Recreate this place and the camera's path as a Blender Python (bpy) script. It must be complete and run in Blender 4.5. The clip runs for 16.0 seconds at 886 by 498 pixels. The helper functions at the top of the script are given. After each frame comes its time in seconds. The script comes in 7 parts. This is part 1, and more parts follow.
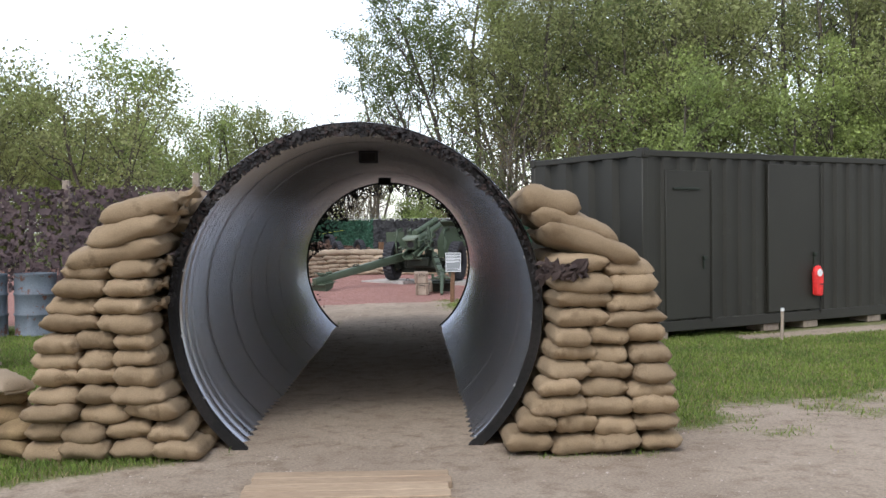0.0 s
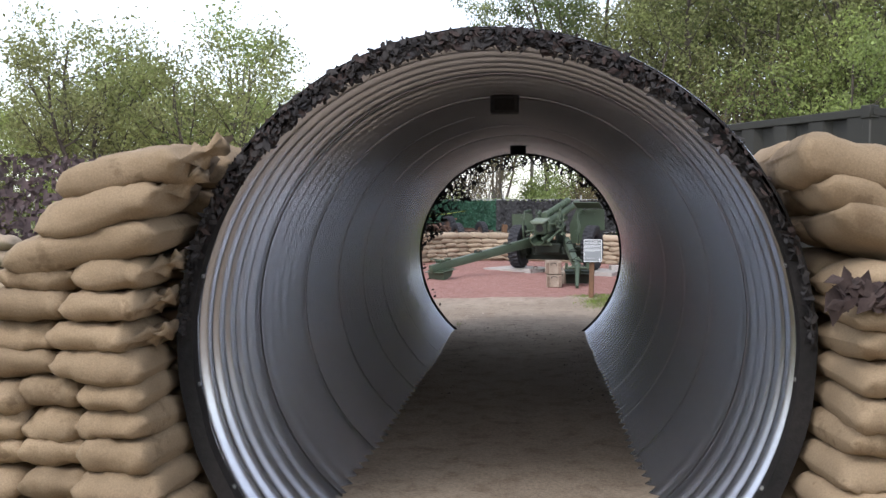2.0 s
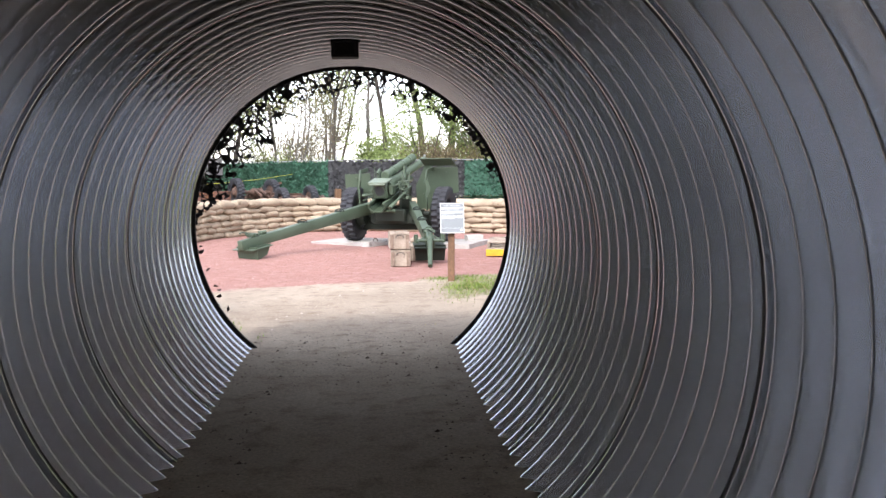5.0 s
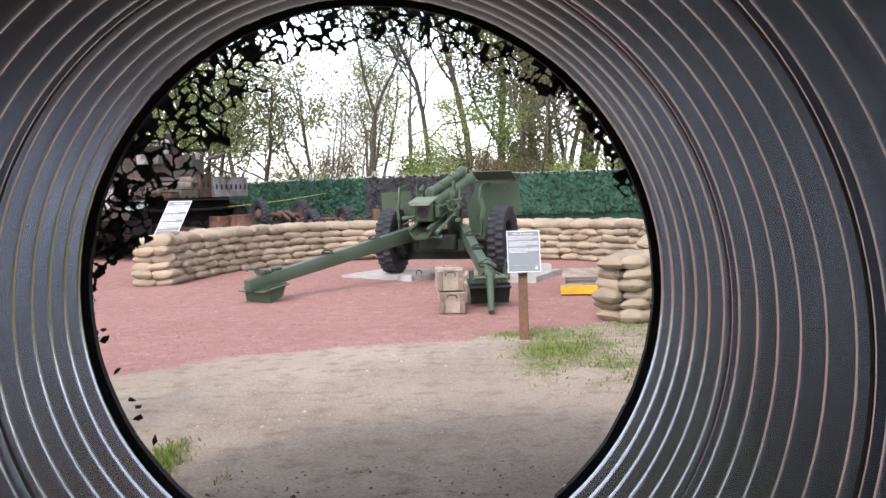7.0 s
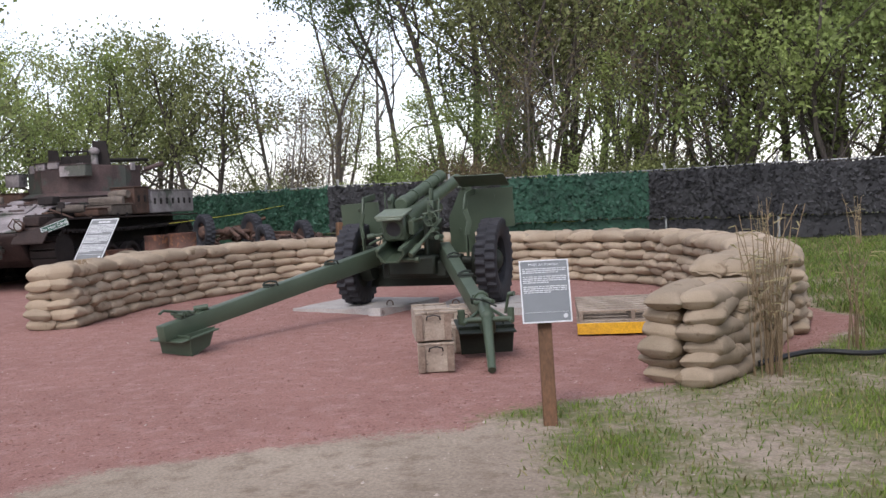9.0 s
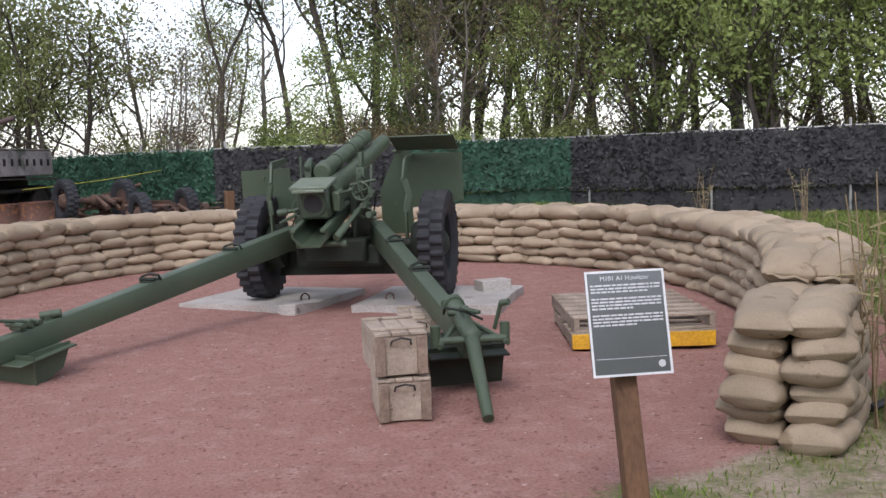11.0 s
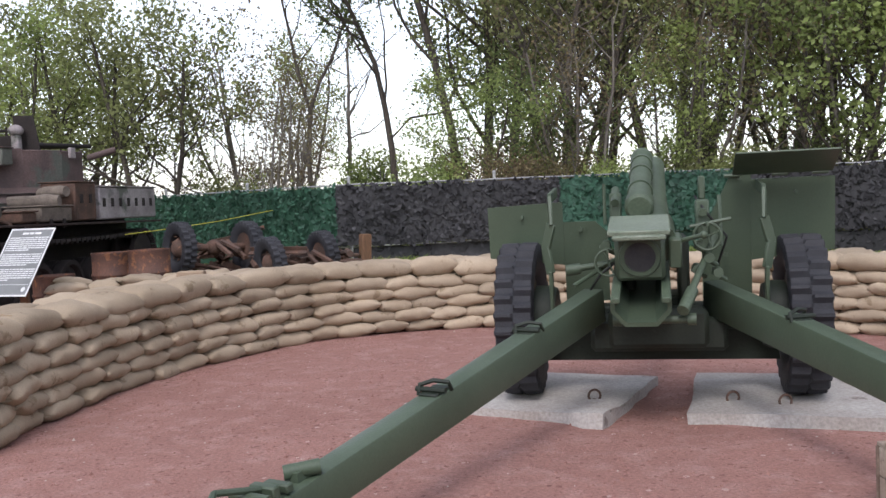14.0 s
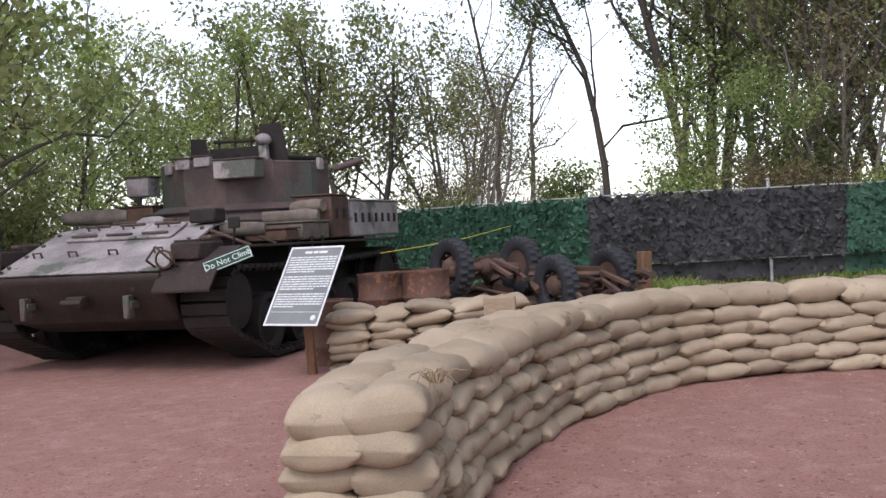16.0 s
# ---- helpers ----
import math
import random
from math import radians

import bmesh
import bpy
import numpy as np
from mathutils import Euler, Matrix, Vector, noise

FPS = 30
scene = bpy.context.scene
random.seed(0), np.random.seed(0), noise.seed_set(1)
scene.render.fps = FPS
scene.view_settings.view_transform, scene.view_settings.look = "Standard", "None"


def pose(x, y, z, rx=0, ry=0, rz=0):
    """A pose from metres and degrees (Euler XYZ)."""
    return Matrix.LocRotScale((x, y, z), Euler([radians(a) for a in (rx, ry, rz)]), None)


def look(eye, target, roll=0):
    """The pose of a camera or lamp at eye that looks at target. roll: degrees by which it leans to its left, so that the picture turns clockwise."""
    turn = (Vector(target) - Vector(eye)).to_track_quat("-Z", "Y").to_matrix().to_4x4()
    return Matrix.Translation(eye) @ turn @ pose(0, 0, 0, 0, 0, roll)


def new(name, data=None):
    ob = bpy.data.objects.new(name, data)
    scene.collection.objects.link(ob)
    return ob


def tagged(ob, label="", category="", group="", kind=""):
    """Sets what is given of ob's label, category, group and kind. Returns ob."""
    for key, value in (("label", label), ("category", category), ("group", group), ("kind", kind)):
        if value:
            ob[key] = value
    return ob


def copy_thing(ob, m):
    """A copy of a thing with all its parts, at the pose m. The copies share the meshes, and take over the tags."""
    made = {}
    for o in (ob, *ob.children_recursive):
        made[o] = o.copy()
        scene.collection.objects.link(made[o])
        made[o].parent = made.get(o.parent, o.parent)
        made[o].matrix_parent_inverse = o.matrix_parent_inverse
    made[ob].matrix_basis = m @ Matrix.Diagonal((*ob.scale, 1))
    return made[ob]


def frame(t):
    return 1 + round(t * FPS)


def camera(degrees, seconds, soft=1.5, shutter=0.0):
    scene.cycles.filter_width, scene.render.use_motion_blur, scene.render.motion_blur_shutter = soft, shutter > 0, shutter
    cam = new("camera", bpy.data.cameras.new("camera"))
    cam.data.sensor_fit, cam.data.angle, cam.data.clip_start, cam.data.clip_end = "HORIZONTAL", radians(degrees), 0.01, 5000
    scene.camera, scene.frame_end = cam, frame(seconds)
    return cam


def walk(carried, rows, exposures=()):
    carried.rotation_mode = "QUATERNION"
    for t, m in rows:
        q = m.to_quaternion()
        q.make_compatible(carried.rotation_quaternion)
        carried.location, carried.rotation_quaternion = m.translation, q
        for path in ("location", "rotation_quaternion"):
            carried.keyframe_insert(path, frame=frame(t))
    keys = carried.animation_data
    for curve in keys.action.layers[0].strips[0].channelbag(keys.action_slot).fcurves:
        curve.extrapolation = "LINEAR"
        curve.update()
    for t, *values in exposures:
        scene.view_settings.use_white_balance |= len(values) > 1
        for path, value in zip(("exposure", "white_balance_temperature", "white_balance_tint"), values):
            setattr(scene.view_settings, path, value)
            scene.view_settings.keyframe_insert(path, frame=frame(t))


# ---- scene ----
cam = camera(49.4, 16.0)
PATH = [
    (0, (0.405, -6.6, 1.49), (0.463, -4.601, 1.443), -0.6),
    (0.5, (0.37, -6.0, 1.49), (0.399, -4.001, 1.433), -0.6),
    (1, (0.352, -5.29, 1.495), (0.316, -3.291, 1.432), -0.5),
    (1.5, (0.262, -4.56, 1.5), (0.162, -2.564, 1.432), -0.2),
    (2, (0.186, -3.85, 1.49), (-0.004, -1.861, 1.405), 0.1),
    (2.5, (0.17, -3.113, 1.39), (-0.012, -1.124, 1.29), 0.6),
    (3, (0.174, -2.591, 1.375), (0.18, -0.595, 1.253), 0.6),
    (3.2, (0.195, -2.32, 1.355), (0.276, -0.326, 1.23), 0.2),
    (5.5, (0.152, 1.329, 1.325), (0.297, 3.317, 1.165), -0.6),
    (6, (0.16, 2.262, 1.36), (0.285, 4.251, 1.198), -0.65),
    (6.5, (0.185, 3.15, 1.345), (0.272, 5.143, 1.2), -1.0),
    (7, (0.195, 3.853, 1.345), (0.247, 5.849, 1.225), -1.7),
    (7.5, (0.225, 4.744, 1.335), (0.254, 6.741, 1.228), -2.4),
    (8, (0.201, 5.498, 1.346), (0.239, 7.495, 1.235), -2.9),
    (8.5, (0.221, 6.065, 1.35), (0.282, 8.061, 1.239), -3.1),
    (9, (0.223, 6.83, 1.371), (0.335, 8.824, 1.265), -2.9),
    (9.5, (0.237, 7.472, 1.402), (0.408, 9.461, 1.281), -3.0),
    (10, (0.153, 8.123, 1.404), (0.395, 10.101, 1.236), -2.8),
    (12.5, (-0.667, 10.963, 1.372), (-0.237, 12.907, 1.183), -1.5),
    (13, (-0.903, 11.54, 1.383), (-0.466, 13.485, 1.217), -1.7),
    (13.5, (-1.187, 12.182, 1.41), (-0.812, 14.141, 1.274), -2.0),
    (14, (-1.548, 12.742, 1.402), (-1.293, 14.723, 1.304), -2.5),
    (14.5, (-1.973, 13.297, 1.403), (-1.835, 15.291, 1.335), -2.9),
    (15, (-2.436, 13.771, 1.421), (-2.398, 15.77, 1.367), -3.1),
    (15.5, (-2.948, 14.304, 1.4), (-2.958, 16.304, 1.354), -3.0),
    (16, (-3.39, 14.759, 1.434), (-3.417, 16.758, 1.387), -3.0),
]
walk(cam, [(t, look(eye, target, roll)) for t, eye, target, roll in PATH],
     [(0, 0.22, 6350, 12), (1.5, 0.28, 6350, 13), (2.5, 0.5, 6350, 14), (3.2, 0.55, 6350, 14), (5.5, 1.45, 6450, 14), (6.5, 1.1, 6450, 15), (7.5, 0.55, 6400, 17),
      (8.2, 0.22, 6400, 17), (9.0, 0.02, 6400, 17), (10.0, -0.08, 6400, 17), (12.5, 0.2, 6400, 16), (16.0, 0.05, 6400, 17)])

# ---- light: bright overcast ----
world = bpy.data.worlds.new("sky")
scene.world = world
world.use_nodes = True
wn, wl = world.node_tree.nodes, world.node_tree.links
wn.clear()
w_out, w_bg = wn.new("ShaderNodeOutputWorld"), wn.new("ShaderNodeBackground")
w_sky, w_hsv = wn.new("ShaderNodeTexSky"), wn.new("ShaderNodeHueSaturation")
w_sky.sky_type, w_sky.sun_disc = "NISHITA", False
w_sky.sun_elevation, w_sky.sun_rotation = radians(50), radians(200)
w_sky.air_density, w_sky.dust_density = 1.0, 1.2
w_hsv.inputs["Saturation"].default_value = 0.42
w_bg.inputs["Strength"].default_value = 0.3
wl.new(w_sky.outputs[0], w_hsv.inputs["Color"])
wl.new(w_hsv.outputs[0], w_bg.inputs["Color"])
wl.new(w_bg.outputs[0], w_out.inputs["Surface"])
sun = new("sun", bpy.data.lights.new("sun", "SUN"))
sun.data.energy, sun.data.angle, sun.data.color = 1.1, radians(14), (1.0, 0.98, 0.95)
sun.matrix_world = look((-10, -27, 35), (0, 0, 0))


# ---- materials ----
def mat(name, c1, c2, scale=3.0, rough=0.8, metal=0.0, bump=0.3, fine=60.0, grain=0.25, rand=0.12,
        c3=None, spots=0.62, stretch=(1, 1, 1), rough2=None, dist=0.01, spot_scale=None):
    """Two large tones, a third in patches, fine grain in value and relief, a shift from thing to thing."""
    m = bpy.data.materials.new(name)
    m.use_nodes = True
    n, l = m.node_tree.nodes, m.node_tree.links
    b = n["Principled BSDF"]
    geo, mapping = n.new("ShaderNodeNewGeometry"), n.new("ShaderNodeMapping")
    mapping.inputs["Scale"].default_value = stretch
    l.new(geo.outputs["Position"], mapping.inputs["Vector"])

    def noise_node(s, detail=4.0, rough_=0.55):
        t = n.new("ShaderNodeTexNoise")
        t.inputs["Scale"].default_value, t.inputs["Detail"].default_value = s, detail
        t.inputs["Roughness"].default_value = rough_
        l.new(mapping.outputs[0], t.inputs["Vector"])
        return t

    def ramp(src, lo, hi):
        r = n.new("ShaderNodeMapRange")
        r.inputs["From Min"].default_value, r.inputs["From Max"].default_value = lo, hi
        l.new(src, r.inputs["Value"])
        return r.outputs[0]

    def mix(fac, a, b_, mode="MIX"):
        x = n.new("ShaderNodeMix")
        x.data_type, x.blend_type = "RGBA", mode
        for sock, v in ((x.inputs[0], fac), (x.inputs[6], a), (x.inputs[7], b_)):
            if isinstance(v, (int, float)):
                sock.default_value = v
            elif isinstance(v, tuple):
                sock.default_value = (*v, 1)
            else:
                l.new(v, sock)
        return x.outputs[2]

    big, small = noise_node(scale), noise_node(fine, 3.0, 0.6)
    col = mix(ramp(big.outputs[0], 0.35, 0.65), c1, c2)
    if c3:
        sp = noise_node(spot_scale or scale * 2.3, 5.0, 0.65)
        col = mix(ramp(sp.outputs[0], spots, spots + 0.06), col, c3)
    g = n.new("ShaderNodeMapRange")
    g.inputs["From Min"].default_value, g.inputs["From Max"].default_value = 0.25, 0.75
    g.inputs["To Min"].default_value, g.inputs["To Max"].default_value = 1 - grain, 1 + grain
    l.new(small.outputs[0], g.inputs["Value"])
    inf, rv, mul = n.new("ShaderNodeObjectInfo"), n.new("ShaderNodeMapRange"), n.new("ShaderNodeMath")
    rv.inputs["To Min"].default_value, rv.inputs["To Max"].default_value = 1 - rand, 1 + rand
    l.new(inf.outputs["Random"], rv.inputs["Value"])
    mul.operation = "MULTIPLY"
    l.new(g.outputs[0], mul.inputs[0])
    l.new(rv.outputs[0], mul.inputs[1])
    vm = n.new("ShaderNodeVectorMath")
    vm.operation = "SCALE"
    l.new(col, vm.inputs[0])
    l.new(mul.outputs[0], vm.inputs["Scale"])
    l.new(vm.outputs[0], b.inputs["Base Color"])
    if rough2 is None:
        b.inputs["Roughness"].default_value = rough
    else:
        r = n.new("ShaderNodeMapRange")
        r.inputs["From Min"].default_value, r.inputs["From Max"].default_value = 0.3, 0.7
        r.inputs["To Min"].default_value, r.inputs["To Max"].default_value = rough, rough2
        l.new(big.outputs[0], r.inputs["Value"])
        l.new(r.outputs[0], b.inputs["Roughness"])
    b.inputs["Metallic"].default_value = metal
    b.inputs["Specular IOR Level"].default_value = 0.35
    if bump:
        bp = n.new("ShaderNodeBump")
        bp.inputs["Strength"].default_value, bp.inputs["Distance"].default_value = bump, dist
        l.new(small.outputs[0], bp.inputs["Height"])
        l.new(bp.outputs[0], b.inputs["Normal"])
    return m


M = {
    "burlap": mat("burlap", (0.365, 0.292, 0.208), (0.285, 0.224, 0.154), 2.2, 0.95, bump=0.35, fine=140, grain=0.16, rand=0.14,
                  c3=(0.22, 0.165, 0.105), spots=0.6, dist=0.006),
    "burlap_brown": mat("burlap_brown", (0.285, 0.212, 0.132), (0.225, 0.163, 0.098), 2.2, 0.95, bump=0.4, fine=140, grain=0.18, rand=0.16,
                        c3=(0.19, 0.135, 0.08), spots=0.58, dist=0.006),
    "burlap_old": mat("burlap_old", (0.24, 0.17, 0.09), (0.17, 0.12, 0.065), 5, 0.95, bump=0.4, fine=120, grain=0.25),
    "zinc": mat("zinc", (0.6, 0.615, 0.65), (0.52, 0.535, 0.57), 1.3, 0.19, 1.0, bump=0.03, fine=90, grain=0.08, rand=0.02,
                rough2=0.27, stretch=(1, 0.6, 1), dist=0.003),
    "seam_black": mat("seam_black", (0.02, 0.02, 0.022), (0.04, 0.038, 0.036), 6, 0.7),
    "rim_rubber": mat("rim_rubber", (0.009, 0.009, 0.009), (0.018, 0.016, 0.015), 5, 0.85, bump=0.5, fine=40),
    "net_brown": mat("net_brown", (0.034, 0.023, 0.021), (0.055, 0.039, 0.034), 9, 0.95, grain=0.4, fine=30, c3=(0.03, 0.024, 0.022)),
    "net_black": mat("net_black", (0.022, 0.021, 0.022), (0.04, 0.036, 0.034), 9, 0.95, grain=0.4, fine=30),
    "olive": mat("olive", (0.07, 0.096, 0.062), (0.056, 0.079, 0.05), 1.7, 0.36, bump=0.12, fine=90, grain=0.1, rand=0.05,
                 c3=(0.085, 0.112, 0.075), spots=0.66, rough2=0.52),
    # dark olive with the shade under the gun put into its colour
    "olive_dark_shaded": mat("olive_dark_shaded", (0.014, 0.02, 0.013), (0.02, 0.027, 0.018), 3, 0.6, bump=0.15, rand=0.05),
    # lighter olive: the sky's sheen on the breech top is painted in
    "olive_sheen": mat("olive_sheen", (0.17, 0.2, 0.15), (0.13, 0.16, 0.115), 5, 0.32, bump=0.12, rand=0.05),
    "olive_worn": mat("olive_worn", (0.075, 0.1, 0.065), (0.05, 0.072, 0.044), 5, 0.5, bump=0.15, rand=0.05),
    "container": mat("container", (0.028, 0.027, 0.02), (0.0225, 0.0215, 0.016), 0.9, 0.6, bump=0.06, fine=70, grain=0.08, rand=0.02,
                     c3=(0.033, 0.032, 0.024), spots=0.64),
    "tyre": mat("tyre", (0.021, 0.022, 0.026), (0.032, 0.032, 0.036), 5, 0.72, bump=0.2, fine=80, grain=0.25),
    "rust": mat("rust", (0.115, 0.065, 0.046), (0.065, 0.043, 0.034), 5, 0.85, bump=0.5, fine=60, grain=0.3, c3=(0.17, 0.09, 0.055)),
    "steel": mat("steel", (0.45, 0.45, 0.44), (0.3, 0.3, 0.3), 6, 0.4, 0.7, bump=0.1),
    "white_paint": mat("white_paint", (0.75, 0.75, 0.74), (0.62, 0.62, 0.6), 6, 0.6, bump=0.05),
    "wood_grey": mat("wood_grey", (0.34, 0.28, 0.22), (0.22, 0.175, 0.135), 6, 0.85, bump=0.4, fine=60, grain=0.25, stretch=(1, 0.3, 1.0), rand=0.2),
    "wood_crate": mat("wood_crate", (0.4, 0.335, 0.265), (0.3, 0.24, 0.185), 5, 0.8, bump=0.35, fine=55, grain=0.22, c3=(0.13, 0.1, 0.075), spots=0.63, rand=0.18),
    "wood_stained": mat("wood_stained", (0.17, 0.12, 0.09), (0.26, 0.2, 0.15), 12, 0.85, bump=0.35, fine=55, grain=0.25, rand=0.2),
    "wood_post": mat("wood_post", (0.16, 0.085, 0.045), (0.1, 0.055, 0.03), 5, 0.85, bump=0.4, fine=70, stretch=(1, 1, 0.15), grain=0.3),
    "wood_deck": mat("wood_deck", (0.37, 0.28, 0.19), (0.29, 0.21, 0.14), 4, 0.85, bump=0.3, fine=45, stretch=(0.25, 1, 1), grain=0.2, rand=0.12),
    "yellow": mat("yellow", (0.72, 0.4, 0.02), (0.6, 0.32, 0.03), 5, 0.6, bump=0.15, c3=(0.35, 0.2, 0.06), spots=0.66),
    "rope_yellow": mat("rope_yellow", (0.5, 0.46, 0.06), (0.4, 0.36, 0.05), 9, 0.7, bump=0.1),
    "concrete": mat("concrete", (0.42, 0.4, 0.37), (0.34, 0.31, 0.28), 2.5, 0.9, bump=0.4, fine=50, c3=(0.2, 0.17, 0.15), spots=0.65),
    "sign_grey": mat("sign_grey", (0.085, 0.095, 0.09), (0.1, 0.11, 0.105), 3, 0.22, bump=0.0, grain=0.04, rand=0.0),
    # sign grey with the sky glare on the tilted panel mixed into its base
    "sign_glare": mat("sign_glare", (0.19, 0.2, 0.2), (0.16, 0.17, 0.17), 3, 0.3, bump=0.0, grain=0.05, rand=0.0),
    "sign_white": mat("sign_white", (0.62, 0.63, 0.63), (0.55, 0.56, 0.56), 6, 0.5, bump=0.0, grain=0.05),
    "sign_green": mat("sign_green", (0.01, 0.06, 0.035), (0.012, 0.07, 0.04), 3, 0.4, bump=0.0),
    "red_plastic": mat("red_plastic", (0.75, 0.035, 0.03), (0.62, 0.03, 0.03), 9, 0.5, bump=0.2, fine=25),
    "tank_camo": mat("tank_camo", (0.105, 0.07, 0.064), (0.056, 0.04, 0.038), 2.4, 0.7, bump=0.35, fine=45, grain=0.28,
                     c3=(0.066, 0.072, 0.06), spots=0.54, spot_scale=1.1, rand=0.1),
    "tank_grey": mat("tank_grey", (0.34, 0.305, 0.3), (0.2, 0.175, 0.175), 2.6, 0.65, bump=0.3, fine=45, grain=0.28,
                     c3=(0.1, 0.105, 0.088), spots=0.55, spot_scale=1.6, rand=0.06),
    # dark steel; shade under the fenders is put into this near-black too
    "tank_dark_shaded": mat("tank_dark_shaded", (0.018, 0.015, 0.014), (0.028, 0.022, 0.02), 4, 0.85, bump=0.4, fine=50, grain=0.3),
    # brown grime, darkened further for the shade that falls on the nose
    "tank_grime_shade": mat("tank_grime_shade", (0.026, 0.018, 0.016), (0.042, 0.028, 0.024), 3, 0.85, bump=0.4, fine=40, grain=0.35, c3=(0.075, 0.05, 0.04), spots=0.63, spot_scale=5),
    "canvas": mat("canvas", (0.17, 0.14, 0.115), (0.1, 0.082, 0.068), 6, 0.95, bump=0.4, fine=70),
    "drum_grey": mat("drum_grey", (0.13, 0.155, 0.18), (0.1, 0.118, 0.138), 3, 0.6, bump=0.15, c3=(0.1, 0.045, 0.03), spots=0.56),
    "drum_red": mat("drum_red", (0.13, 0.062, 0.042), (0.08, 0.045, 0.036), 4, 0.75, bump=0.3, c3=(0.22, 0.1, 0.05), spots=0.55),
    "bark": mat("bark", (0.095, 0.08, 0.065), (0.06, 0.05, 0.042), 4, 0.95, bump=0.5, fine=30, stretch=(1, 1, 0.3), grain=0.3),
    "bark_pale": mat("bark_pale", (0.2, 0.18, 0.155), (0.12, 0.105, 0.09), 4, 0.95, bump=0.5, fine=30, stretch=(1, 1, 0.3), grain=0.3),
    "hose": mat("hose", (0.015, 0.015, 0.015), (0.02, 0.02, 0.02), 4, 0.5, bump=0.0),
    "reed": mat("reed", (0.3, 0.215, 0.125), (0.2, 0.145, 0.085), 9, 0.9, bump=0.0, rand=0.2),
    "rope": mat("rope", (0.03, 0.03, 0.03), (0.05, 0.045, 0.04), 9, 0.8, bump=0.2),
}


sign_coat = M["sign_grey"].node_tree.nodes["Principled BSDF"]
sign_coat.inputs["Coat Weight"].default_value, sign_coat.inputs["Coat Roughness"].default_value = 1.0, 0.15
sign_coat.inputs["Coat IOR"].default_value = 1.7


def leaf_mat(name, c1, c2, back=0.35, scale=0.5):
    """Leaves: tone drifts over the crown and from leaf to leaf; light passes through."""
    m = mat(name, c1, c2, scale, 0.6, bump=0.0, fine=12, grain=0.3, rand=0.15)
    n, l = m.node_tree.nodes, m.node_tree.links
    b = n["Principled BSDF"]
    tr, mx, out = n.new("ShaderNodeBsdfTranslucent"), n.new("ShaderNodeMixShader"), n["Material Output"]
    isl, rng, sc = n.new("ShaderNodeNewGeometry"), n.new("ShaderNodeMapRange"), n.new("ShaderNodeVectorMath")
    rng.inputs["To Min"].default_value, rng.inputs["To Max"].default_value = 0.6, 1.45
    l.new(isl.outputs["Random Per Island"], rng.inputs["Value"])
    sc.operation = "SCALE"
    src = b.inputs["Base Color"].links[0].from_socket
    l.new(src, sc.inputs[0])
    l.new(rng.outputs[0], sc.inputs["Scale"])
    l.new(sc.outputs[0], b.inputs["Base Color"])
    l.new(sc.outputs[0], tr.inputs["Color"])
    mx.inputs[0].default_value = back
    l.new(b.outputs[0], mx.inputs[1])
    l.new(tr.outputs[0], mx.inputs[2])
    l.new(mx.outputs[0], out.inputs["Surface"])
    return m


M["net_purple"] = leaf_mat("net_purple", (0.1, 0.068, 0.068), (0.06, 0.042, 0.042), 0.12, 3.0)
M["net_green"] = leaf_mat("net_green", (0.028, 0.08, 0.05), (0.02, 0.056, 0.036), 0.12, 2.0)
M["net_dark"] = leaf_mat("net_dark", (0.045, 0.044, 0.046), (0.03, 0.029, 0.031), 0.12, 2.0)
M["leaf"] = leaf_mat("leaf", (0.275, 0.31, 0.12), (0.185, 0.195, 0.082), 0.5)
M["leaf_light"] = leaf_mat("leaf_light", (0.31, 0.37, 0.12), (0.21, 0.27, 0.09), 0.5)
M["leaf_dark"] = leaf_mat("leaf_dark", (0.165, 0.215, 0.075), (0.115, 0.155, 0.06), 0.5)
M["leaf_brown"] = leaf_mat("leaf_brown", (0.19, 0.165, 0.075), (0.14, 0.1, 0.06), 0.4)
M["grass"] = leaf_mat("grass", (0.185, 0.25, 0.05), (0.125, 0.185, 0.04), 0.3, 1.2)
M["dry_grass"] = leaf_mat("dry_grass", (0.3, 0.25, 0.13), (0.2, 0.18, 0.08), 0.3, 1.2)


# ---- mesh helpers ----
def mesh_of(name, bm, smooth=None):
    me = bpy.data.meshes.new(name)
    bm.normal_update()
    bm.to_mesh(me)
    bm.free()
    if smooth is not None:
        me.shade_smooth()
        me.set_sharp_from_angle(angle=radians(smooth))
    return me


def put(name, me, material, parent=None, m=None, label=""):
    """Links a mesh as one object; under a parent it is a part."""
    if isinstance(me, bmesh.types.BMesh):
        me = mesh_of(name, me, 40)
    if not me.materials:
        me.materials.append(M[material] if isinstance(material, str) else material)
    ob = new(name, me)
    if parent is not None:
        ob.parent = parent
    if m is not None:
        ob.matrix_basis = m
    if label:
        ob["label"] = label
    return ob


def part(name, bm, material, parent, label="", m=None):
    return put(name, bm, material, parent, m, label)


def thing(name, m, label, category, group="", kind=""):
    ob = new(name)
    ob.empty_display_size = 0.2
    ob.matrix_basis = m
    return tagged(ob, label, category, group, kind)


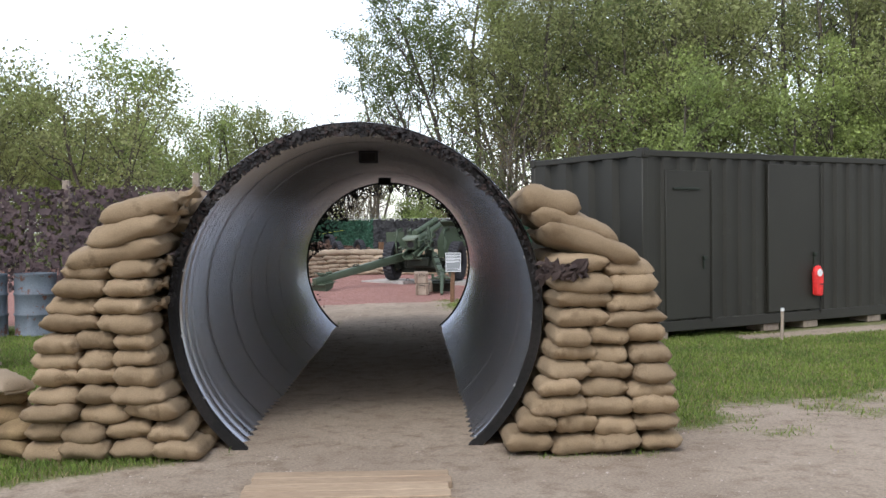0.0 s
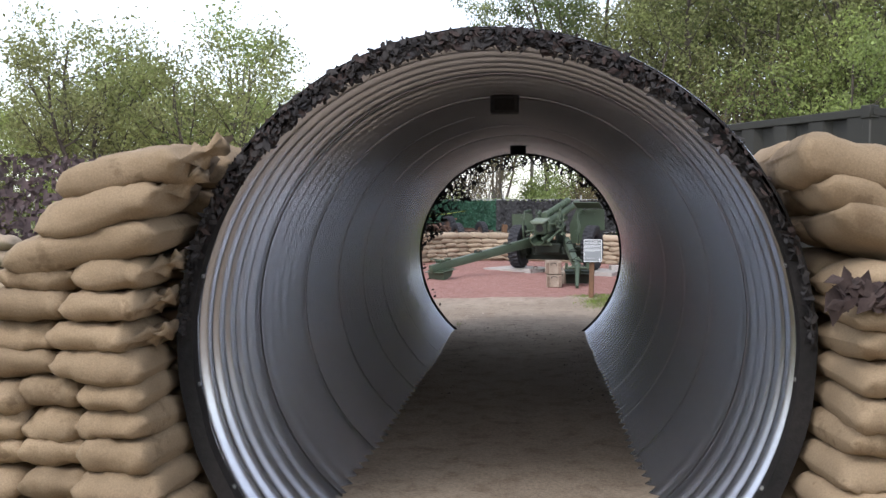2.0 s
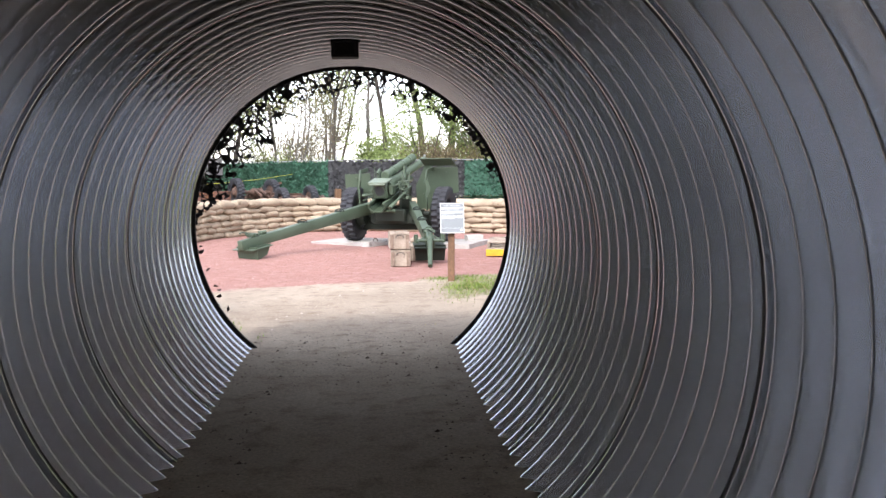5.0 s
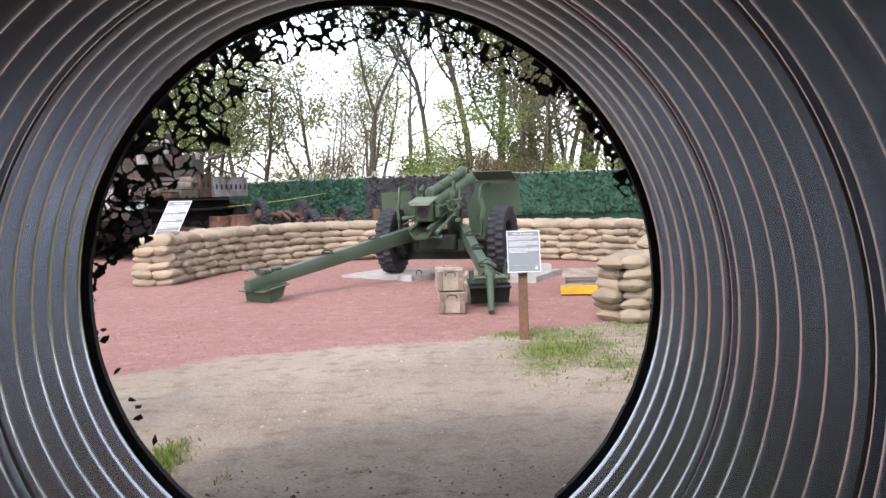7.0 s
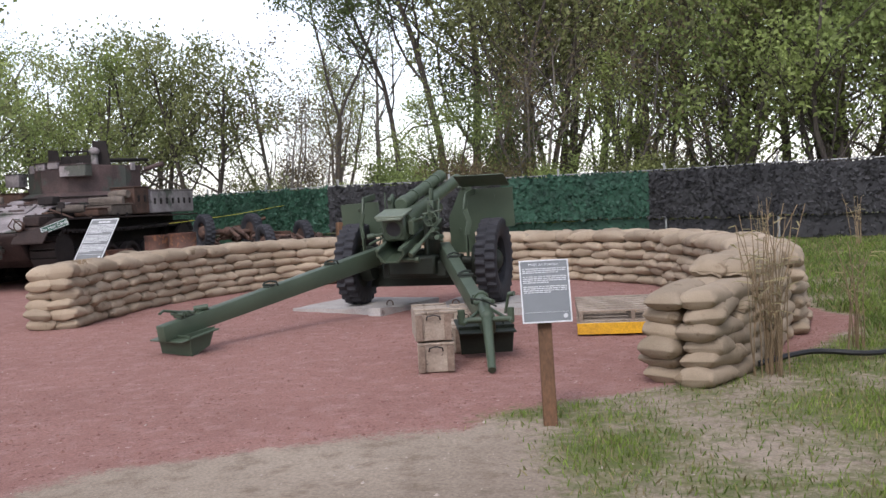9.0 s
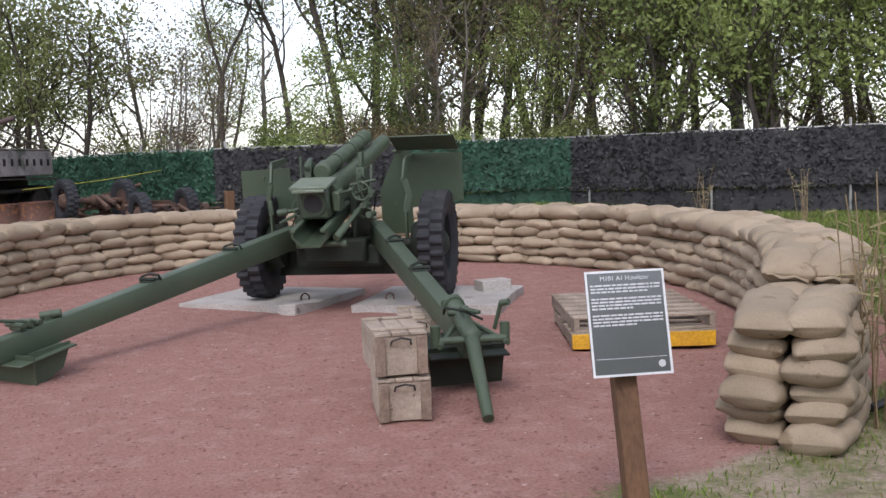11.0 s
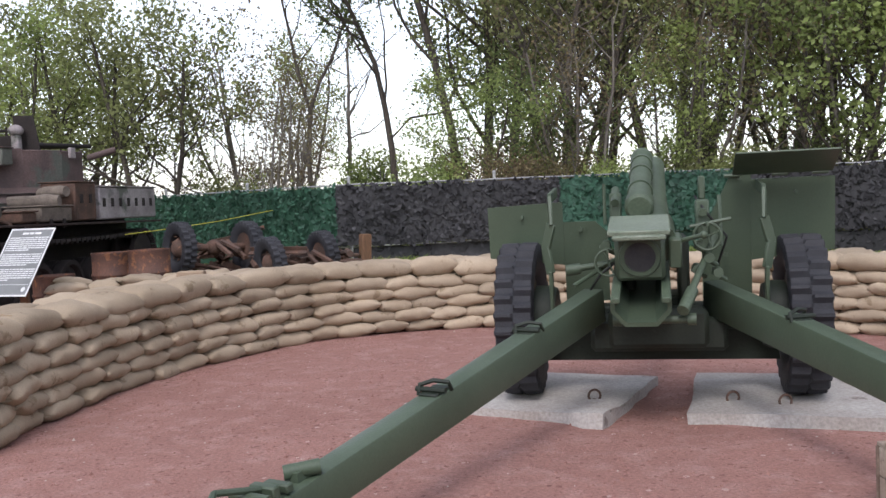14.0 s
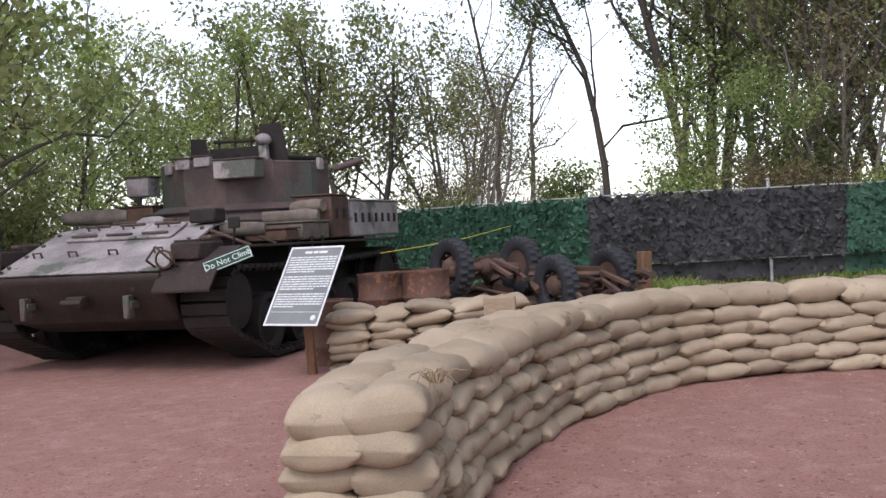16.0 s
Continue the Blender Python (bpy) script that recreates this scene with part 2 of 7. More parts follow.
def box(bm, x0, x1, y0, y1, z0, z1, bev=0.0, m=None):
    made = bmesh.ops.create_cube(bm, size=1.0)["verts"]
    t = Matrix.Translation(((x0 + x1) / 2, (y0 + y1) / 2, (z0 + z1) / 2)) @ Matrix.Diagonal((x1 - x0, y1 - y0, z1 - z0, 1))
    bmesh.ops.transform(bm, matrix=(m @ t) if m else t, verts=made)
    if bev:
        edges = list({e for v in made for e in v.link_edges})
        bmesh.ops.bevel(bm, geom=edges, offset=bev, segments=1, affect="EDGES", profile=0.5)
    return bm


def rod(bm, a, b, r0, r1=None, seg=12, cap=True):
    """A round bar from a to b."""
    a, b = Vector(a), Vector(b)
    d = b - a
    made = bmesh.ops.create_cone(bm, cap_ends=cap, segments=seg, radius1=r0, radius2=r0 if r1 is None else r1, depth=d.length)["verts"]
    q = d.to_track_quat("Z", "Y").to_matrix().to_4x4()
    bmesh.ops.transform(bm, matrix=Matrix.Translation((a + b) / 2) @ q, verts=made)
    return bm


def path_tube(bm, pts, r, seg=6, r_end=None):
    """A bent tube through points, tapering to r_end."""
    pts = [Vector(p) for p in pts]
    rings = []
    for i, p in enumerate(pts):
        d = (pts[min(i + 1, len(pts) - 1)] - pts[max(i - 1, 0)]).normalized()
        u = d.orthogonal().normalized()
        if abs(d.z) < 0.95:
            u = d.cross(Vector((0, 0, 1))).normalized()
        v = d.cross(u)
        rr = r if r_end is None else r + (r_end - r) * i / (len(pts) - 1)
        rings.append([bm.verts.new(p + (u * math.cos(k * math.tau / seg) + v * math.sin(k * math.tau / seg)) * rr) for k in range(seg)])
    for a, b in zip(rings, rings[1:]):
        for k in range(seg):
            bm.faces.new((a[k], a[(k + 1) % seg], b[(k + 1) % seg], b[k]))
    bm.faces.new(rings[0][::-1])
    bm.faces.new(rings[-1])
    return bm


def prism(bm, outline, axis, lo, hi, bev=0.0):
    """A flat outline pushed along an axis: outline points are the other two coordinates in order."""
    def at(p, h):
        if axis == "x":
            return (h, p[0], p[1])
        if axis == "y":
            return (p[0], h, p[1])
        return (p[0], p[1], h)
    a = [bm.verts.new(at(p, lo)) for p in outline]
    b = [bm.verts.new(at(p, hi)) for p in outline]
    fs = [bm.faces.new(a), bm.faces.new(b[::-1])]
    for i in range(len(outline)):
        j = (i + 1) % len(outline)
        fs.append(bm.faces.new((a[j], a[i], b[i], b[j])))
    bmesh.ops.recalc_face_normals(bm, faces=fs)
    if bev:
        bmesh.ops.bevel(bm, geom=list({e for f in fs for e in f.edges}), offset=bev, segments=1, affect="EDGES", profile=0.5)
    return bm


def lathe(bm, profile, seg=32, axis="z", closed=False):
    """A profile of (radius, height) turned round an axis."""
    rings = []
    for r, h in profile:
        ring = []
        for k in range(seg):
            c, s = math.cos(k * math.tau / seg) * r, math.sin(k * math.tau / seg) * r
            ring.append(bm.verts.new({"z": (c, s, h), "x": (h, c, s), "y": (c, h, s)}[axis]))
        rings.append(ring)
    pairs = list(zip(rings, rings[1:])) + ([(rings[-1], rings[0])] if closed else [])
    for a, b in pairs:
        for k in range(seg):
            bm.faces.new((a[k], a[(k + 1) % seg], b[(k + 1) % seg], b[k]))
    if not closed:
        for ring in (rings[0], rings[-1]):
            bm.faces.new(ring)
    bmesh.ops.recalc_face_normals(bm, faces=bm.faces[:])
    return bm


def smooth01(t):
    t = min(1.0, max(0.0, t))
    return t * t * (3 - 2 * t)


def ground_z(x, y):
    """A nearly flat yard that rises a little towards the far fence."""
    rise = 0.24 * smooth01((y - 23.6) / 4.5) * smooth01((x + 4.2) / 1.5) * smooth01((9.5 - x) / 4)
    bumps = 0.012 * noise.noise(Vector((x * 0.9, y * 0.9, 0.3))) + 0.006 * noise.noise(Vector((x * 4.1, y * 4.1, 1.7)))
    return rise + bumps - 0.012 + 0.065 * smooth01((y - 15) / 6) * smooth01((2.5 - x) / 5)


# ---- ground ----
def axis_lines(lo, hi, step, far):
    core = list(np.arange(lo, hi + 1e-6, step))
    out, d, x, y = [], step, lo, hi
    left, right = [], []
    while x > -far:
        d *= 1.35
        x, y = x - d, y + d
        left.append(x)
        right.append(y)
    return left[::-1] + core + right


def red_gravel(x, y):
    """1 on the red gravel of the yard, 0 off it."""
    w = 0.35 * noise.noise(Vector((x * 0.8, y * 0.8, 5))) + 0.12 * noise.noise(Vector((x * 3, y * 3, 8)))
    if x < 0.6:
        edge = 12.45 - 0.5 * max(0, -0.4 - x) ** 1.25
    else:
        edge = 12.45 + 0.72 * (x - 0.6)
    a = smooth01((y - edge + w) / 0.45 + 0.5)
    b = smooth01((25.2 - y + w) / 0.5)
    c = smooth01((4.9 - 0.1 * max(0, 17 - y) - x + w) / 0.3)
    return a * max(b, smooth01((-3.3 - x) / 0.8) * smooth01((31 - y))) * c


def grass_cover(x, y):
    """How thick the grass stands."""
    w = 0.6 * noise.noise(Vector((x * 1.1, y * 1.1, 2))) + 0.35 * noise.noise(Vector((x * 3.3, y * 3.3, 4)))
    if y < 10 and x > 0.9:
        near = smooth01((y + 0.55 - 0.55 * (x - 2.0) + w * 1.3) / 1.5) * smooth01((x - 1.5) / 0.5)
        strip = math.exp(-((y + 0.33) / 0.12) ** 2) * smooth01((x - 0.85) / 0.2) * smooth01((2.2 - x) / 0.3) * smooth01(w + 0.7)
        front = 0.4 * smooth01((w - 0.25) / 0.2) if y < 0 else 0
        lane = smooth01(abs(y - (6.0 + 0.44 * (x - 5))) / 0.6) if x > 4.6 else 1
        return max(near * lane, strip, front)
    if y < 10 and x < -0.8:
        return smooth01((9.4 - y + w) / 0.7) * max(smooth01((y + 0.45 + 0.55 * (-x - 0.9) + w * 0.25) / 0.25) * smooth01((-x - 0.95) / 0.25), math.exp(-((y + 0.15) / 0.3) ** 2) * smooth01((w + 0.2)) * smooth01((x + 1.1) / 0.2))
    if 8 < y and x > 0.45:
        edge = 0.62 + 0.55 * smooth01((10.8 - y) / 1.2) + 0.25 * w
        g = smooth01((x - edge) / 0.5) * (0.48 + 0.9 * w + 0.3 * smooth01((x - 2.1) / 1.2)) * (1 - red_gravel(x, y))
        tuft = math.exp(-((x - 1.15) / 0.65) ** 2 - ((y - 12.75 - 0.35 * (x - 1.0)) / 0.32) ** 2)
        far = smooth01((x - 4.4) / 1.5) * 0.62
        return max(0.0, min(1.0, max(g, tuft * (0.7 + w), far + 0.3 * w)))
    if y > 24.5:
        return smooth01((y - 25.5 + w) / 1.5) * max(smooth01((x + 4.4) / 0.8), smooth01((y - 31) / 2))
    if 8 < y < 9.6 and x < -0.5:
        return 0.75 * smooth01((w + 0.15) / 0.3) * smooth01((9.0 - y) / 0.5) * smooth01((-x - 0.68) / 0.2)
    return 0.0


def ground_material():
    m = bpy.data.materials.new("ground")
    m.use_nodes = True
    n, l = m.node_tree.nodes, m.node_tree.links
    b = n["Principled BSDF"]
    geo = n.new("ShaderNodeNewGeometry")

    def tex(scale, detail=5.0, rough=0.6, kind="ShaderNodeTexNoise"):
        t = n.new(kind)
        t.inputs["Scale"].default_value = scale
        if kind == "ShaderNodeTexNoise":
            t.inputs["Detail"].default_value, t.inputs["Roughness"].default_value = detail, rough
        l.new(geo.outputs["Position"], t.inputs["Vector"])
        return t

    def rng(src, a, b_, c=0.0, d=1.0):
        r = n.new("ShaderNodeMapRange")
        for i, v in enumerate((a, b_, c, d)):
            r.inputs[i + 1].default_value = v
        l.new(src, r.inputs[0])
        return r.outputs[0]

    def mix(fac, a, b_, mode="MIX"):
        x = n.new("ShaderNodeMix")
        x.data_type, x.blend_type = "RGBA", mode
        for sock, v in ((x.inputs[0], fac), (x.inputs[6], a), (x.inputs[7], b_)):
            if isinstance(v, (int, float)):
                sock.default_value = v
            elif isinstance(v, tuple):
                sock.default_value = (*v, 1)
            else:
                l.new(v, sock)
        return x.outputs[2]

    def mask(name):
        a = n.new("ShaderNodeAttribute")
        a.attribute_name = name
        add = n.new("ShaderNodeMath")
        add.operation = "MULTIPLY_ADD"
        l.new(rng(tex(14, 6, 0.7).outputs[0], 0.3, 0.7, -0.3, 0.3), add.inputs[0])
        add.inputs[1].default_value = 1.0
        l.new(a.outputs["Fac"], add.inputs[2])
        return rng(add.outputs[0], 0.3, 0.7)

    broad, mid, fine = tex(0.7), tex(5.5), tex(55, 4, 0.7)
    stones = tex(42, kind="ShaderNodeTexVoronoi")
    dirt = mix(rng(broad.outputs[0], 0.35, 0.65), (0.36, 0.295, 0.225), (0.28, 0.225, 0.17))
    dirt = mix(rng(mid.outputs[0], 0.5, 0.72), dirt, (0.215, 0.165, 0.12))
    red = mix(rng(broad.outputs[0], 0.35, 0.65), (0.305, 0.163, 0.135), (0.265, 0.14, 0.115))
    red = mix(rng(mid.outputs[0], 0.48, 0.72), red, (0.35, 0.21, 0.18))
    speck = rng(stones.outputs["Color"], 0.93, 0.95)
    red = mix(speck, red, (0.42, 0.29, 0.25))
    red = mix(rng(stones.outputs["Color"], 0.14, 0.12), red, (0.2, 0.1, 0.08))
    soil = mix(rng(mid.outputs[0], 0.4, 0.6), (0.165, 0.16, 0.07), (0.115, 0.14, 0.045))
    col = mix(mask("red"), dirt, red)
    col = mix(mask("grass"), col, soil)
    col = mix(0.75, col, mix(rng(fine.outputs[0], 0.3, 0.7), (0.62, 0.62, 0.62), (1.35, 1.35, 1.35)), "MULTIPLY")
    l.new(col, b.inputs["Base Color"])
    b.inputs["Roughness"].default_value = 0.95
    b.inputs["Specular IOR Level"].default_value = 0.2
    h = n.new("ShaderNodeMath")
    h.operation = "MULTIPLY_ADD"
    l.new(mid.outputs[0], h.inputs[0])
    h.inputs[1].default_value = 1.6
    l.new(fine.outputs[0], h.inputs[2])
    bp = n.new("ShaderNodeBump")
    bp.inputs["Strength"].default_value, bp.inputs["Distance"].default_value = 0.55, 0.02
    l.new(h.outputs[0], bp.inputs["Height"])
    l.new(bp.outputs[0], b.inputs["Normal"])
    return m


def build_ground():
    xs, ys = axis_lines(-6.0, 6.0, 0.12, 400), axis_lines(-3.0, 26.0, 0.12, 400)
    nx = len(xs)
    verts, red, grass = [], [], []
    for y in ys:
        for x in xs:
            verts.append((x, y, ground_z(x, y)))
            red.append(red_gravel(x, y))
            grass.append(grass_cover(x, y))
    faces = [(j * nx + i, j * nx + i + 1, (j + 1) * nx + i + 1, (j + 1) * nx + i) for j in range(len(ys) - 1) for i in range(nx - 1)]
    me = bpy.data.meshes.new("ground")
    me.from_pydata(verts, [], faces)
    for name, values in (("red", red), ("grass", grass)):
        me.attributes.new(name, "FLOAT", "POINT").data.foreach_set("value", values)
    me.shade_smooth()
    me.materials.append(ground_material())
    tagged(new("ground", me), "trodden dirt path, red gravel yard and patchy grass", "ground", kind="structure")


build_ground()


# ---- sandbags ----
def bag_mesh(seed, lips=True, neck=False, cloth="burlap", lx=0.23, ly=0.15, lz=0.075):
    """A filled burlap bag lying flat: loaf-shaped, creased, with a sewn lip or a tied neck."""
    rnd = random.Random(seed)
    off = Vector((rnd.uniform(0, 50), rnd.uniform(0, 50), rnd.uniform(0, 50)))
    nu, nv = 20, 14
    verts, faces = [], []
    skew, sag = rnd.uniform(-0.25, 0.25), rnd.uniform(0.006, 0.022)
    fold = rnd.uniform(-0.5, 0.5)
    plump = rnd.uniform(4.2, 5.8) if lips else rnd.uniform(5.5, 8.0)
    for j in range(nv + 1):
        s = -1 + 2 * j / nv
        s = math.copysign(abs(s) ** 0.72, s)
        belly = max(0.0, 1 - abs(s) ** plump) ** 0.5
        for i in range(nu):
            a = i * math.tau / nu
            c, d = math.cos(a), math.sin(a)
            y = math.copysign(abs(c) ** (0.82 if cloth == "burlap" else 0.62), c) * ly * (0.88 + 0.12 * belly)
            z = math.copysign(abs(d) ** (0.8 if cloth == "burlap" else 0.68), d) * lz * max(belly, 0.1)
            x = s * lx * (1 + 0.05 * (abs(c) ** 3 - 0.5) * abs(s) ** 6)
            p = Vector((x, y, z))
            w = noise.noise(p * 5 + off) * (0.022 if lips else 0.014)
            crease = abs(noise.noise(Vector((p.x * 11, p.y * 7, p.z * 26)) + off))
            w += (0.22 - min(crease, 0.22)) * -0.05 + noise.noise(p * 30 + off) * 0.004
            w += 0.007 * math.sin(c * 9 + off.x) * abs(s) ** 3 * belly
            w -= 0.008 * math.exp(-((s - fold + 4 * p.y) / 0.1) ** 2)
            out = Vector((0.25 * s, c, d))
            p += out * w * (0.35 + 0.65 * belly) + Vector((0, skew * p.z, 0))
            p.z -= sag * s * s * ((1 if d > 0 else -0.2) * belly + 0.4 * (1 - belly))
            verts.append(p)
    if neck:
        for x, k in ((0.245, 0.5), (0.262, 0.22), (0.285, 0.2), (0.335, 0.42)):
            for i in range(nu):
                a = i * math.tau / nu
                r = 1 + 0.3 * math.sin(a * 5 + seed)
                verts.append(Vector((x + 0.012 * math.sin(a * 3), math.cos(a) * ly * k * r * 0.75, math.sin(a) * lz * k * r * 1.1 + (x - 0.23) * 0.25)))
    rows = len(verts) // nu - 1
    for j in range(rows):
        for i in range(nu):
            faces.append((j * nu + i, j * nu + (i + 1) % nu, (j + 1) * nu + (i + 1) % nu, (j + 1) * nu + i))
    faces.append(tuple(range(nu))[::-1])
    faces.append(tuple(range(rows * nu, (rows + 1) * nu)))
    for s in (-1, 1) if lips else ():
        base = len(verts)
        k = 7
        for i in range(k):
            t = -1 + 2 * i / (k - 1)
            wob = noise.noise(Vector((t * 3, s * 5.0, 0)) + off) * 0.012
            y = t * ly * 0.7
            z0 = -0.012 + wob
            verts += [Vector((s * lx * 0.96, y, z0)), Vector((s * (lx + 0.016 + wob), y * 1.04, z0 - 0.01 + wob)), Vector((s * lx * 0.96, y, z0 - 0.012))]
        for i in range(k - 1):
            q = base + i * 3
            for u, v in ((0, 1), (1, 2)):
                f = (q + u, q + v, q + 3 + v, q + 3 + u)
                faces.append(f if s > 0 else f[::-1])
    me = bpy.data.meshes.new("sandbag")
    me.from_pydata(verts, [], faces)
    me.shade_smooth()
    me.materials.append(M[cloth])
    return me


BAGS = [bag_mesh(100 + i, i % 3 < 2) for i in range(15)]
FULL_BAGS = [bag_mesh(130 + i, False, False, "burlap_brown") for i in range(12)]
END_BAGS = [bag_mesh(190 + i, False, False, "burlap") for i in range(6)]
TIED_BAGS = [bag_mesh(160 + i, False, True, "burlap_brown") for i in range(3)]


def lay_bag(parent, rnd, x, y, z, heading, length=0.46, width=0.3, height=0.15, tilt=0.0, roll=0.0, kinds=None, turn=None):
    """One bag of that size under a wall; heading is the way its long side runs, in degrees."""
    ob = new("sandbag", rnd.choice(kinds or BAGS))
    ob.parent = parent
    if turn is None:
        turn = 180 if rnd.random() < 0.5 else 0
    sc = Matrix.Diagonal((length / 0.46, width / 0.3, height / 0.15, 1))
    ob.matrix_basis = Matrix.Translation((x, y, z)) @ pose(0, 0, 0, roll, -tilt if turn else tilt, heading + turn) @ sc
    return ob


def along(pts):
    """Lengths along a line of points, and the place and heading at a length."""
    ds = [0.0]
    for a, b in zip(pts, pts[1:]):
        ds.append(ds[-1] + math.dist(a, b))

    def at(s):
        s = max(0.0, min(ds[-1], s))
        i = max(k for k in range(len(pts) - 1) if ds[k] <= s + 1e-9)
        t = (s - ds[i]) / (ds[i + 1] - ds[i])
        a, b = pts[i], pts[i + 1]
        return a[0] + t * (b[0] - a[0]), a[1] + t * (b[1] - a[1]), math.degrees(math.atan2(b[1] - a[1], b[0] - a[0]))
    return ds[-1], at


def smooth_line(pts, n=8):
    """A Catmull-Rom line through points."""
    out = []
    for i in range(len(pts) - 1):
        p = [Vector(pts[max(0, min(len(pts) - 1, i + k))]) for k in (-1, 0, 1, 2)]
        for j in range(n):
            t = j / n
            out.append(tuple(0.5 * (2 * p[1] + (p[2] - p[0]) * t + (2 * p[0] - 5 * p[1] + 4 * p[2] - p[3]) * t * t + (3 * p[1] - p[0] - 3 * p[2] + p[3]) * t ** 3)))
    return out + [tuple(pts[-1])]


def bag_run(parent, pts, layers, seed, rise=0.118, inner=0.08, outer=0.43, step=0.42, s0=0.0, s1=None, raised=None, raised_end=0.0, wide=(0.37, 0.41)):
    """Courses of bags along a line, two bags deep, joints broken from course to course."""
    rnd = random.Random(seed)
    total, at = along(pts)
    s1 = total if s1 is None else s1
    for k in range(layers + (raised is not None)):
        z = 0.062 + k * rise
        top = k >= layers - (raised is None)
        start = raised if k == layers else s0
        for depth in (inner, outer):
            cuts = [start + rnd.uniform(-0.05, 0.07)]
            first = step * (0.55 if (k + (depth == outer)) % 2 else 1.0)
            s = start + first * rnd.uniform(0.9, 1.1)
            stop = s1 - raised_end if k == layers else s1
            while s < stop - 0.3:
                cuts.append(s)
                s += step * rnd.uniform(0.8, 1.2) * (1.25 if top else 1)
            cuts.append(stop + rnd.uniform(-0.07, 0.05))
            for c0, c1 in zip(cuts, cuts[1:]):
                x, y, h = at((c0 + c1) / 2)
                nx, ny = -math.sin(radians(h)), math.cos(radians(h))
                o = depth + rnd.uniform(-0.02, 0.02) + 0.008 * (layers / 2 - k) * (-1 if depth == inner else 1)
                lay_bag(parent, rnd, x + nx * o, y + ny * o, z + rnd.uniform(-0.01, 0.01) + ground_z(x, y) + 0.02 * top, h + rnd.uniform(-9, 9),
                        (c1 - c0) * 1.1, rnd.uniform(*wide), rnd.uniform(0.158, 0.18) * (1.22 if top else 1), rnd.uniform(-4, 4), rnd.uniform(-6, 6),
                        END_BAGS if c0 < s0 + 0.12 or c1 > s1 - 0.12 else BAGS)


# the ring of bags about the gun, walked clockwise from its near left end
RING = smooth_line([(-3.6, 18.52), (-3.5, 19.3), (-3.22, 20.15), (-2.72, 21.3), (-1.75, 22.5), (-0.65, 23.0), (0.6, 23.0), (1.8, 22.6), (2.88, 21.85), (3.7, 20.95), (4.08, 19.9), (4.15, 18.7), (4.05, 17.4), (3.55, 15.9), (2.84, 14.66), (1.98, 13.5)])
ring_total, _ = along(RING)
ring_mid = 9.6
wall_a = thing("sandbag_wall", pose(0, 0, 0), "curved low wall of stacked tan burlap sandbags on red gravel", "sandbag wall", "sandbag walls")
bag_run(wall_a, RING, 6, 5, inner=0.09, outer=0.38, wide=(0.33, 0.37), s1=ring_mid)
wall_b = thing("sandbag_wall", pose(0, 0, 0), "curved low wall of stacked tan sandbags ending beside dry reeds", "sandbag wall", "sandbag walls")
ring_end = ring_total - 2.3
bag_run(wall_b, RING, 6, 6, s0=ring_mid - 0.02, s1=ring_end)
bag_run(wall_b, RING, 6, 7, rise=0.107, inner=0.12, outer=0.39, step=0.44, s0=ring_end - 0.02, raised=ring_end - 0.1, raised_end=0.95, wide=(0.28, 0.31))


def mouth_stack(seed, side, front, profile, top, label, tied=0, rows=2, clear=1.315):
    """A tall stack of bags against the pipe's mouth; profile(z) gives its outer edge."""
    rnd = random.Random(seed)
    t = thing("sandbag_stack", pose(0, 0, 0), label, "sandbag stack", "sandbag stacks at the pipe")
    z = 0.066
    while z < top:
        inside = math.sqrt(max(0.0, clear ** 2 - (z - 0.93) ** 2))
        outer = profile(z)
        big = z > 1.3
        span = max(0.24, outer - inside)
        n = max(1, round(span / (0.42 if big else 0.285)))
        cuts = [0.0] + sorted((i + rnd.uniform(-0.12, 0.12)) / n for i in range(1, n)) + [1.0]
        for row in range(rows):
            for i in range(n):
                c0, c1 = inside + span * cuts[i], inside + span * cuts[i + 1]
                neck = tied and row == 0 and i == 0 and z > 1.0 and rnd.random() < tied
                lay_bag(t, rnd, side * (c0 + c1) / 2, front + 0.25 + row * 0.46 + rnd.uniform(-0.03, 0.03) + (0.03 if i % 2 else 0), z + rnd.uniform(-0.012, 0.012),
                        rnd.uniform(-6, 6), (c1 - c0) * (1.1 if not neck else 0.95), 0.52, rnd.uniform(0.145, 0.17) * (1.22 if big else 1),
                        (side * rnd.uniform(10, 20) if big else rnd.uniform(-5, 5)), rnd.uniform(-5, 5), TIED_BAGS if neck else FULL_BAGS, (0 if side < 0 else 180) if neck else None)
        z += 0.14 if big else 0.117
    return t


def prof(points):
    def f(z):
        for (z0, x0), (z1, x1) in zip(points, points[1:]):
            if z <= z1:
                return x0 + (x1 - x0) * (z - z0) / (z1 - z0)
        return points[-1][1]
    return f


mouth_stack(11, 1, -0.4, prof([(0, 2.15), (0.87, 2.02), (1.25, 1.94), (1.5, 1.72), (1.75, 1.25), (1.95, 0.95)]), 1.74, "tall stack of tan sandbags against the steel pipe")
mouth_stack(12, -1, -0.4, prof([(0, 2.16), (0.7, 2.04), (1.06, 1.95), (1.38, 1.8), (1.65, 1.62), (1.82, 1.35), (1.95, 1.0)]), 1.74, "tall sagging stack of tan sandbags, some tied at the neck", 0.7)
mouth_stack(13, 1, 7.58, prof([(0, 2.0), (1.3, 1.8), (1.9, 0.9)]), 1.7, "stack of sandbags at the far end of the steel pipe", 0, 1, 1.3)


# ---- corrugated pipe ----
PIPE_R, PIPE_Z, PIPE_L = 1.25, 0.93, 8.0


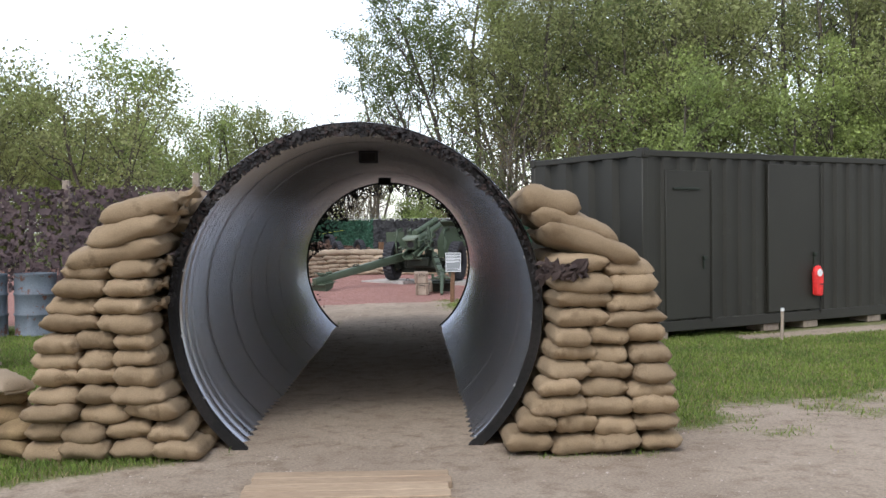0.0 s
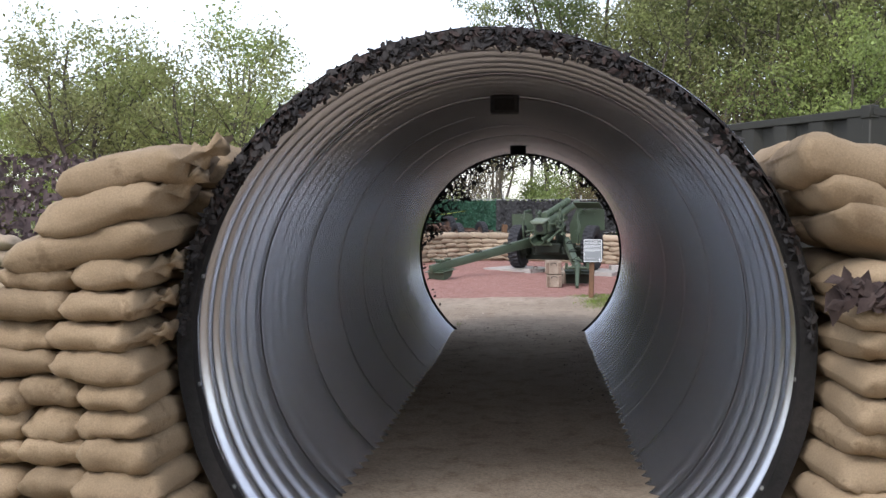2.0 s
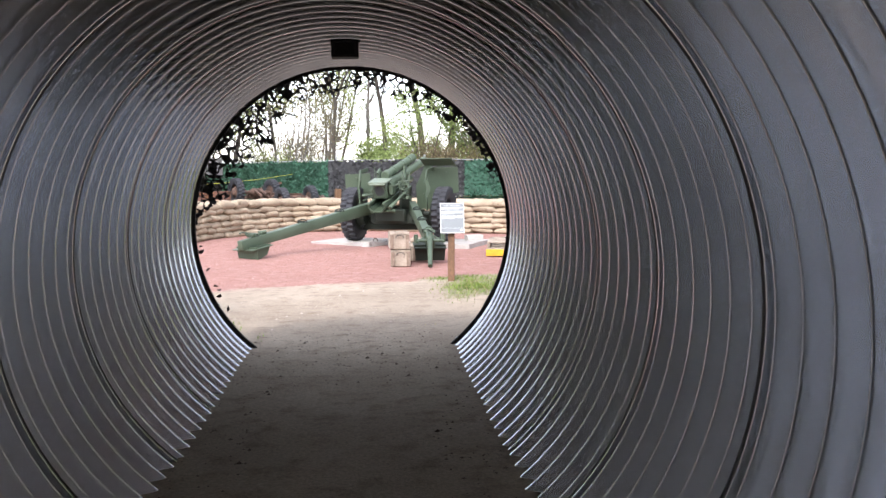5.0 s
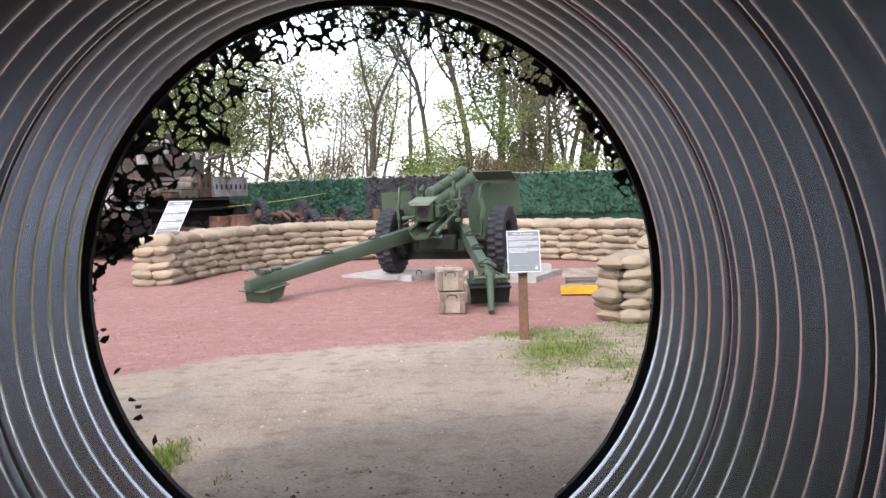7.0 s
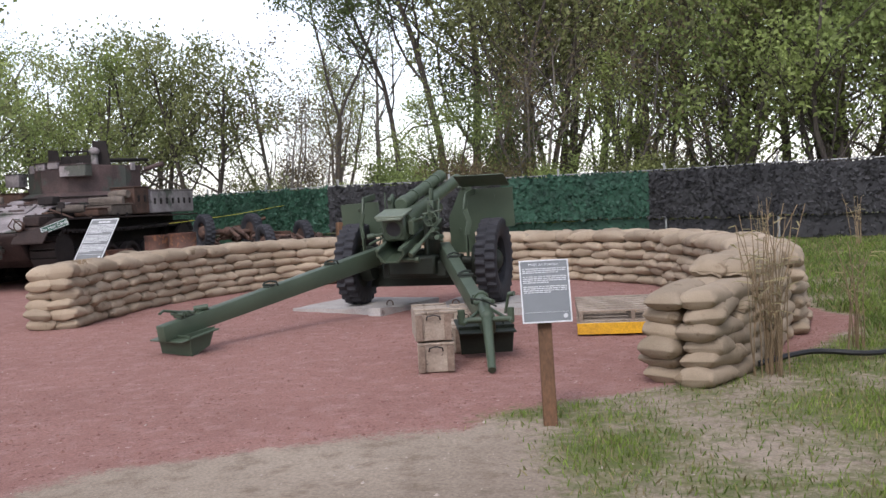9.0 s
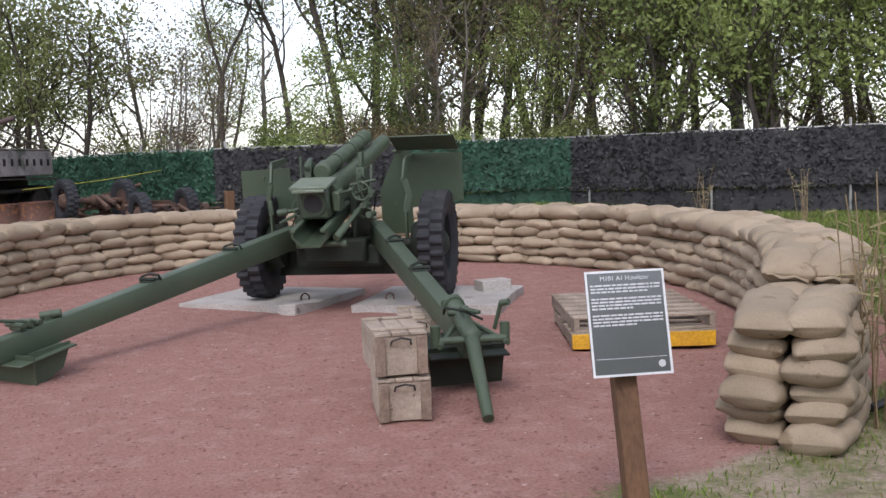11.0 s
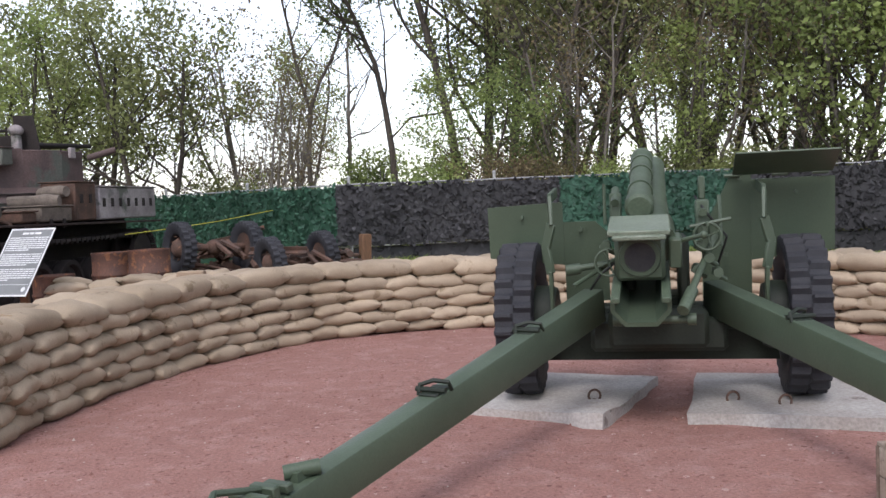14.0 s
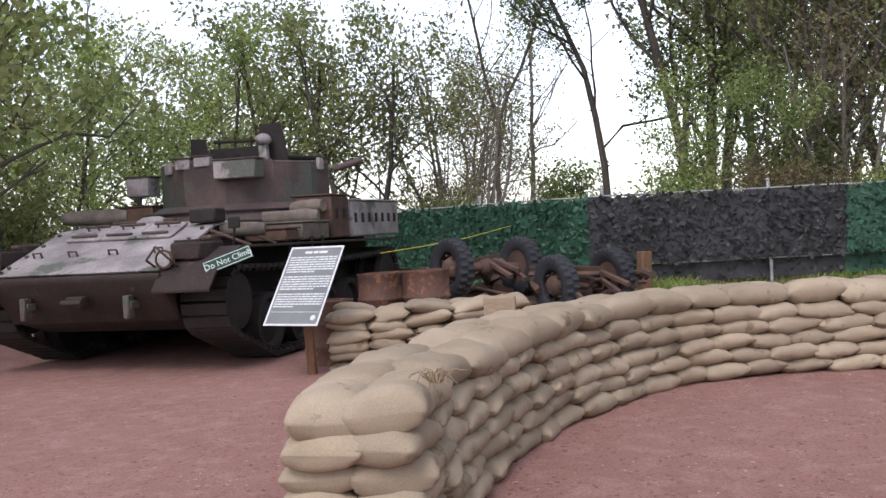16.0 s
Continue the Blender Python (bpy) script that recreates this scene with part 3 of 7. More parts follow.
def build_pipe():
    t = thing("corrugated_pipe", pose(0, 0, 0), "galvanized corrugated steel pipe used as a walk-through tunnel", "tunnel", kind="structure")
    pitch, depth = 1 / 6, 0.027
    seg = 96
    a0 = -math.asin((PIPE_Z + 0.12) / PIPE_R)
    angles = [a0 + (math.pi - 2 * a0) * k / seg for k in range(seg + 1)]
    for sec in range(8):
        y0, y1 = sec * 1.0, sec * 1.0 + 1.0
        steps = 84
        verts, faces = [], []
        for j in range(steps + 1):
            y = y0 + (y1 - y0) * j / steps
            r = PIPE_R + depth * math.cos(y / pitch * math.tau)
            r += 0.004 * math.sin(sec * 2.1)
            for layer in (0, 0.004):
                for a in angles:
                    verts.append(((r + layer) * math.cos(a), y + (0.012 if j == steps else 0), PIPE_Z + (r + layer) * math.sin(a)))
        w = 2 * (seg + 1)
        for j in range(steps):
            for k in range(seg):
                p = j * w + k
                faces.append((p, p + 1, p + w + 1, p + w))
                p += seg + 1
                faces.append((p, p + w, p + w + 1, p + 1))
        for j in (0, steps):
            for k in range(seg):
                p = j * w + k
                faces.append((p, p + seg + 1, p + seg + 2, p + 1))
        me = bpy.data.meshes.new("pipe_section")
        me.from_pydata(verts, [], faces)
        me.shade_smooth()
        me.materials.append(M["zinc"])
        put("pipe_section", me, "zinc", t)
        if sec:
            bm = bmesh.new()
            ring = []
            for a in angles:
                ring.append([bm.verts.new((rr * math.cos(a), yy, PIPE_Z + rr * math.sin(a))) for rr, yy in ((1.2315, y0 - 0.002), (1.2315, y0 + 0.006), (1.274, y0 + 0.012), (1.274, y0 - 0.004))])
            for p, q in zip(ring, ring[1:]):
                for i in range(4):
                    bm.faces.new((p[i], p[(i + 1) % 4], q[(i + 1) % 4], q[i]))
            part("joint_band", bm, "zinc", t)
            bm = bmesh.new()
            ring = []
            for a in angles:
                ring.append([bm.verts.new((rr * math.cos(a), yy, PIPE_Z + rr * math.sin(a))) for rr, yy in ((1.231, y0 + 0.012), (1.231, y0 + 0.03), (1.272, y0 + 0.03), (1.272, y0 + 0.012))])
            for p, q in zip(ring, ring[1:]):
                for i in range(4):
                    bm.faces.new((p[i], p[(i + 1) % 4], q[(i + 1) % 4], q[i]))
            part("joint_seal", bm, "seam_black", t)
    for y0, y1 in ((-0.05, 0.035), (7.965, 8.03)):
        bm = bmesh.new()
        ring = []
        for a in angles:
            wob = 0.006 * noise.noise(Vector((a * 7, y0, 0)))
            ring.append([bm.verts.new((rr * math.cos(a), yy, PIPE_Z + rr * math.sin(a))) for rr, yy in ((1.205 + wob, y0), (1.212 + wob, y1), (1.266, y1), (1.27 + wob, y0))])
        for p, q in zip(ring, ring[1:]):
            for i in range(4):
                bm.faces.new((p[i], p[(i + 1) % 4], q[(i + 1) % 4], q[i]))
        part("rim", bm, "rim_rubber", t, "black rubber edging round the mouth")
        for k in range(3, seg - 2, 7):
            bm = bmesh.new()
            a = angles[k]
            rod(bm, (1.212 * math.cos(a), (y0 + y1) / 2, PIPE_Z + 1.212 * math.sin(a)), (1.2 * math.cos(a), (y0 + y1) / 2, PIPE_Z + 1.2 * math.sin(a)), 0.009, seg=6)
            part("bolt", bm, "steel", t)
    return t


build_pipe()
for y in (2.0, 6.6):
    lamp = thing("tunnel_lamp_box", pose(0, y, 2.165), "small black lamp housing under the pipe's crown", "lamp", "lamp boxes in the pipe")
    bm = bmesh.new()
    box(bm, -0.085, 0.085, -0.06, 0.06, -0.105, 0.0, 0.008)
    part("housing", bm, "seam_black", lamp)
    bm = bmesh.new()
    box(bm, -0.06, 0.06, -0.066, -0.058, -0.09, -0.02, 0.003)
    part("lens", bm, "rim_rubber", lamp)
    bm = bmesh.new()
    box(bm, -0.05, 0.05, -0.05, 0.05, -0.004, 0.03)
    part("bracket", bm, "seam_black", lamp)


# ---- sea container ----
def build_container():
    t = thing("shipping_container", pose(3.27, 5.45, 0, 0, 0, 28), "dark olive steel shipping container on timber blocks", "container")
    L, W, z0, H = 6.06, 2.44, 0.1, 2.45

    def corrugated(length, height, pitch, depth):
        prof_, x = [], 0.0
        while x < length - 0.01:
            for u, d in ((0, 0), (0.38, 0), (0.5, depth), (0.88, depth)):
                if x + u * pitch <= length:
                    prof_.append((x + u * pitch, d))
            x += pitch
        prof_.append((length, 0))
        verts = [(a, b, z) for z in (0, height) for a, b in prof_]
        k = len(prof_)
        return verts, [(i, i + 1, k + i + 1, k + i) for i in range(k - 1)]

    def wall_mesh(name, length, height, pitch, depth, m):
        v, f = corrugated(length, height, pitch, depth)
        me = bpy.data.meshes.new(name)
        me.from_pydata(v, [], f)
        put(name, me, "container", t, m)
    wall_mesh("long_panel", L - 0.2, H - z0 - 0.24, 0.276, 0.036, pose(0.1, 0.012, z0 + 0.14))
    wall_mesh("long_panel", L - 0.2, H - z0 - 0.24, 0.276, -0.036, pose(0.1, W - 0.012, z0 + 0.14))
    wall_mesh("end_panel", W - 0.2, H - z0 - 0.24, 0.5, -0.07, pose(0.012, 0.1, z0 + 0.14, 0, 0, 90))
    wall_mesh("end_panel", W - 0.2, H - z0 - 0.24, 0.42, 0.04, pose(L - 0.012, 0.1, z0 + 0.14, 0, 0, 90))
    for x in (0, L - 0.1):
        for y in (0, W - 0.1):
            part("corner_post", box(bmesh.new(), x, x + 0.1, y, y + 0.1, z0, H, 0.012), "container", t)
            for z in (z0, H - 0.12):
                bm = bmesh.new()
                box(bm, x - 0.012, x + 0.112, y - 0.012, y + 0.112, z, z + 0.125, 0.01)
                box(bm, x + 0.02, x + 0.08, y - 0.02, y - 0.0115, z + 0.03, z + 0.095, 0.004)
                part("corner_casting", bm, "container", t)
    for y in (0.0, W - 0.07):
        part("top_rail", box(bmesh.new(), 0.1, L - 0.1, y, y + 0.07, H - 0.1, H - 0.02, 0.008), "container", t)
        part("bottom_rail", box(bmesh.new(), 0.1, L - 0.1, y, y + 0.07, z0, z0 + 0.14, 0.008), "container", t)
    for x in (0.0, L - 0.07):
        part("end_rail", box(bmesh.new(), x, x + 0.07, 0.1, W - 0.1, H - 0.1, H - 0.02, 0.008), "container", t)
        part("end_rail", box(bmesh.new(), x, x + 0.07, 0.1, W - 0.1, z0, z0 + 0.14, 0.008), "container", t)
    part("roof", box(bmesh.new(), 0.03, L - 0.03, 0.03, W - 0.03, H - 0.05, H - 0.024, 0.004), "container", t)
    part("floor_pan", box(bmesh.new(), 0.07, L - 0.07, 0.07, W - 0.07, z0 + 0.03, z0 + 0.13), "olive_dark_shaded", t)
    # side doors cut flat into the long wall
    for x0, x1, z1 in ((0.38, 1.15, 2.18), (2.25, 3.28, 2.3)):
        d = part("door", box(bmesh.new(), x0, x1, -0.012, 0.03, z0 + 0.16, z1, 0.006), "container", t)
        bm = bmesh.new()
        box(bm, x1 - 0.14, x1 - 0.08, -0.05, -0.012, 1.02, 1.07, 0.006)
        box(bm, x1 - 0.13, x1 - 0.1, -0.03, -0.012, 0.9, 1.05, 0.004)
        part("door_handle", bm, "olive_dark_shaded", d)
    part("vent_slot", box(bmesh.new(), 0.5, 0.95, -0.035, -0.012, 1.93, 1.96, 0.004), "olive_dark_shaded", t)
    bm = bmesh.new()
    rod(bm, (1.18, -0.02, 0.2), (1.18, -0.02, 2.2), 0.012, seg=8)
    part("lock_rod", bm, "container", t)
    bm = bmesh.new()
    rod(bm, (3.31, -0.02, 0.2), (3.31, -0.02, 2.3), 0.012, seg=8)
    part("lock_rod", bm, "container", t)
    for x in (0.15, 2.2, 3.0, 4.4, 5.7):
        for y in (0.05, W - 0.35):
            part("timber_block", box(bmesh.new(), x, x + 0.3, y - 0.02, y + 0.3, 0.0, z0, 0.006), "wood_grey", t)
    return t


build_container()


# ---- camouflage netting ----
def scraps_mesh(name, places, seed, size=(0.03, 0.07), material="net_dark"):
    """Many small torn cloth scraps: places is a list of (point, normal)."""
    rnd = random.Random(seed)
    verts, faces = [], []
    for p, nrm in places:
        nv = (Vector(nrm) + Vector((rnd.uniform(-1, 1), rnd.uniform(-1, 1), rnd.uniform(-1, 1))) * 0.75).normalized()
        u = nv.orthogonal().normalized()
        u.rotate(Matrix.Rotation(rnd.uniform(0, math.tau), 3, nv))
        v = nv.cross(u)
        s = rnd.uniform(*size)
        k = rnd.choice((4, 5))
        b = len(verts)
        for i in range(k):
            a = i * math.tau / k
            rr = s * rnd.uniform(0.55, 1.25)
            verts.append(Vector(p) + u * math.cos(a) * rr * 1.3 + v * math.sin(a) * rr * 0.75 + nv * rnd.uniform(-0.3, 0.3) * s)
        faces.append(tuple(range(b, b + k)))
    me = bpy.data.meshes.new(name)
    me.from_pydata(verts, [], faces)
    me.materials.append(M[material])
    return me


def net_panel(parent, a, b, z0, z1, seed, material, density=420, name="net_panel", size=(0.022, 0.05), holes=0.0):
    """A hung strip of netting from a to b: a slack backing cloth, and scraps over it on both sides."""
    rnd = random.Random(seed)
    a, b = Vector((*a, 0)), Vector((*b, 0))
    d = b - a
    ln = d.length
    d.normalize()
    nrm = Vector((d.y, -d.x, 0))
    off = Vector((seed * 3.1, 0, 0))

    def at(s, z):
        w = 0.05 * noise.noise(Vector((s * 1.3, z * 1.1, 0)) + off) + 0.02 * noise.noise(Vector((s * 5, z * 4, 0)) + off)
        return a + d * s + nrm * w + Vector((0, 0, z))
    cell = 0.05 if holes else 0.15
    nx, nz = max(2, int(ln / cell)), max(2, int((z1 - z0) / cell))
    verts, faces = [], []
    for j in range(nz + 1):
        for i in range(nx + 1):
            s = ln * i / nx
            z = z0 + (z1 - z0) * j / nz
            if j == nz:
                z += 0.035 * noise.noise(Vector((s * 2.2, 9, 0)) + off) - 0.02 * math.sin(math.pi * ((s / 3.0) % 1.0))
            if j == 0:
                z += 0.03 * noise.noise(Vector((s * 3, 4, 0)) + off)
            verts.append(at(s, z))
    for j in range(nz):
        for i in range(nx):
            p = j * (nx + 1) + i
            if holes and noise.noise(Vector((i * 0.55, j * 0.55, seed))) > 0.45 - holes:
                continue
            faces.append((p, p + 1, p + nx + 2, p + nx + 1))
    me = bpy.data.meshes.new(name)
    me.from_pydata(verts, [], faces)
    me.shade_smooth()
    ob = put(name, me, material, parent)
    places = []
    for _ in range(int(ln * (z1 - z0) * density)):
        s, z = rnd.uniform(0, ln), rnd.uniform(z0 - 0.02, z1 + 0.03)
        places.append((at(s, z) + nrm * rnd.uniform(0.0, 0.03), nrm))
    tagged(put("net_scrim", scraps_mesh("net_scrim", places, seed + 1, size, material), material, ob), kind="stuff")
    return ob


FENCE = [(-15.0, 44.5), (-8.5, 38.3), (-1.2, 30.6), (6.4, 30.8), (9.3, 28.4), (13.5, 26.3), (24.0, 20.5)]


def fence_point(x):
    for (x0, y0), (x1, y1) in zip(FENCE, FENCE[1:]):
        if x <= x1:
            return y0 + (y1 - y0) * (x - x0) / (x1 - x0)
    return FENCE[-1][1]


def build_far_fence():
    t = thing("fence", pose(0, 0, 0), "chain-link fence hung with green and black camouflage netting", "fence")
    top = 1.76
    cuts = [(-15, -8.5, "net_green"), (-8.5, -1.2, "net_green"), (-1.2, 3.05, "net_dark"), (3.05, 6.75, "net_green"), (6.75, 9.3, "net_dark"), (9.3, 13.5, "net_dark"), (13.5, 24, "net_dark")]
    for i, (x0, x1, material) in enumerate(cuts):
        a, b = (x0, fence_point(x0)), (x1, fence_point(x1))
        z0 = 0.66 if x1 < 7 else 0.6
        net_panel(t, a, b, z0, top, 40 + i, material, 330, size=(0.03, 0.065))
        lower = net_panel(t, a, b, 0.32 if x1 < 9 else 0.05, z0 - 0.03, 60 + i, "net_dark" if material == "net_dark" else "net_green", 120, "lower_net", (0.03, 0.06))
        lower.location = (0, 0.12, 0)
    total, at = along(FENCE)
    s = 0.6
    while s < total:
        x, y, h = at(s)
        bm = bmesh.new()
        rod(bm, (x, y + 0.07, 0), (x, y + 0.07, top + 0.16), 0.03, seg=8)
        bmesh.ops.create_uvsphere(bm, u_segments=8, v_segments=5, radius=0.036, matrix=Matrix.Translation((x, y + 0.07, top + 0.16)))
        part("post", bm, "steel", t)
        s += 2.75
    for z, r in ((top + 0.03, 0.016), (0.64, 0.01)):
        for p, q in zip(FENCE, FENCE[1:]):
            bm = bmesh.new()
            n = 12
            pts = [(p[0] + (q[0] - p[0]) * k / n, p[1] + 0.03 + (q[1] - p[1]) * k / n, z + 0.015 * noise.noise(Vector((k * 0.9 + p[0], z, 0)))) for k in range(n + 1)]
            path_tube(bm, pts, r, 5)
            part("rail", bm, "steel", t)


build_far_fence()


def build_near_net():
    t = thing("net_screen", pose(0, 0, 0), "brown camouflage net screen hung on timber posts above steel drums", "screen")
    net_panel(t, (-9.5, 6.75), (-1.75, 8.9), 0.62, 2.12, 91, "net_purple", 420, size=(0.018, 0.045), holes=0.4)
    for x in (-9.0, -6.9, -4.9, -3.05, -2.05):
        y = 9.2 + (x + 1.2) * (2.3 / 8.3)
        part("post", box(bmesh.new(), x - 0.05, x + 0.05, y + 0.05, y + 0.15, 0, 2.38 if x > -4 else 2.25, 0.008), "wood_grey", t)
    bm = bmesh.new()
    rod(bm, (-2.3, 8.85, 2.1), (-1.98, 9.02, 2.4), 0.035, seg=8)
    part("brace", bm, "wood_grey", t)


build_near_net()


def cut_net(y, r0, reach, a0, a1, seed, material, label, scale=19.0, cell=0.0065, strand=0.17):
    """A sheet of cloth cut into curls and hung round the mouth: only the strands between the holes are left."""
    t = thing("camouflage_net", pose(0, 0, 0), label, "netting", "nets at the pipe mouths")
    verts, faces, at = [], [], {}
    off = Vector((seed * 7.3, seed, 0))

    def vertex(i, j):
        if (i, j) not in at:
            a, r = a0 + i * cell / 1.15, r0 - j * cell
            x, z = r * math.cos(a), r * math.sin(a)
            at[i, j] = len(verts)
            verts.append((x + 0.01 * noise.noise(Vector((x * 25, z * 25, 1)) + off), y + 0.035 * noise.noise(Vector((x * 6, z * 6, 9)) + off) + 0.015 * noise.noise(Vector((x * 30, z * 30, 4)) + off), 0.93 + z))
        return at[i, j]
    for i in range(int((a1 - a0) * 1.15 / cell)):
        a = a0 + i * cell / 1.15
        deep = reach(a) * (1 + 0.45 * noise.noise(Vector((a * 5, seed, 0))) + 0.3 * noise.noise(Vector((a * 14, seed, 3))))
        for j in range(int(max(0.0, deep) / cell)):
            r = r0 - j * cell
            p = Vector((r * math.cos(a), r * math.sin(a), 0)) * scale + off
            warp = Vector((noise.noise(p * 0.6 + Vector((3, 3, 3))), noise.noise(p * 0.6 + Vector((8, 1, 5))), 0))
            near = noise.voronoi(p + warp * 0.7)[0]
            torn = noise.noise(p * 0.45 + Vector((0, 0, 7)))
            if near[1] - near[0] < strand * (1.25 - 0.35 * j * cell / max(deep, 0.01)) * (1 - 0.9 * torn) or j < 2:
                faces.append((vertex(i, j), vertex(i + 1, j), vertex(i + 1, j + 1), vertex(i, j + 1)))
    me = bpy.data.meshes.new("cut_cloth")
    me.from_pydata(verts, [], faces)
    put("cut_cloth", me, material, t)
    bm = bmesh.new()
    path_tube(bm, [(r0 * math.cos(a0 + (a1 - a0) * i / 60), y, 0.93 + r0 * math.sin(a0 + (a1 - a0) * i / 60)) for i in range(61)], 0.008, 4)
    part("cord", bm, material, t)


def garland(seed, n, material, label, lo, hi):
    """Torn strips of net bound along the near rim."""
    rnd = random.Random(seed)
    t = thing("camouflage_net", pose(0, 0, 0), label, "netting", "nets at the pipe mouths")
    places = []
    for _ in range(n):
        a = rnd.uniform(radians(lo), radians(hi))
        if a < radians(55) and rnd.random() > 0.3:
            continue
        crown = smooth01((math.sin(a) - 0.15) / 0.6)
        r = rnd.uniform(1.23 - 0.05 * crown, 1.258 + 0.012 * crown)
        places.append(((r * math.cos(a), rnd.uniform(-0.11, -0.055) if r < 1.25 else rnd.uniform(-0.1, 0.1), 0.93 + r * math.sin(a)), (0.4 * math.cos(a), -0.8, 0.4 * math.sin(a))))
    tagged(put("net_scrim", scraps_mesh("net_scrim", places, seed, (0.008, 0.022), material), material, t), kind="stuff")
    bm = bmesh.new()
    path_tube(bm, [(1.25 * math.cos(radians(lo + (hi - lo) * i / 60)), -0.07, 0.93 + 1.25 * math.sin(radians(lo + (hi - lo) * i / 60))) for i in range(61)], 0.01, 5)
    part("cord", bm, material, t)


cut_net(8.05, 1.262, lambda a: 0.19 + 0.14 * math.exp(-((a - 2.45) / 0.5) ** 2) - 0.08 * smooth01((1.2 - a) / 0.6) - 0.16 * smooth01((a - 2.75) / 0.5), radians(18), radians(192), 21, "net_black", "black camouflage net cut into curls round the pipe's mouth")
garland(22, 2600, "net_black", "dark torn net bound round the pipe's rim", 2, 178)
garland(23, 700, "net_brown", "dark brown net scraps draped over the pipe's crown", 18, 162)

rag = random.Random(6)
t_rag = thing("net_remnant", pose(0, 0, 0), "curled brown net scraps on the pipe's far rim", "netting")
bits = []
for a in (187, 189, 196, 203, 205, 207, 213):
    r = 1.2 + rag.uniform(-0.04, 0.0)
    bits.append(((r * math.cos(radians(a)), 8.06, 0.93 + r * math.sin(radians(a))), (0.2, -1, 0.5)))
tagged(put("cloth", scraps_mesh("cloth", bits, 9, (0.012, 0.026), "net_brown"), "net_brown", t_rag), kind="stuff")
rag = random.Random(5)
t_rag = thing("net_remnant", pose(0, 0, 0), "torn dark net scrap caught between sandbags", "netting")
tagged(put("cloth", scraps_mesh("cloth", [((rag.uniform(1.2, 1.5), -0.45 + rag.uniform(-0.03, 0.03), 1.2 + rag.uniform(-0.05, 0.05)), (0, -1, 0.4)) for _ in range(70)], 8, (0.02, 0.05), "net_brown"), "net_brown", t_rag), kind="stuff")


# ---- boardwalk ----
walkway = thing("boardwalk", pose(0.02, 0, 0), "weathered timber boardwalk set flush in the dirt", "boardwalk", kind="structure")
plank_mesh = []
for k in range(3):
    bm = bmesh.new()
    box(bm, -0.58, 0.58, -0.068, 0.068, -0.03, 0.022, 0.005)
    for v in bm.verts:
        v.co.z += 0.004 * noise.noise(v.co * 5 + Vector((k, 0, 0)))
    me = mesh_of("plank", bm, 30)
    me.materials.append(M["wood_deck"])
    plank_mesh.append(me)
plank_rnd = random.Random(3)
for k in range(34):
    ob = new("plank", plank_mesh[k % 3])
    ob.parent = walkway
    ob.matrix_basis = pose(plank_rnd.uniform(-0.02, 0.02), -0.88 - k * 0.146, plank_rnd.uniform(-0.004, 0.004), 0, 0, plank_rnd.uniform(-0.5, 0.5))


# ---- lettering and signs ----
def letters(text, size, material, parent, m, name="lettering"):
    cu = bpy.data.curves.new(name, "FONT")
    cu.body, cu.size, cu.align_x, cu.align_y, cu.extrude = text, size, "CENTER", "CENTER", 0.0008
    tmp = bpy.data.objects.new("tmp", cu)
    me = bpy.data.meshes.new_from_object(tmp)
    bpy.data.objects.remove(tmp)
    bpy.data.curves.remove(cu)
    me.materials.clear()
    return put(name, me, material, parent, m)


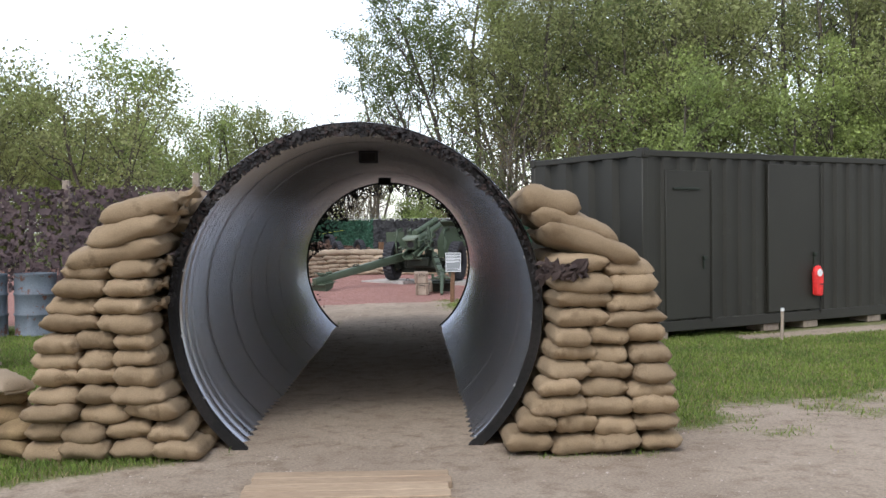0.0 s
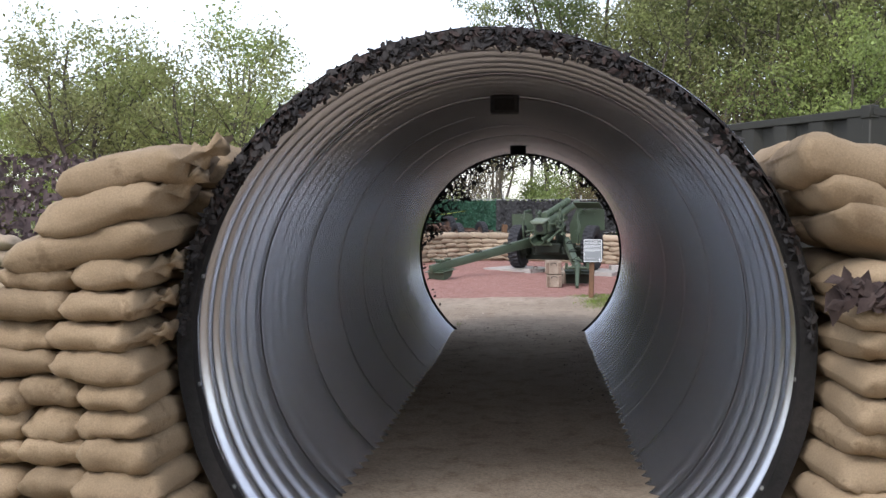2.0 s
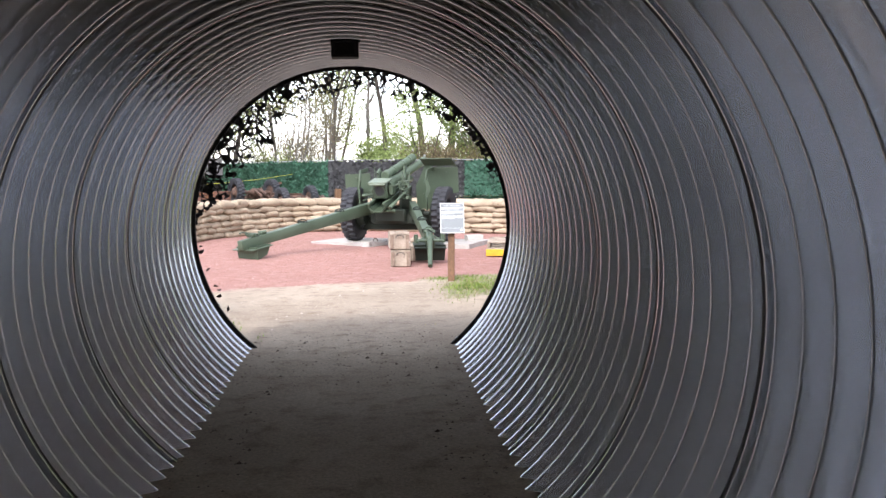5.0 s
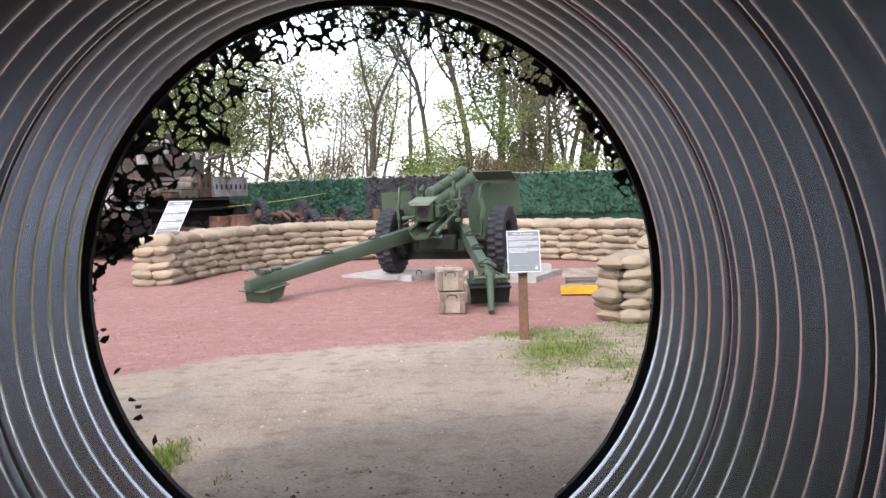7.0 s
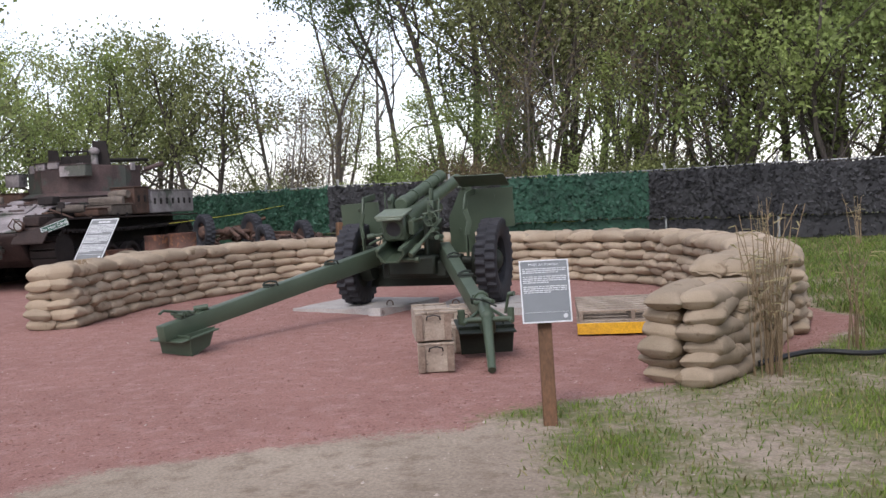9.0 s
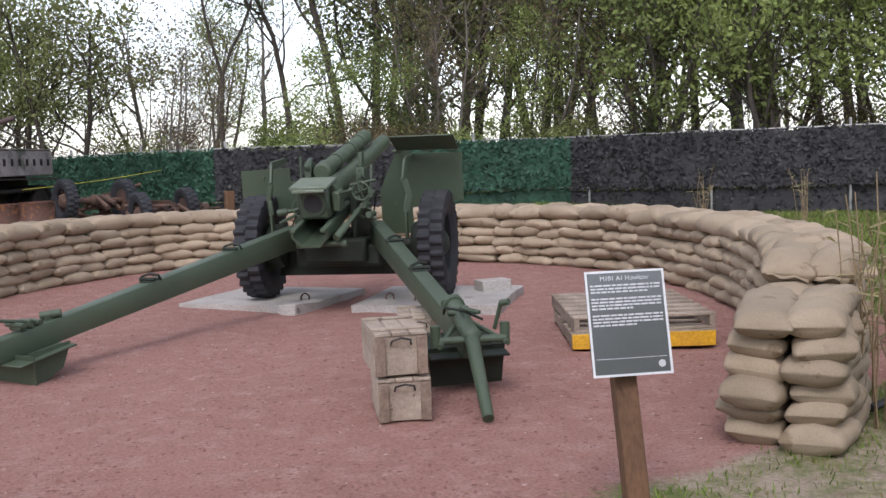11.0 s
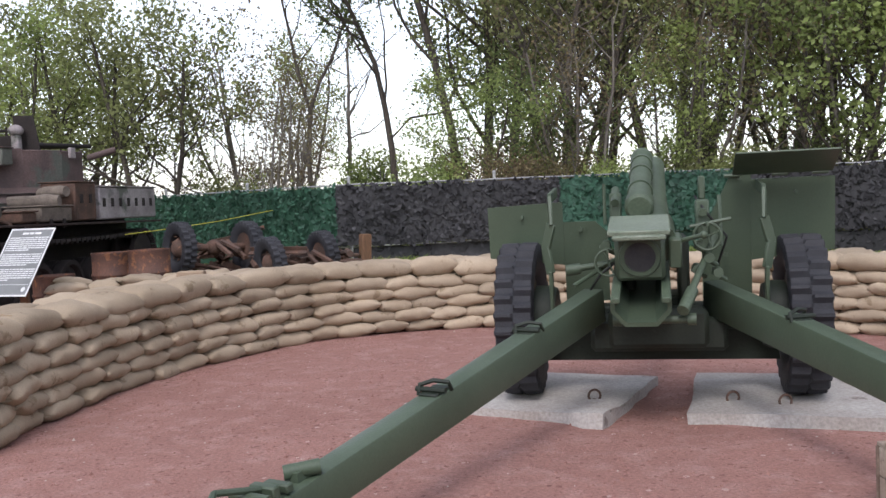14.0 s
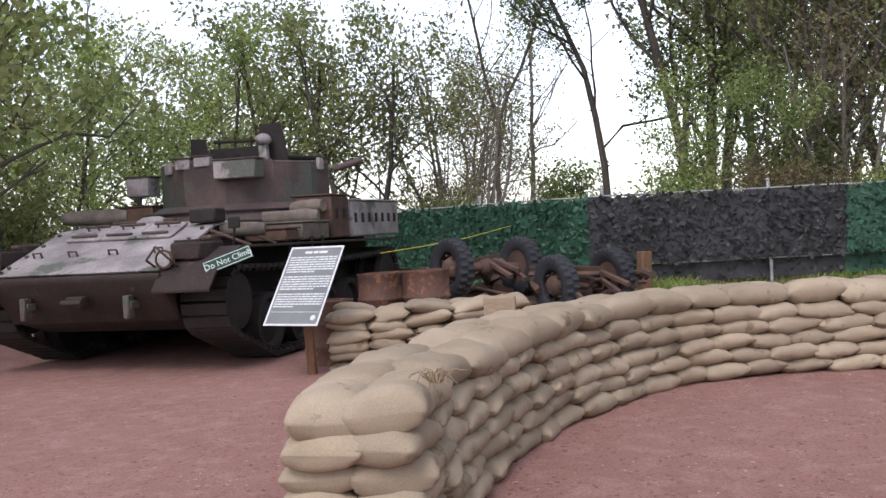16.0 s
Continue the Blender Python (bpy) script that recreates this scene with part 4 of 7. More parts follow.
def info_sign(m_foot, m_panel, post_top, w, h, title, rows, label, seed, face="sign_grey"):
    """A square post and a tilted panel: dark face, white edge, rows of fine print. The panel's face is local +z."""
    rnd = random.Random(seed)
    t = thing("information_sign", m_foot, label, "sign", "information signs")
    inv = m_foot.inverted()
    bm = bmesh.new()
    foot, topv = Vector((0, 0, -0.05)), inv @ Vector(post_top)
    d = topv - foot
    box(bm, -0.042, 0.042, -0.042, 0.042, 0, d.length, 0.005, Matrix.Translation(foot) @ d.to_track_quat("Z", "Y").to_matrix().to_4x4())
    part("post", bm, "wood_post", t)
    p = inv @ m_panel
    bm = bmesh.new()
    box(bm, -w / 2, w / 2, -h / 2, h / 2, -0.008, 0.0, 0.002)
    panel = part("panel", bm, face, t, "", p)
    bm = bmesh.new()
    e = 0.009 * h / 0.4
    for x0, x1, y0, y1 in ((-w / 2, w / 2, h / 2 - e, h / 2), (-w / 2, w / 2, -h / 2, -h / 2 + e), (-w / 2, -w / 2 + e, -h / 2 + e, h / 2 - e), (w / 2 - e, w / 2, -h / 2 + e, h / 2 - e)):
        box(bm, x0, x1, y0, y1, 0.0005, 0.003)
    part("border", bm, "sign_white", panel)
    bm = bmesh.new()
    y = h * 0.36
    for k, n in enumerate(rows):
        for _ in range(n):
            x = -w * 0.44
            end = w * (0.44 if _ < n - 1 else rnd.uniform(-0.1, 0.3))
            while x < end:
                ww = min(rnd.uniform(0.03, 0.11) * w, end - x)
                box(bm, x, x + ww, y - h * 0.008, y + h * 0.008, 0.0006, 0.0016)
                x += ww + 0.014 * w
            y -= h * 0.031
        y -= h * 0.034
    tagged(part("fine_print", bm, "sign_white", panel), kind="stuff")
    bm = bmesh.new()
    box(bm, -w * 0.44, w * 0.44, -h * 0.335, -h * 0.33, 0.0006, 0.0016)
    part("rule", bm, "sign_white", panel)
    bm = bmesh.new()
    lathe(bm, [(0.0001, 0.0006), (w * 0.045, 0.0006), (w * 0.045, 0.002), (0.0001, 0.002)], 16)
    bmesh.ops.translate(bm, verts=bm.verts, vec=(w * 0.37, -h * 0.4, 0))
    part("badge", bm, "sign_white", panel)
    if title:
        letters(title, h * 0.062, "sign_white", panel, pose(0, h * 0.425, 0.001), "title")
    else:
        bm = bmesh.new()
        for x0, x1 in ((-0.2, -0.06), (-0.04, 0.05), (0.07, 0.22)):
            box(bm, w * x0, w * x1, h * 0.41, h * 0.44, 0.0006, 0.0016)
        part("title", bm, "sign_white", panel)
    return t


def panel_pose(x, y, z, yaw, back):
    """A panel whose face looks towards -y turned by yaw, leaning back."""
    return pose(x, y, z, 90 - back, 0, yaw)


info_sign(pose(1.13, 12.47, 0), panel_pose(1.165, 12.66, 0.77, -2, 14), (1.165, 12.78, 0.74), 0.305, 0.39, "M101 A1 Howitzer", (3, 4, 4), "dark grey information panel about the howitzer on a wooden post", 1)
info_sign(pose(-4.86, 24.2, 0.05), panel_pose(-4.86, 23.95, 0.94, -29, 35), (-4.87, 24.05, 0.88), 0.64, 0.88, "", (7, 6, 6), "large tilted grey information panel on a post beside the tank", 2, "sign_glare")


# ---- crates and pallets ----
def ammo_crate(m, w=0.29, ln=0.55, h=0.235, label="weathered pine ammunition crate with a rope handle"):
    t = thing("ammunition_crate", m, label, "crate", "ammunition crates")
    e = 0.018
    part("bottom_board", box(bmesh.new(), -w / 2 + e, w / 2 - e, 0.02, ln - 0.02, 0.0, e, 0.003), "wood_crate", t)
    for k in range(2):
        z0 = 0.004 + k * (h - e) / 2
        for x0 in (-w / 2, w / 2 - e):
            part("side_board", box(bmesh.new(), x0, x0 + e, 0.02, ln - 0.02, z0, z0 + (h - e) / 2 - 0.003, 0.003), "wood_crate", t)
    for k in range(3):
        x0 = -w / 2 + k * w / 3
        part("lid_board", box(bmesh.new(), x0 + 0.002, x0 + w / 3 - 0.002, -0.004, ln + 0.004, h - e, h, 0.003), "wood_crate", t)
    for y in (0.07, ln - 0.11):
        part("lid_batten", box(bmesh.new(), -w / 2, w / 2, y, y + 0.045, h, h + 0.013, 0.003), "wood_crate", t)
    for y0, out in ((0.004, -1), (ln - 0.022, 1)):
        part("end_board", box(bmesh.new(), -w / 2 + e, w / 2 - e, y0, y0 + e, 0.004, h - e, 0.003), "wood_crate", t)
        for x0 in (-w / 2 + 0.004, w / 2 - 0.059):
            yy = y0 - 0.026 if out < 0 else y0 + e
            part("corner_cleat", box(bmesh.new(), x0, x0 + 0.055, yy, yy + 0.026, 0.006, h - e - 0.004, 0.003), "wood_stained", t)
        bm = bmesh.new()
        ye = y0 - 0.006 if out < 0 else y0 + e + 0.006
        pts = [(-0.055, ye, h * 0.72), (-0.05, ye + out * 0.025, h * 0.84), (0, ye + out * 0.035, h * 0.9), (0.05, ye + out * 0.025, h * 0.84), (0.055, ye, h * 0.72)]
        path_tube(bm, pts, 0.006, 6)
        part("rope_handle", bm, "rope", t, "black rope handle")
    return t


ammo_crate(pose(0.55, 14.35, 0.0, 0, 0, -2))
ammo_crate(pose(0.54, 14.36, 0.248, 0, 0, 1.5), label="grey-brown wooden ammunition crate stacked on another crate")
ammo_crate(pose(0.68, 15.22, 0.0, 0, 0, -4), label="low pine ammunition crate beside the gun trail")
ammo_crate(pose(0.9, 16.05, 0.0, 0, 0, -6), h=0.28, label="worn ammunition crate under the gun trail")


def pallet(m, material, label, z, painted=False):
    t = thing("pallet", m @ pose(0, 0, z), label, "pallet", "stacked pallets")
    w, ln = 1.02, 1.25
    for x in (0.0, w / 2 - 0.02, w - 0.04):
        part("stringer", box(bmesh.new(), x, x + 0.04, 0.0, ln, 0.016, 0.095, 0.004), material, t)
    for k in range(7):
        y = k * (ln - 0.1) / 6
        part("deck_board", box(bmesh.new(), -0.005, w + 0.005, y, y + 0.095, 0.095, 0.113, 0.003), material, t)
    for y in (0.0, ln / 2 - 0.05, ln - 0.1):
        part("base_board", box(bmesh.new(), 0, w, y, y + 0.1, 0.0, 0.016, 0.003), material, t)
    if painted:
        part("end_board", box(bmesh.new(), 0.0, w, -0.022, -0.002, 0.004, 0.11, 0.003), "yellow", t, "yellow-painted end board")
    return t


pal = pose(1.97, 15.85, 0.004, 0, 0, -11)
pallet(pal, "wood_grey", "grey wooden pallet with a yellow-painted end on the gravel", 0.0, True)
pallet(pal @ pose(0.02, 0.03, 0, 0, 0, 1.5), "wood_grey", "grey weathered wooden pallet stacked on a yellow one", 0.114)


# ---- howitzer ----
def tyre_mesh(r, w, lugs=28, bore=0.29, lug_h=0.028):
    """A military tyre on the x axis, in one skin: heavy bars stand out in turn on either half of the tread and run down the shoulder."""
    h, seg = w / 2, lugs * 4
    rows = [(bore, -0.62, 0), (bore + 0.03, -0.85, 0), (r * 0.78, -0.98, 0), (r * 0.86, -1.0, 0), (r * 0.9, -1.02, -1), (r - 0.02, -1.0, -1), (r - 0.004, -0.94, -1), (r, -0.5, -1), (r, -0.1, -1),
            (r - lug_h * 0.8, 0.0, 0),
            (r, 0.1, 1), (r, 0.5, 1), (r - 0.004, 0.94, 1), (r - 0.02, 1.0, 1), (r * 0.9, 1.02, 1), (r * 0.86, 1.0, 0), (r * 0.78, 0.98, 0), (bore + 0.03, 0.85, 0), (bore, 0.62, 0)]
    verts, faces = [], []
    for rad, x, side in rows:
        for k in range(seg):
            low = side and (k + (2 if side > 0 else 0)) % 4 > 1
            rr = rad - (lug_h if low else 0)
            xx = x * h * (0.95 if low and abs(x) > 0.9 else 1)
            a = (k + (0.16 if (k + (2 if side > 0 else 0)) % 4 in (0, 3) else -0.16) * (1 if side else 0)) * math.tau / seg
            verts.append((xx, rr * math.cos(a), rr * math.sin(a)))
    n = len(rows)
    for j in range(n):
        for k in range(seg):
            faces.append((j * seg + k, j * seg + (k + 1) % seg, ((j + 1) % n) * seg + (k + 1) % seg, ((j + 1) % n) * seg + k))
    bm = bmesh.new()
    made = [bm.verts.new(v) for v in verts]
    for f in faces:
        bm.faces.new([made[i] for i in f])
    bmesh.ops.recalc_face_normals(bm, faces=bm.faces[:])
    return mesh_of("tyre", bm, 35)


def rim_mesh(bore, w):
    bm = bmesh.new()
    h = w / 2
    lathe(bm, [(bore, -h * 0.6), (bore + 0.02, -h * 0.66), (bore - 0.03, -h * 0.5), (bore - 0.06, 0.01), (0.13, 0.03), (0.11, 0.07), (0.06, 0.1), (0.001, 0.1), (0.001, -0.05), (bore - 0.05, -0.03)], 32, "x", False)
    for k in range(8):
        a = k * math.tau / 8
        rod(bm, (0.02, 0.16 * math.cos(a), 0.16 * math.sin(a)), (0.055, 0.16 * math.cos(a), 0.16 * math.sin(a)), 0.013, seg=6)
    return mesh_of("rim", bm, 35)


def build_gun():
    g = thing("howitzer", pose(0.66, 18.87, 0.07, 0, 0, -20), "olive green towed field howitzer with split trails on concrete slabs", "howitzer")
    inv = g.matrix_basis.inverted()

    def loc(x, y, z):
        return inv @ Vector((x, y, z))
    O = "olive"
    tm, rm = tyre_mesh(0.515, 0.25), rim_mesh(0.29, 0.25)
    for side in (-1, 1):
        w = put("wheel", rm, "olive_dark_shaded", g, pose(side * 0.9, 0, 0.515, 12 * side, 0, 0 if side > 0 else 180))
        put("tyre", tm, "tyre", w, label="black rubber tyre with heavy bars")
        part("brake_drum", lathe(bmesh.new(), [(0.05, side * 0.66), (0.2, side * 0.66), (0.22, side * 0.7), (0.22, side * 0.8), (0.1, side * 0.82)], 24, "x"), "olive_dark_shaded", g, m=pose(0, 0, 0.515))
    # axle, lower carriage: the shade beneath the gun is put into their olive
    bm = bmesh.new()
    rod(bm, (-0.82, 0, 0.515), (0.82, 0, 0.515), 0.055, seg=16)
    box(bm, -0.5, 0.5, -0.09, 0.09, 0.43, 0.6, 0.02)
    part("axle", bm, "olive_dark_shaded", g)
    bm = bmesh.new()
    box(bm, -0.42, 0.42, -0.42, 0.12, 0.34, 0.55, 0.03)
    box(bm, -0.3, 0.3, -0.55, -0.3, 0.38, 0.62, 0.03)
    part("carriage_body", bm, "olive_dark_shaded", g)
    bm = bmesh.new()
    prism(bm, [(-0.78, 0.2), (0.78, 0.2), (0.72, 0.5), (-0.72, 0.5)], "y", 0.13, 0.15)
    part("apron_plate", bm, "olive_dark_shaded", g)
    # cradle, barrel, recoil gear: raised at 12 degrees
    tilt = pose(-0.09, -0.74, 0.985, 12)

    def tipped(bm):
        bmesh.ops.transform(bm, matrix=tilt, verts=bm.verts)
        return bm
    bm = lathe(bmesh.new(), [(0.052, 2.48), (0.082, 2.48), (0.084, 2.34), (0.08, 2.28), (0.082, 1.2), (0.095, 0.5), (0.115, 0.42), (0.125, 0.0), (0.052, 0.0)], 28, "y", True)
    bmesh.ops.translate(bm, verts=bm.verts, vec=(0.09, 0, 0.05))
    part("barrel", tipped(bm), O, g)
    bm = bmesh.new()
    box(bm, -0.145, 0.145, -0.1, 0.26, -0.15, 0.15, 0.025)
    ring = part("breech_ring", tipped(bm), O, g)
    bm = lathe(bmesh.new(), [(0.09, -0.115), (0.115, -0.115), (0.122, -0.1), (0.122, -0.095), (0.09, -0.095)], 24, "y", True)
    part("breech_bore_ring", tipped(bm), O, ring)
    # black disc over the opening paints the darkness inside the bore
    bm = lathe(bmesh.new(), [(0.001, -0.106), (0.092, -0.106), (0.092, -0.098), (0.001, -0.098)], 24, "y", False)
    part("breech_bore", tipped(bm), "seam_black", ring)
    bm = bmesh.new()
    box(bm, -0.175, 0.175, -0.22, 0.16, 0.152, 0.187, 0.008)
    box(bm, -0.15, 0.15, -0.235, -0.1, 0.13, 0.16, 0.008)
    part("breech_hood", tipped(bm), "olive_sheen", ring, "pale breech top plate, sky sheen painted into its colour")
    bm = bmesh.new()
    box(bm, 0.165, 0.24, -0.06, 0.1, -0.09, 0.09, 0.012)
    rod(bm, (0.2, -0.02, 0.06), (0.36, -0.1, 0.12), 0.013, seg=8)
    bmesh.ops.create_uvsphere(bm, u_segments=10, v_segments=6, radius=0.022, matrix=Matrix.Translation((0.36, -0.1, 0.12)))
    part("breech_lever", tipped(bm), O, ring)
    bm = lathe(bmesh.new(), [(0.001, 0.26), (0.07, 0.26), (0.088, 0.28), (0.09, 0.42), (0.072, 0.44), (0.072, 1.85), (0.084, 1.87), (0.084, 2.0), (0.066, 2.04), (0.001, 2.04)], 28, "y", False)
    bmesh.ops.translate(bm, verts=bm.verts, vec=(0, 0, 0.205))
    part("recoil_cylinder", tipped(bm), "olive_worn", g)
    bm = lathe(bmesh.new(), [(0.001, 0.3), (0.065, 0.3), (0.068, 1.75), (0.001, 1.78)], 24, "y", False)
    bmesh.ops.translate(bm, verts=bm.verts, vec=(0, 0, -0.17))
    part("recuperator", tipped(bm), O, g)
    for y in (0.75, 1.3, 1.7):
        bm = bmesh.new()
        lathe(bm, [(0.073, y - 0.025), (0.083, y - 0.025), (0.083, y + 0.025), (0.073, y + 0.025)], 24, "y", True)
        bmesh.ops.translate(bm, verts=bm.verts, vec=(0, 0, 0.205))
        box(bm, -0.03, 0.03, y - 0.025, y + 0.025, 0.08, 0.14)
        part("clamp_band", tipped(bm), O, g)
    bm = bmesh.new()
    prism(bm, [(-0.17, -0.19), (-0.17, -0.26), (-0.09, -0.35), (0.09, -0.35), (0.17, -0.26), (0.17, -0.19), (0.145, -0.19), (0.145, -0.25), (0.08, -0.325), (-0.08, -0.325), (-0.145, -0.25), (-0.145, -0.19)], "y", -0.32, 1.25)
    part("cradle", tipped(bm), O, g)
    bm = bmesh.new()
    for x in (-0.165, 0.115):
        box(bm, x, x + 0.05, -0.36, 0.6, -0.2, -0.165, 0.006)
    part("sleigh_rail", tipped(bm), "olive_worn", g)
    bm = bmesh.new()
    rod(bm, (-0.23, -0.86, 0.6), (0.19, -0.86, 0.6), 0.024, seg=12)
    for x in (-0.23, 0.19):
        rod(bm, (x - 0.025, -0.86, 0.6), (x + 0.025, -0.86, 0.6), 0.036, seg=12)
    part("equilibrator_bar", bm, "olive_worn", g)
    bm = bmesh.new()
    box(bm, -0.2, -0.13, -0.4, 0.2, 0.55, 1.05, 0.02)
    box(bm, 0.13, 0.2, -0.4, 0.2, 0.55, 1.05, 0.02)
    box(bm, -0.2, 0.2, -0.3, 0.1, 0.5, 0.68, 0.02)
    part("top_carriage", bm, "olive_dark_shaded", g)
    # sights and elevating gear
    for x, z in ((-0.28, 0.92), (0.3, 1.06)):
        h = part("handwheel", bmesh_ring(0.08, 0.008, x, -0.62, z), O, g)
        bm = bmesh.new()
        for k in range(4):
            a = k * math.pi / 2 + 0.4
            rod(bm, (x, -0.62, z), (x + 0.08 * math.cos(a), -0.62, z + 0.08 * math.sin(a)), 0.006, seg=6)
        rod(bm, (x, -0.72, z + 0.075), (x, -0.62, z + 0.075), 0.01, seg=8)
        part("spoke", bm, O, h)
        bm = bmesh.new()
        rod(bm, (x, -0.62, z), (x, -0.15, z - 0.02), 0.016, seg=8)
        part("drive_shaft", bm, O, h)
    bm = bmesh.new()
    rod(bm, (0.14, -0.95, 0.66), (0.36, -0.35, 1.05), 0.021, seg=10)
    rod(bm, (0.14, -0.95, 0.66), (0.2, -0.8, 0.76), 0.036, seg=10)
    part("traverse_rod", bm, "olive_worn", g)
    bm = bmesh.new()
    rod(bm, (-0.55, -0.5, 0.87), (-0.17, -0.45, 0.92), 0.02, seg=10)
    rod(bm, (-0.55, -0.5, 0.87), (-0.46, -0.49, 0.88), 0.034, seg=10)
    rod(bm, (-0.5, -0.6, 0.78), (-0.2, -0.3, 0.95), 0.014, seg=8)
    part("elevating_rod", bm, O, g)
    bm = bmesh.new()
    box(bm, 0.24, 0.32, -0.55, -0.4, 1.05, 1.28, 0.012)
    box(bm, 0.26, 0.3, -0.52, -0.44, 1.28, 1.42, 0.008)
    rod(bm, (0.28, -0.6, 1.2), (0.28, -0.45, 1.22), 0.024, seg=10)
    rod(bm, (0.2, -0.62, 1.12), (0.44, -0.6, 1.16), 0.011, seg=8)
    rod(bm, (0.38, -0.58, 1.0), (0.38, -0.5, 1.3), 0.012, seg=8)
    part("sight_mount", bm, O, g)
    bm = bmesh.new()
    box(bm, -0.27, -0.2, -0.5, -0.38, 1.1, 1.34, 0.01)
    rod(bm, (-0.235, -0.54, 1.28), (-0.235, -0.4, 1.36), 0.025, seg=10)
    rod(bm, (-0.3, -0.5, 1.15), (-0.3, -0.5, 1.4), 0.01, seg=8)
    part("sight_mount", bm, O, g)
    for k, (x, z) in enumerate(((0.24, 0.86), (0.31, 0.93), (0.26, 1.0), (-0.3, 1.02), (0.36, 0.84))):
        bm = bmesh.new()
        rod(bm, (x, -0.6, z), (x, -0.4, z), 0.03, seg=12)
        rod(bm, (x - 0.03, -0.55, z), (x + 0.05, -0.5, z - 0.05), 0.014, seg=8)
        part("gear_box", bm, O, g)
    bm = bmesh.new()
    path_tube(bm, [(0.24, -0.5, 1.3), (0.3, -0.58, 1.2), (0.42, -0.5, 1.05), (0.36, -0.4, 0.85)], 0.008, 6)
    part("cable", bm, "hose", g)
    bm = bmesh.new()
    path_tube(bm, [(-0.2, -0.6, 0.95), (-0.33, -0.62, 0.85), (-0.42, -0.5, 0.72), (-0.4, -0.3, 0.6)], 0.008, 6)
    part("cable", bm, "hose", g)
    # shields
    def plate(name, outline, y, lean, label=""):
        bm = bmesh.new()
        prism(bm, outline, "y", -0.004, 0.004)
        bmesh.ops.transform(bm, matrix=pose(0, y, 0.6, lean) @ pose(0, 0, -0.6), verts=bm.verts)
        return part(name, bm, O, g, label)
    plate("shield", [(-1.14, 0.92), (-0.62, 0.86), (-0.62, 1.3), (-1.14, 1.28)], 0.22, 8)
    plate("shield", [(-0.62, 0.6), (-0.32, 0.6), (-0.32, 1.08), (-0.4, 1.16), (-0.62, 1.16)], 0.225, 8)
    plate("shield", [(0.3, 0.6), (0.62, 0.6), (0.62, 1.45), (0.5, 1.45), (0.3, 1.05)], 0.225, 8)
    plate("shield", [(0.62, 0.86), (1.14, 0.92), (1.14, 1.4), (0.62, 1.4)], 0.22, 8)
    bm = bmesh.new()
    box(bm, 0.5, 1.12, -0.17, 0.17, -0.006, 0.006, 0.003, pose(0.0, -0.1, 1.49, -22))
    part("shield_flap", bm, O, g, "folded-back shield flap")
    for x in (0.5, 0.8, 1.05):
        bm = bmesh.new()
        rod(bm, (x - 0.05, 0.09, 1.42), (x + 0.05, 0.09, 1.42), 0.013, seg=8)
        part("hinge", bm, O, g)
    for side in (-1, 1):
        bm = bmesh.new()
        pts = [(0.66, -0.32, 0.6), (0.66, -0.36, 0.85), (0.69, -0.33, 1.0), (0.65, -0.36, 1.15), (0.66, -0.3, 1.32), (0.66, 0.1, 1.36)]
        for p, q in zip(pts, pts[1:]):
            p, q = Vector((side * p[0], p[1], p[2])), Vector((side * q[0], q[1], q[2]))
            d = q - p
            box(bm, -0.012, 0.012, -0.035, 0.035, -0.008, d.length + 0.008, 0.004, Matrix.Translation(p) @ d.to_track_quat("Z", "Y").to_matrix().to_4x4())
        part("shield_bracket", bm, O, g)
    for x, z in ((-0.5, 1.1), (-0.4, 0.8), (0.55, 1.4), (0.9, 1.3), (-0.9, 1.2), (0.45, 0.9)):
        part("shield_bolt", rod(bmesh.new(), (x, 0.1, z), (x, 0.14, z), 0.014, seg=8), O, g)
    # trails
    ends = {-1: loc(-1.97, 16.02, 0.22), 1: loc(1.02, 14.78, 0.3)}
    for side in (-1, 1):
        a, b = (loc(0.14, 18.55, 0.72) if side < 0 else Vector((0.34, -0.22, 0.66))), ends[side]
        d = b - a
        m = Matrix.Translation(a) @ d.to_track_quat("Y", "Z").to_matrix().to_4x4()
        ln = d.length
        bm = bmesh.new()
        sec0, sec1 = (0.066, 0.105), (0.058, 0.078)
        verts = []
        for yy, (hx, hz) in ((0, sec0), (ln, sec1)):
            verts.append([bm.verts.new((sx * hx, yy, sz * hz)) for sx, sz in ((-1, -1), (1, -1), (1, 1), (-1, 1))])
        for i in range(4):
            bm.faces.new((verts[0][i], verts[0][(i + 1) % 4], verts[1][(i + 1) % 4], verts[1][i]))
        bm.faces.new(verts[0][::-1])
        bm.faces.new(verts[1])
        bmesh.ops.recalc_face_normals(bm, faces=bm.faces[:])
        bmesh.ops.bevel(bm, geom=bm.edges[:], offset=0.012, segments=2, affect="EDGES", profile=0.5)
        tr = part("trail", bm, O, g, "", m)
        for yy in (ln * 0.27, ln * 0.56):
            bm = bmesh.new()
            box(bm, -0.05, 0.05, yy - 0.07, yy + 0.07, 0.075, 0.1, 0.006)
            path_tube(bm, [(-0.06, yy - 0.05, 0.085), (-0.06, yy - 0.03, 0.13), (0, yy, 0.145), (0.06, yy + 0.03, 0.13), (0.06, yy + 0.05, 0.085)], 0.011, 6)
            rod(bm, (-0.08, yy + 0.03, 0.11), (0.08, yy + 0.03, 0.11), 0.014, seg=8)
            part("trail_clamp", bm, "olive_dark_shaded", tr)
        bm = bmesh.new()
        rod(bm, (-0.05, ln * 0.83, 0.115), (0.05, ln * 0.86, 0.115), 0.03, seg=12)
        box(bm, -0.02, 0.02, ln * 0.83, ln * 0.86, 0.08, 0.12)
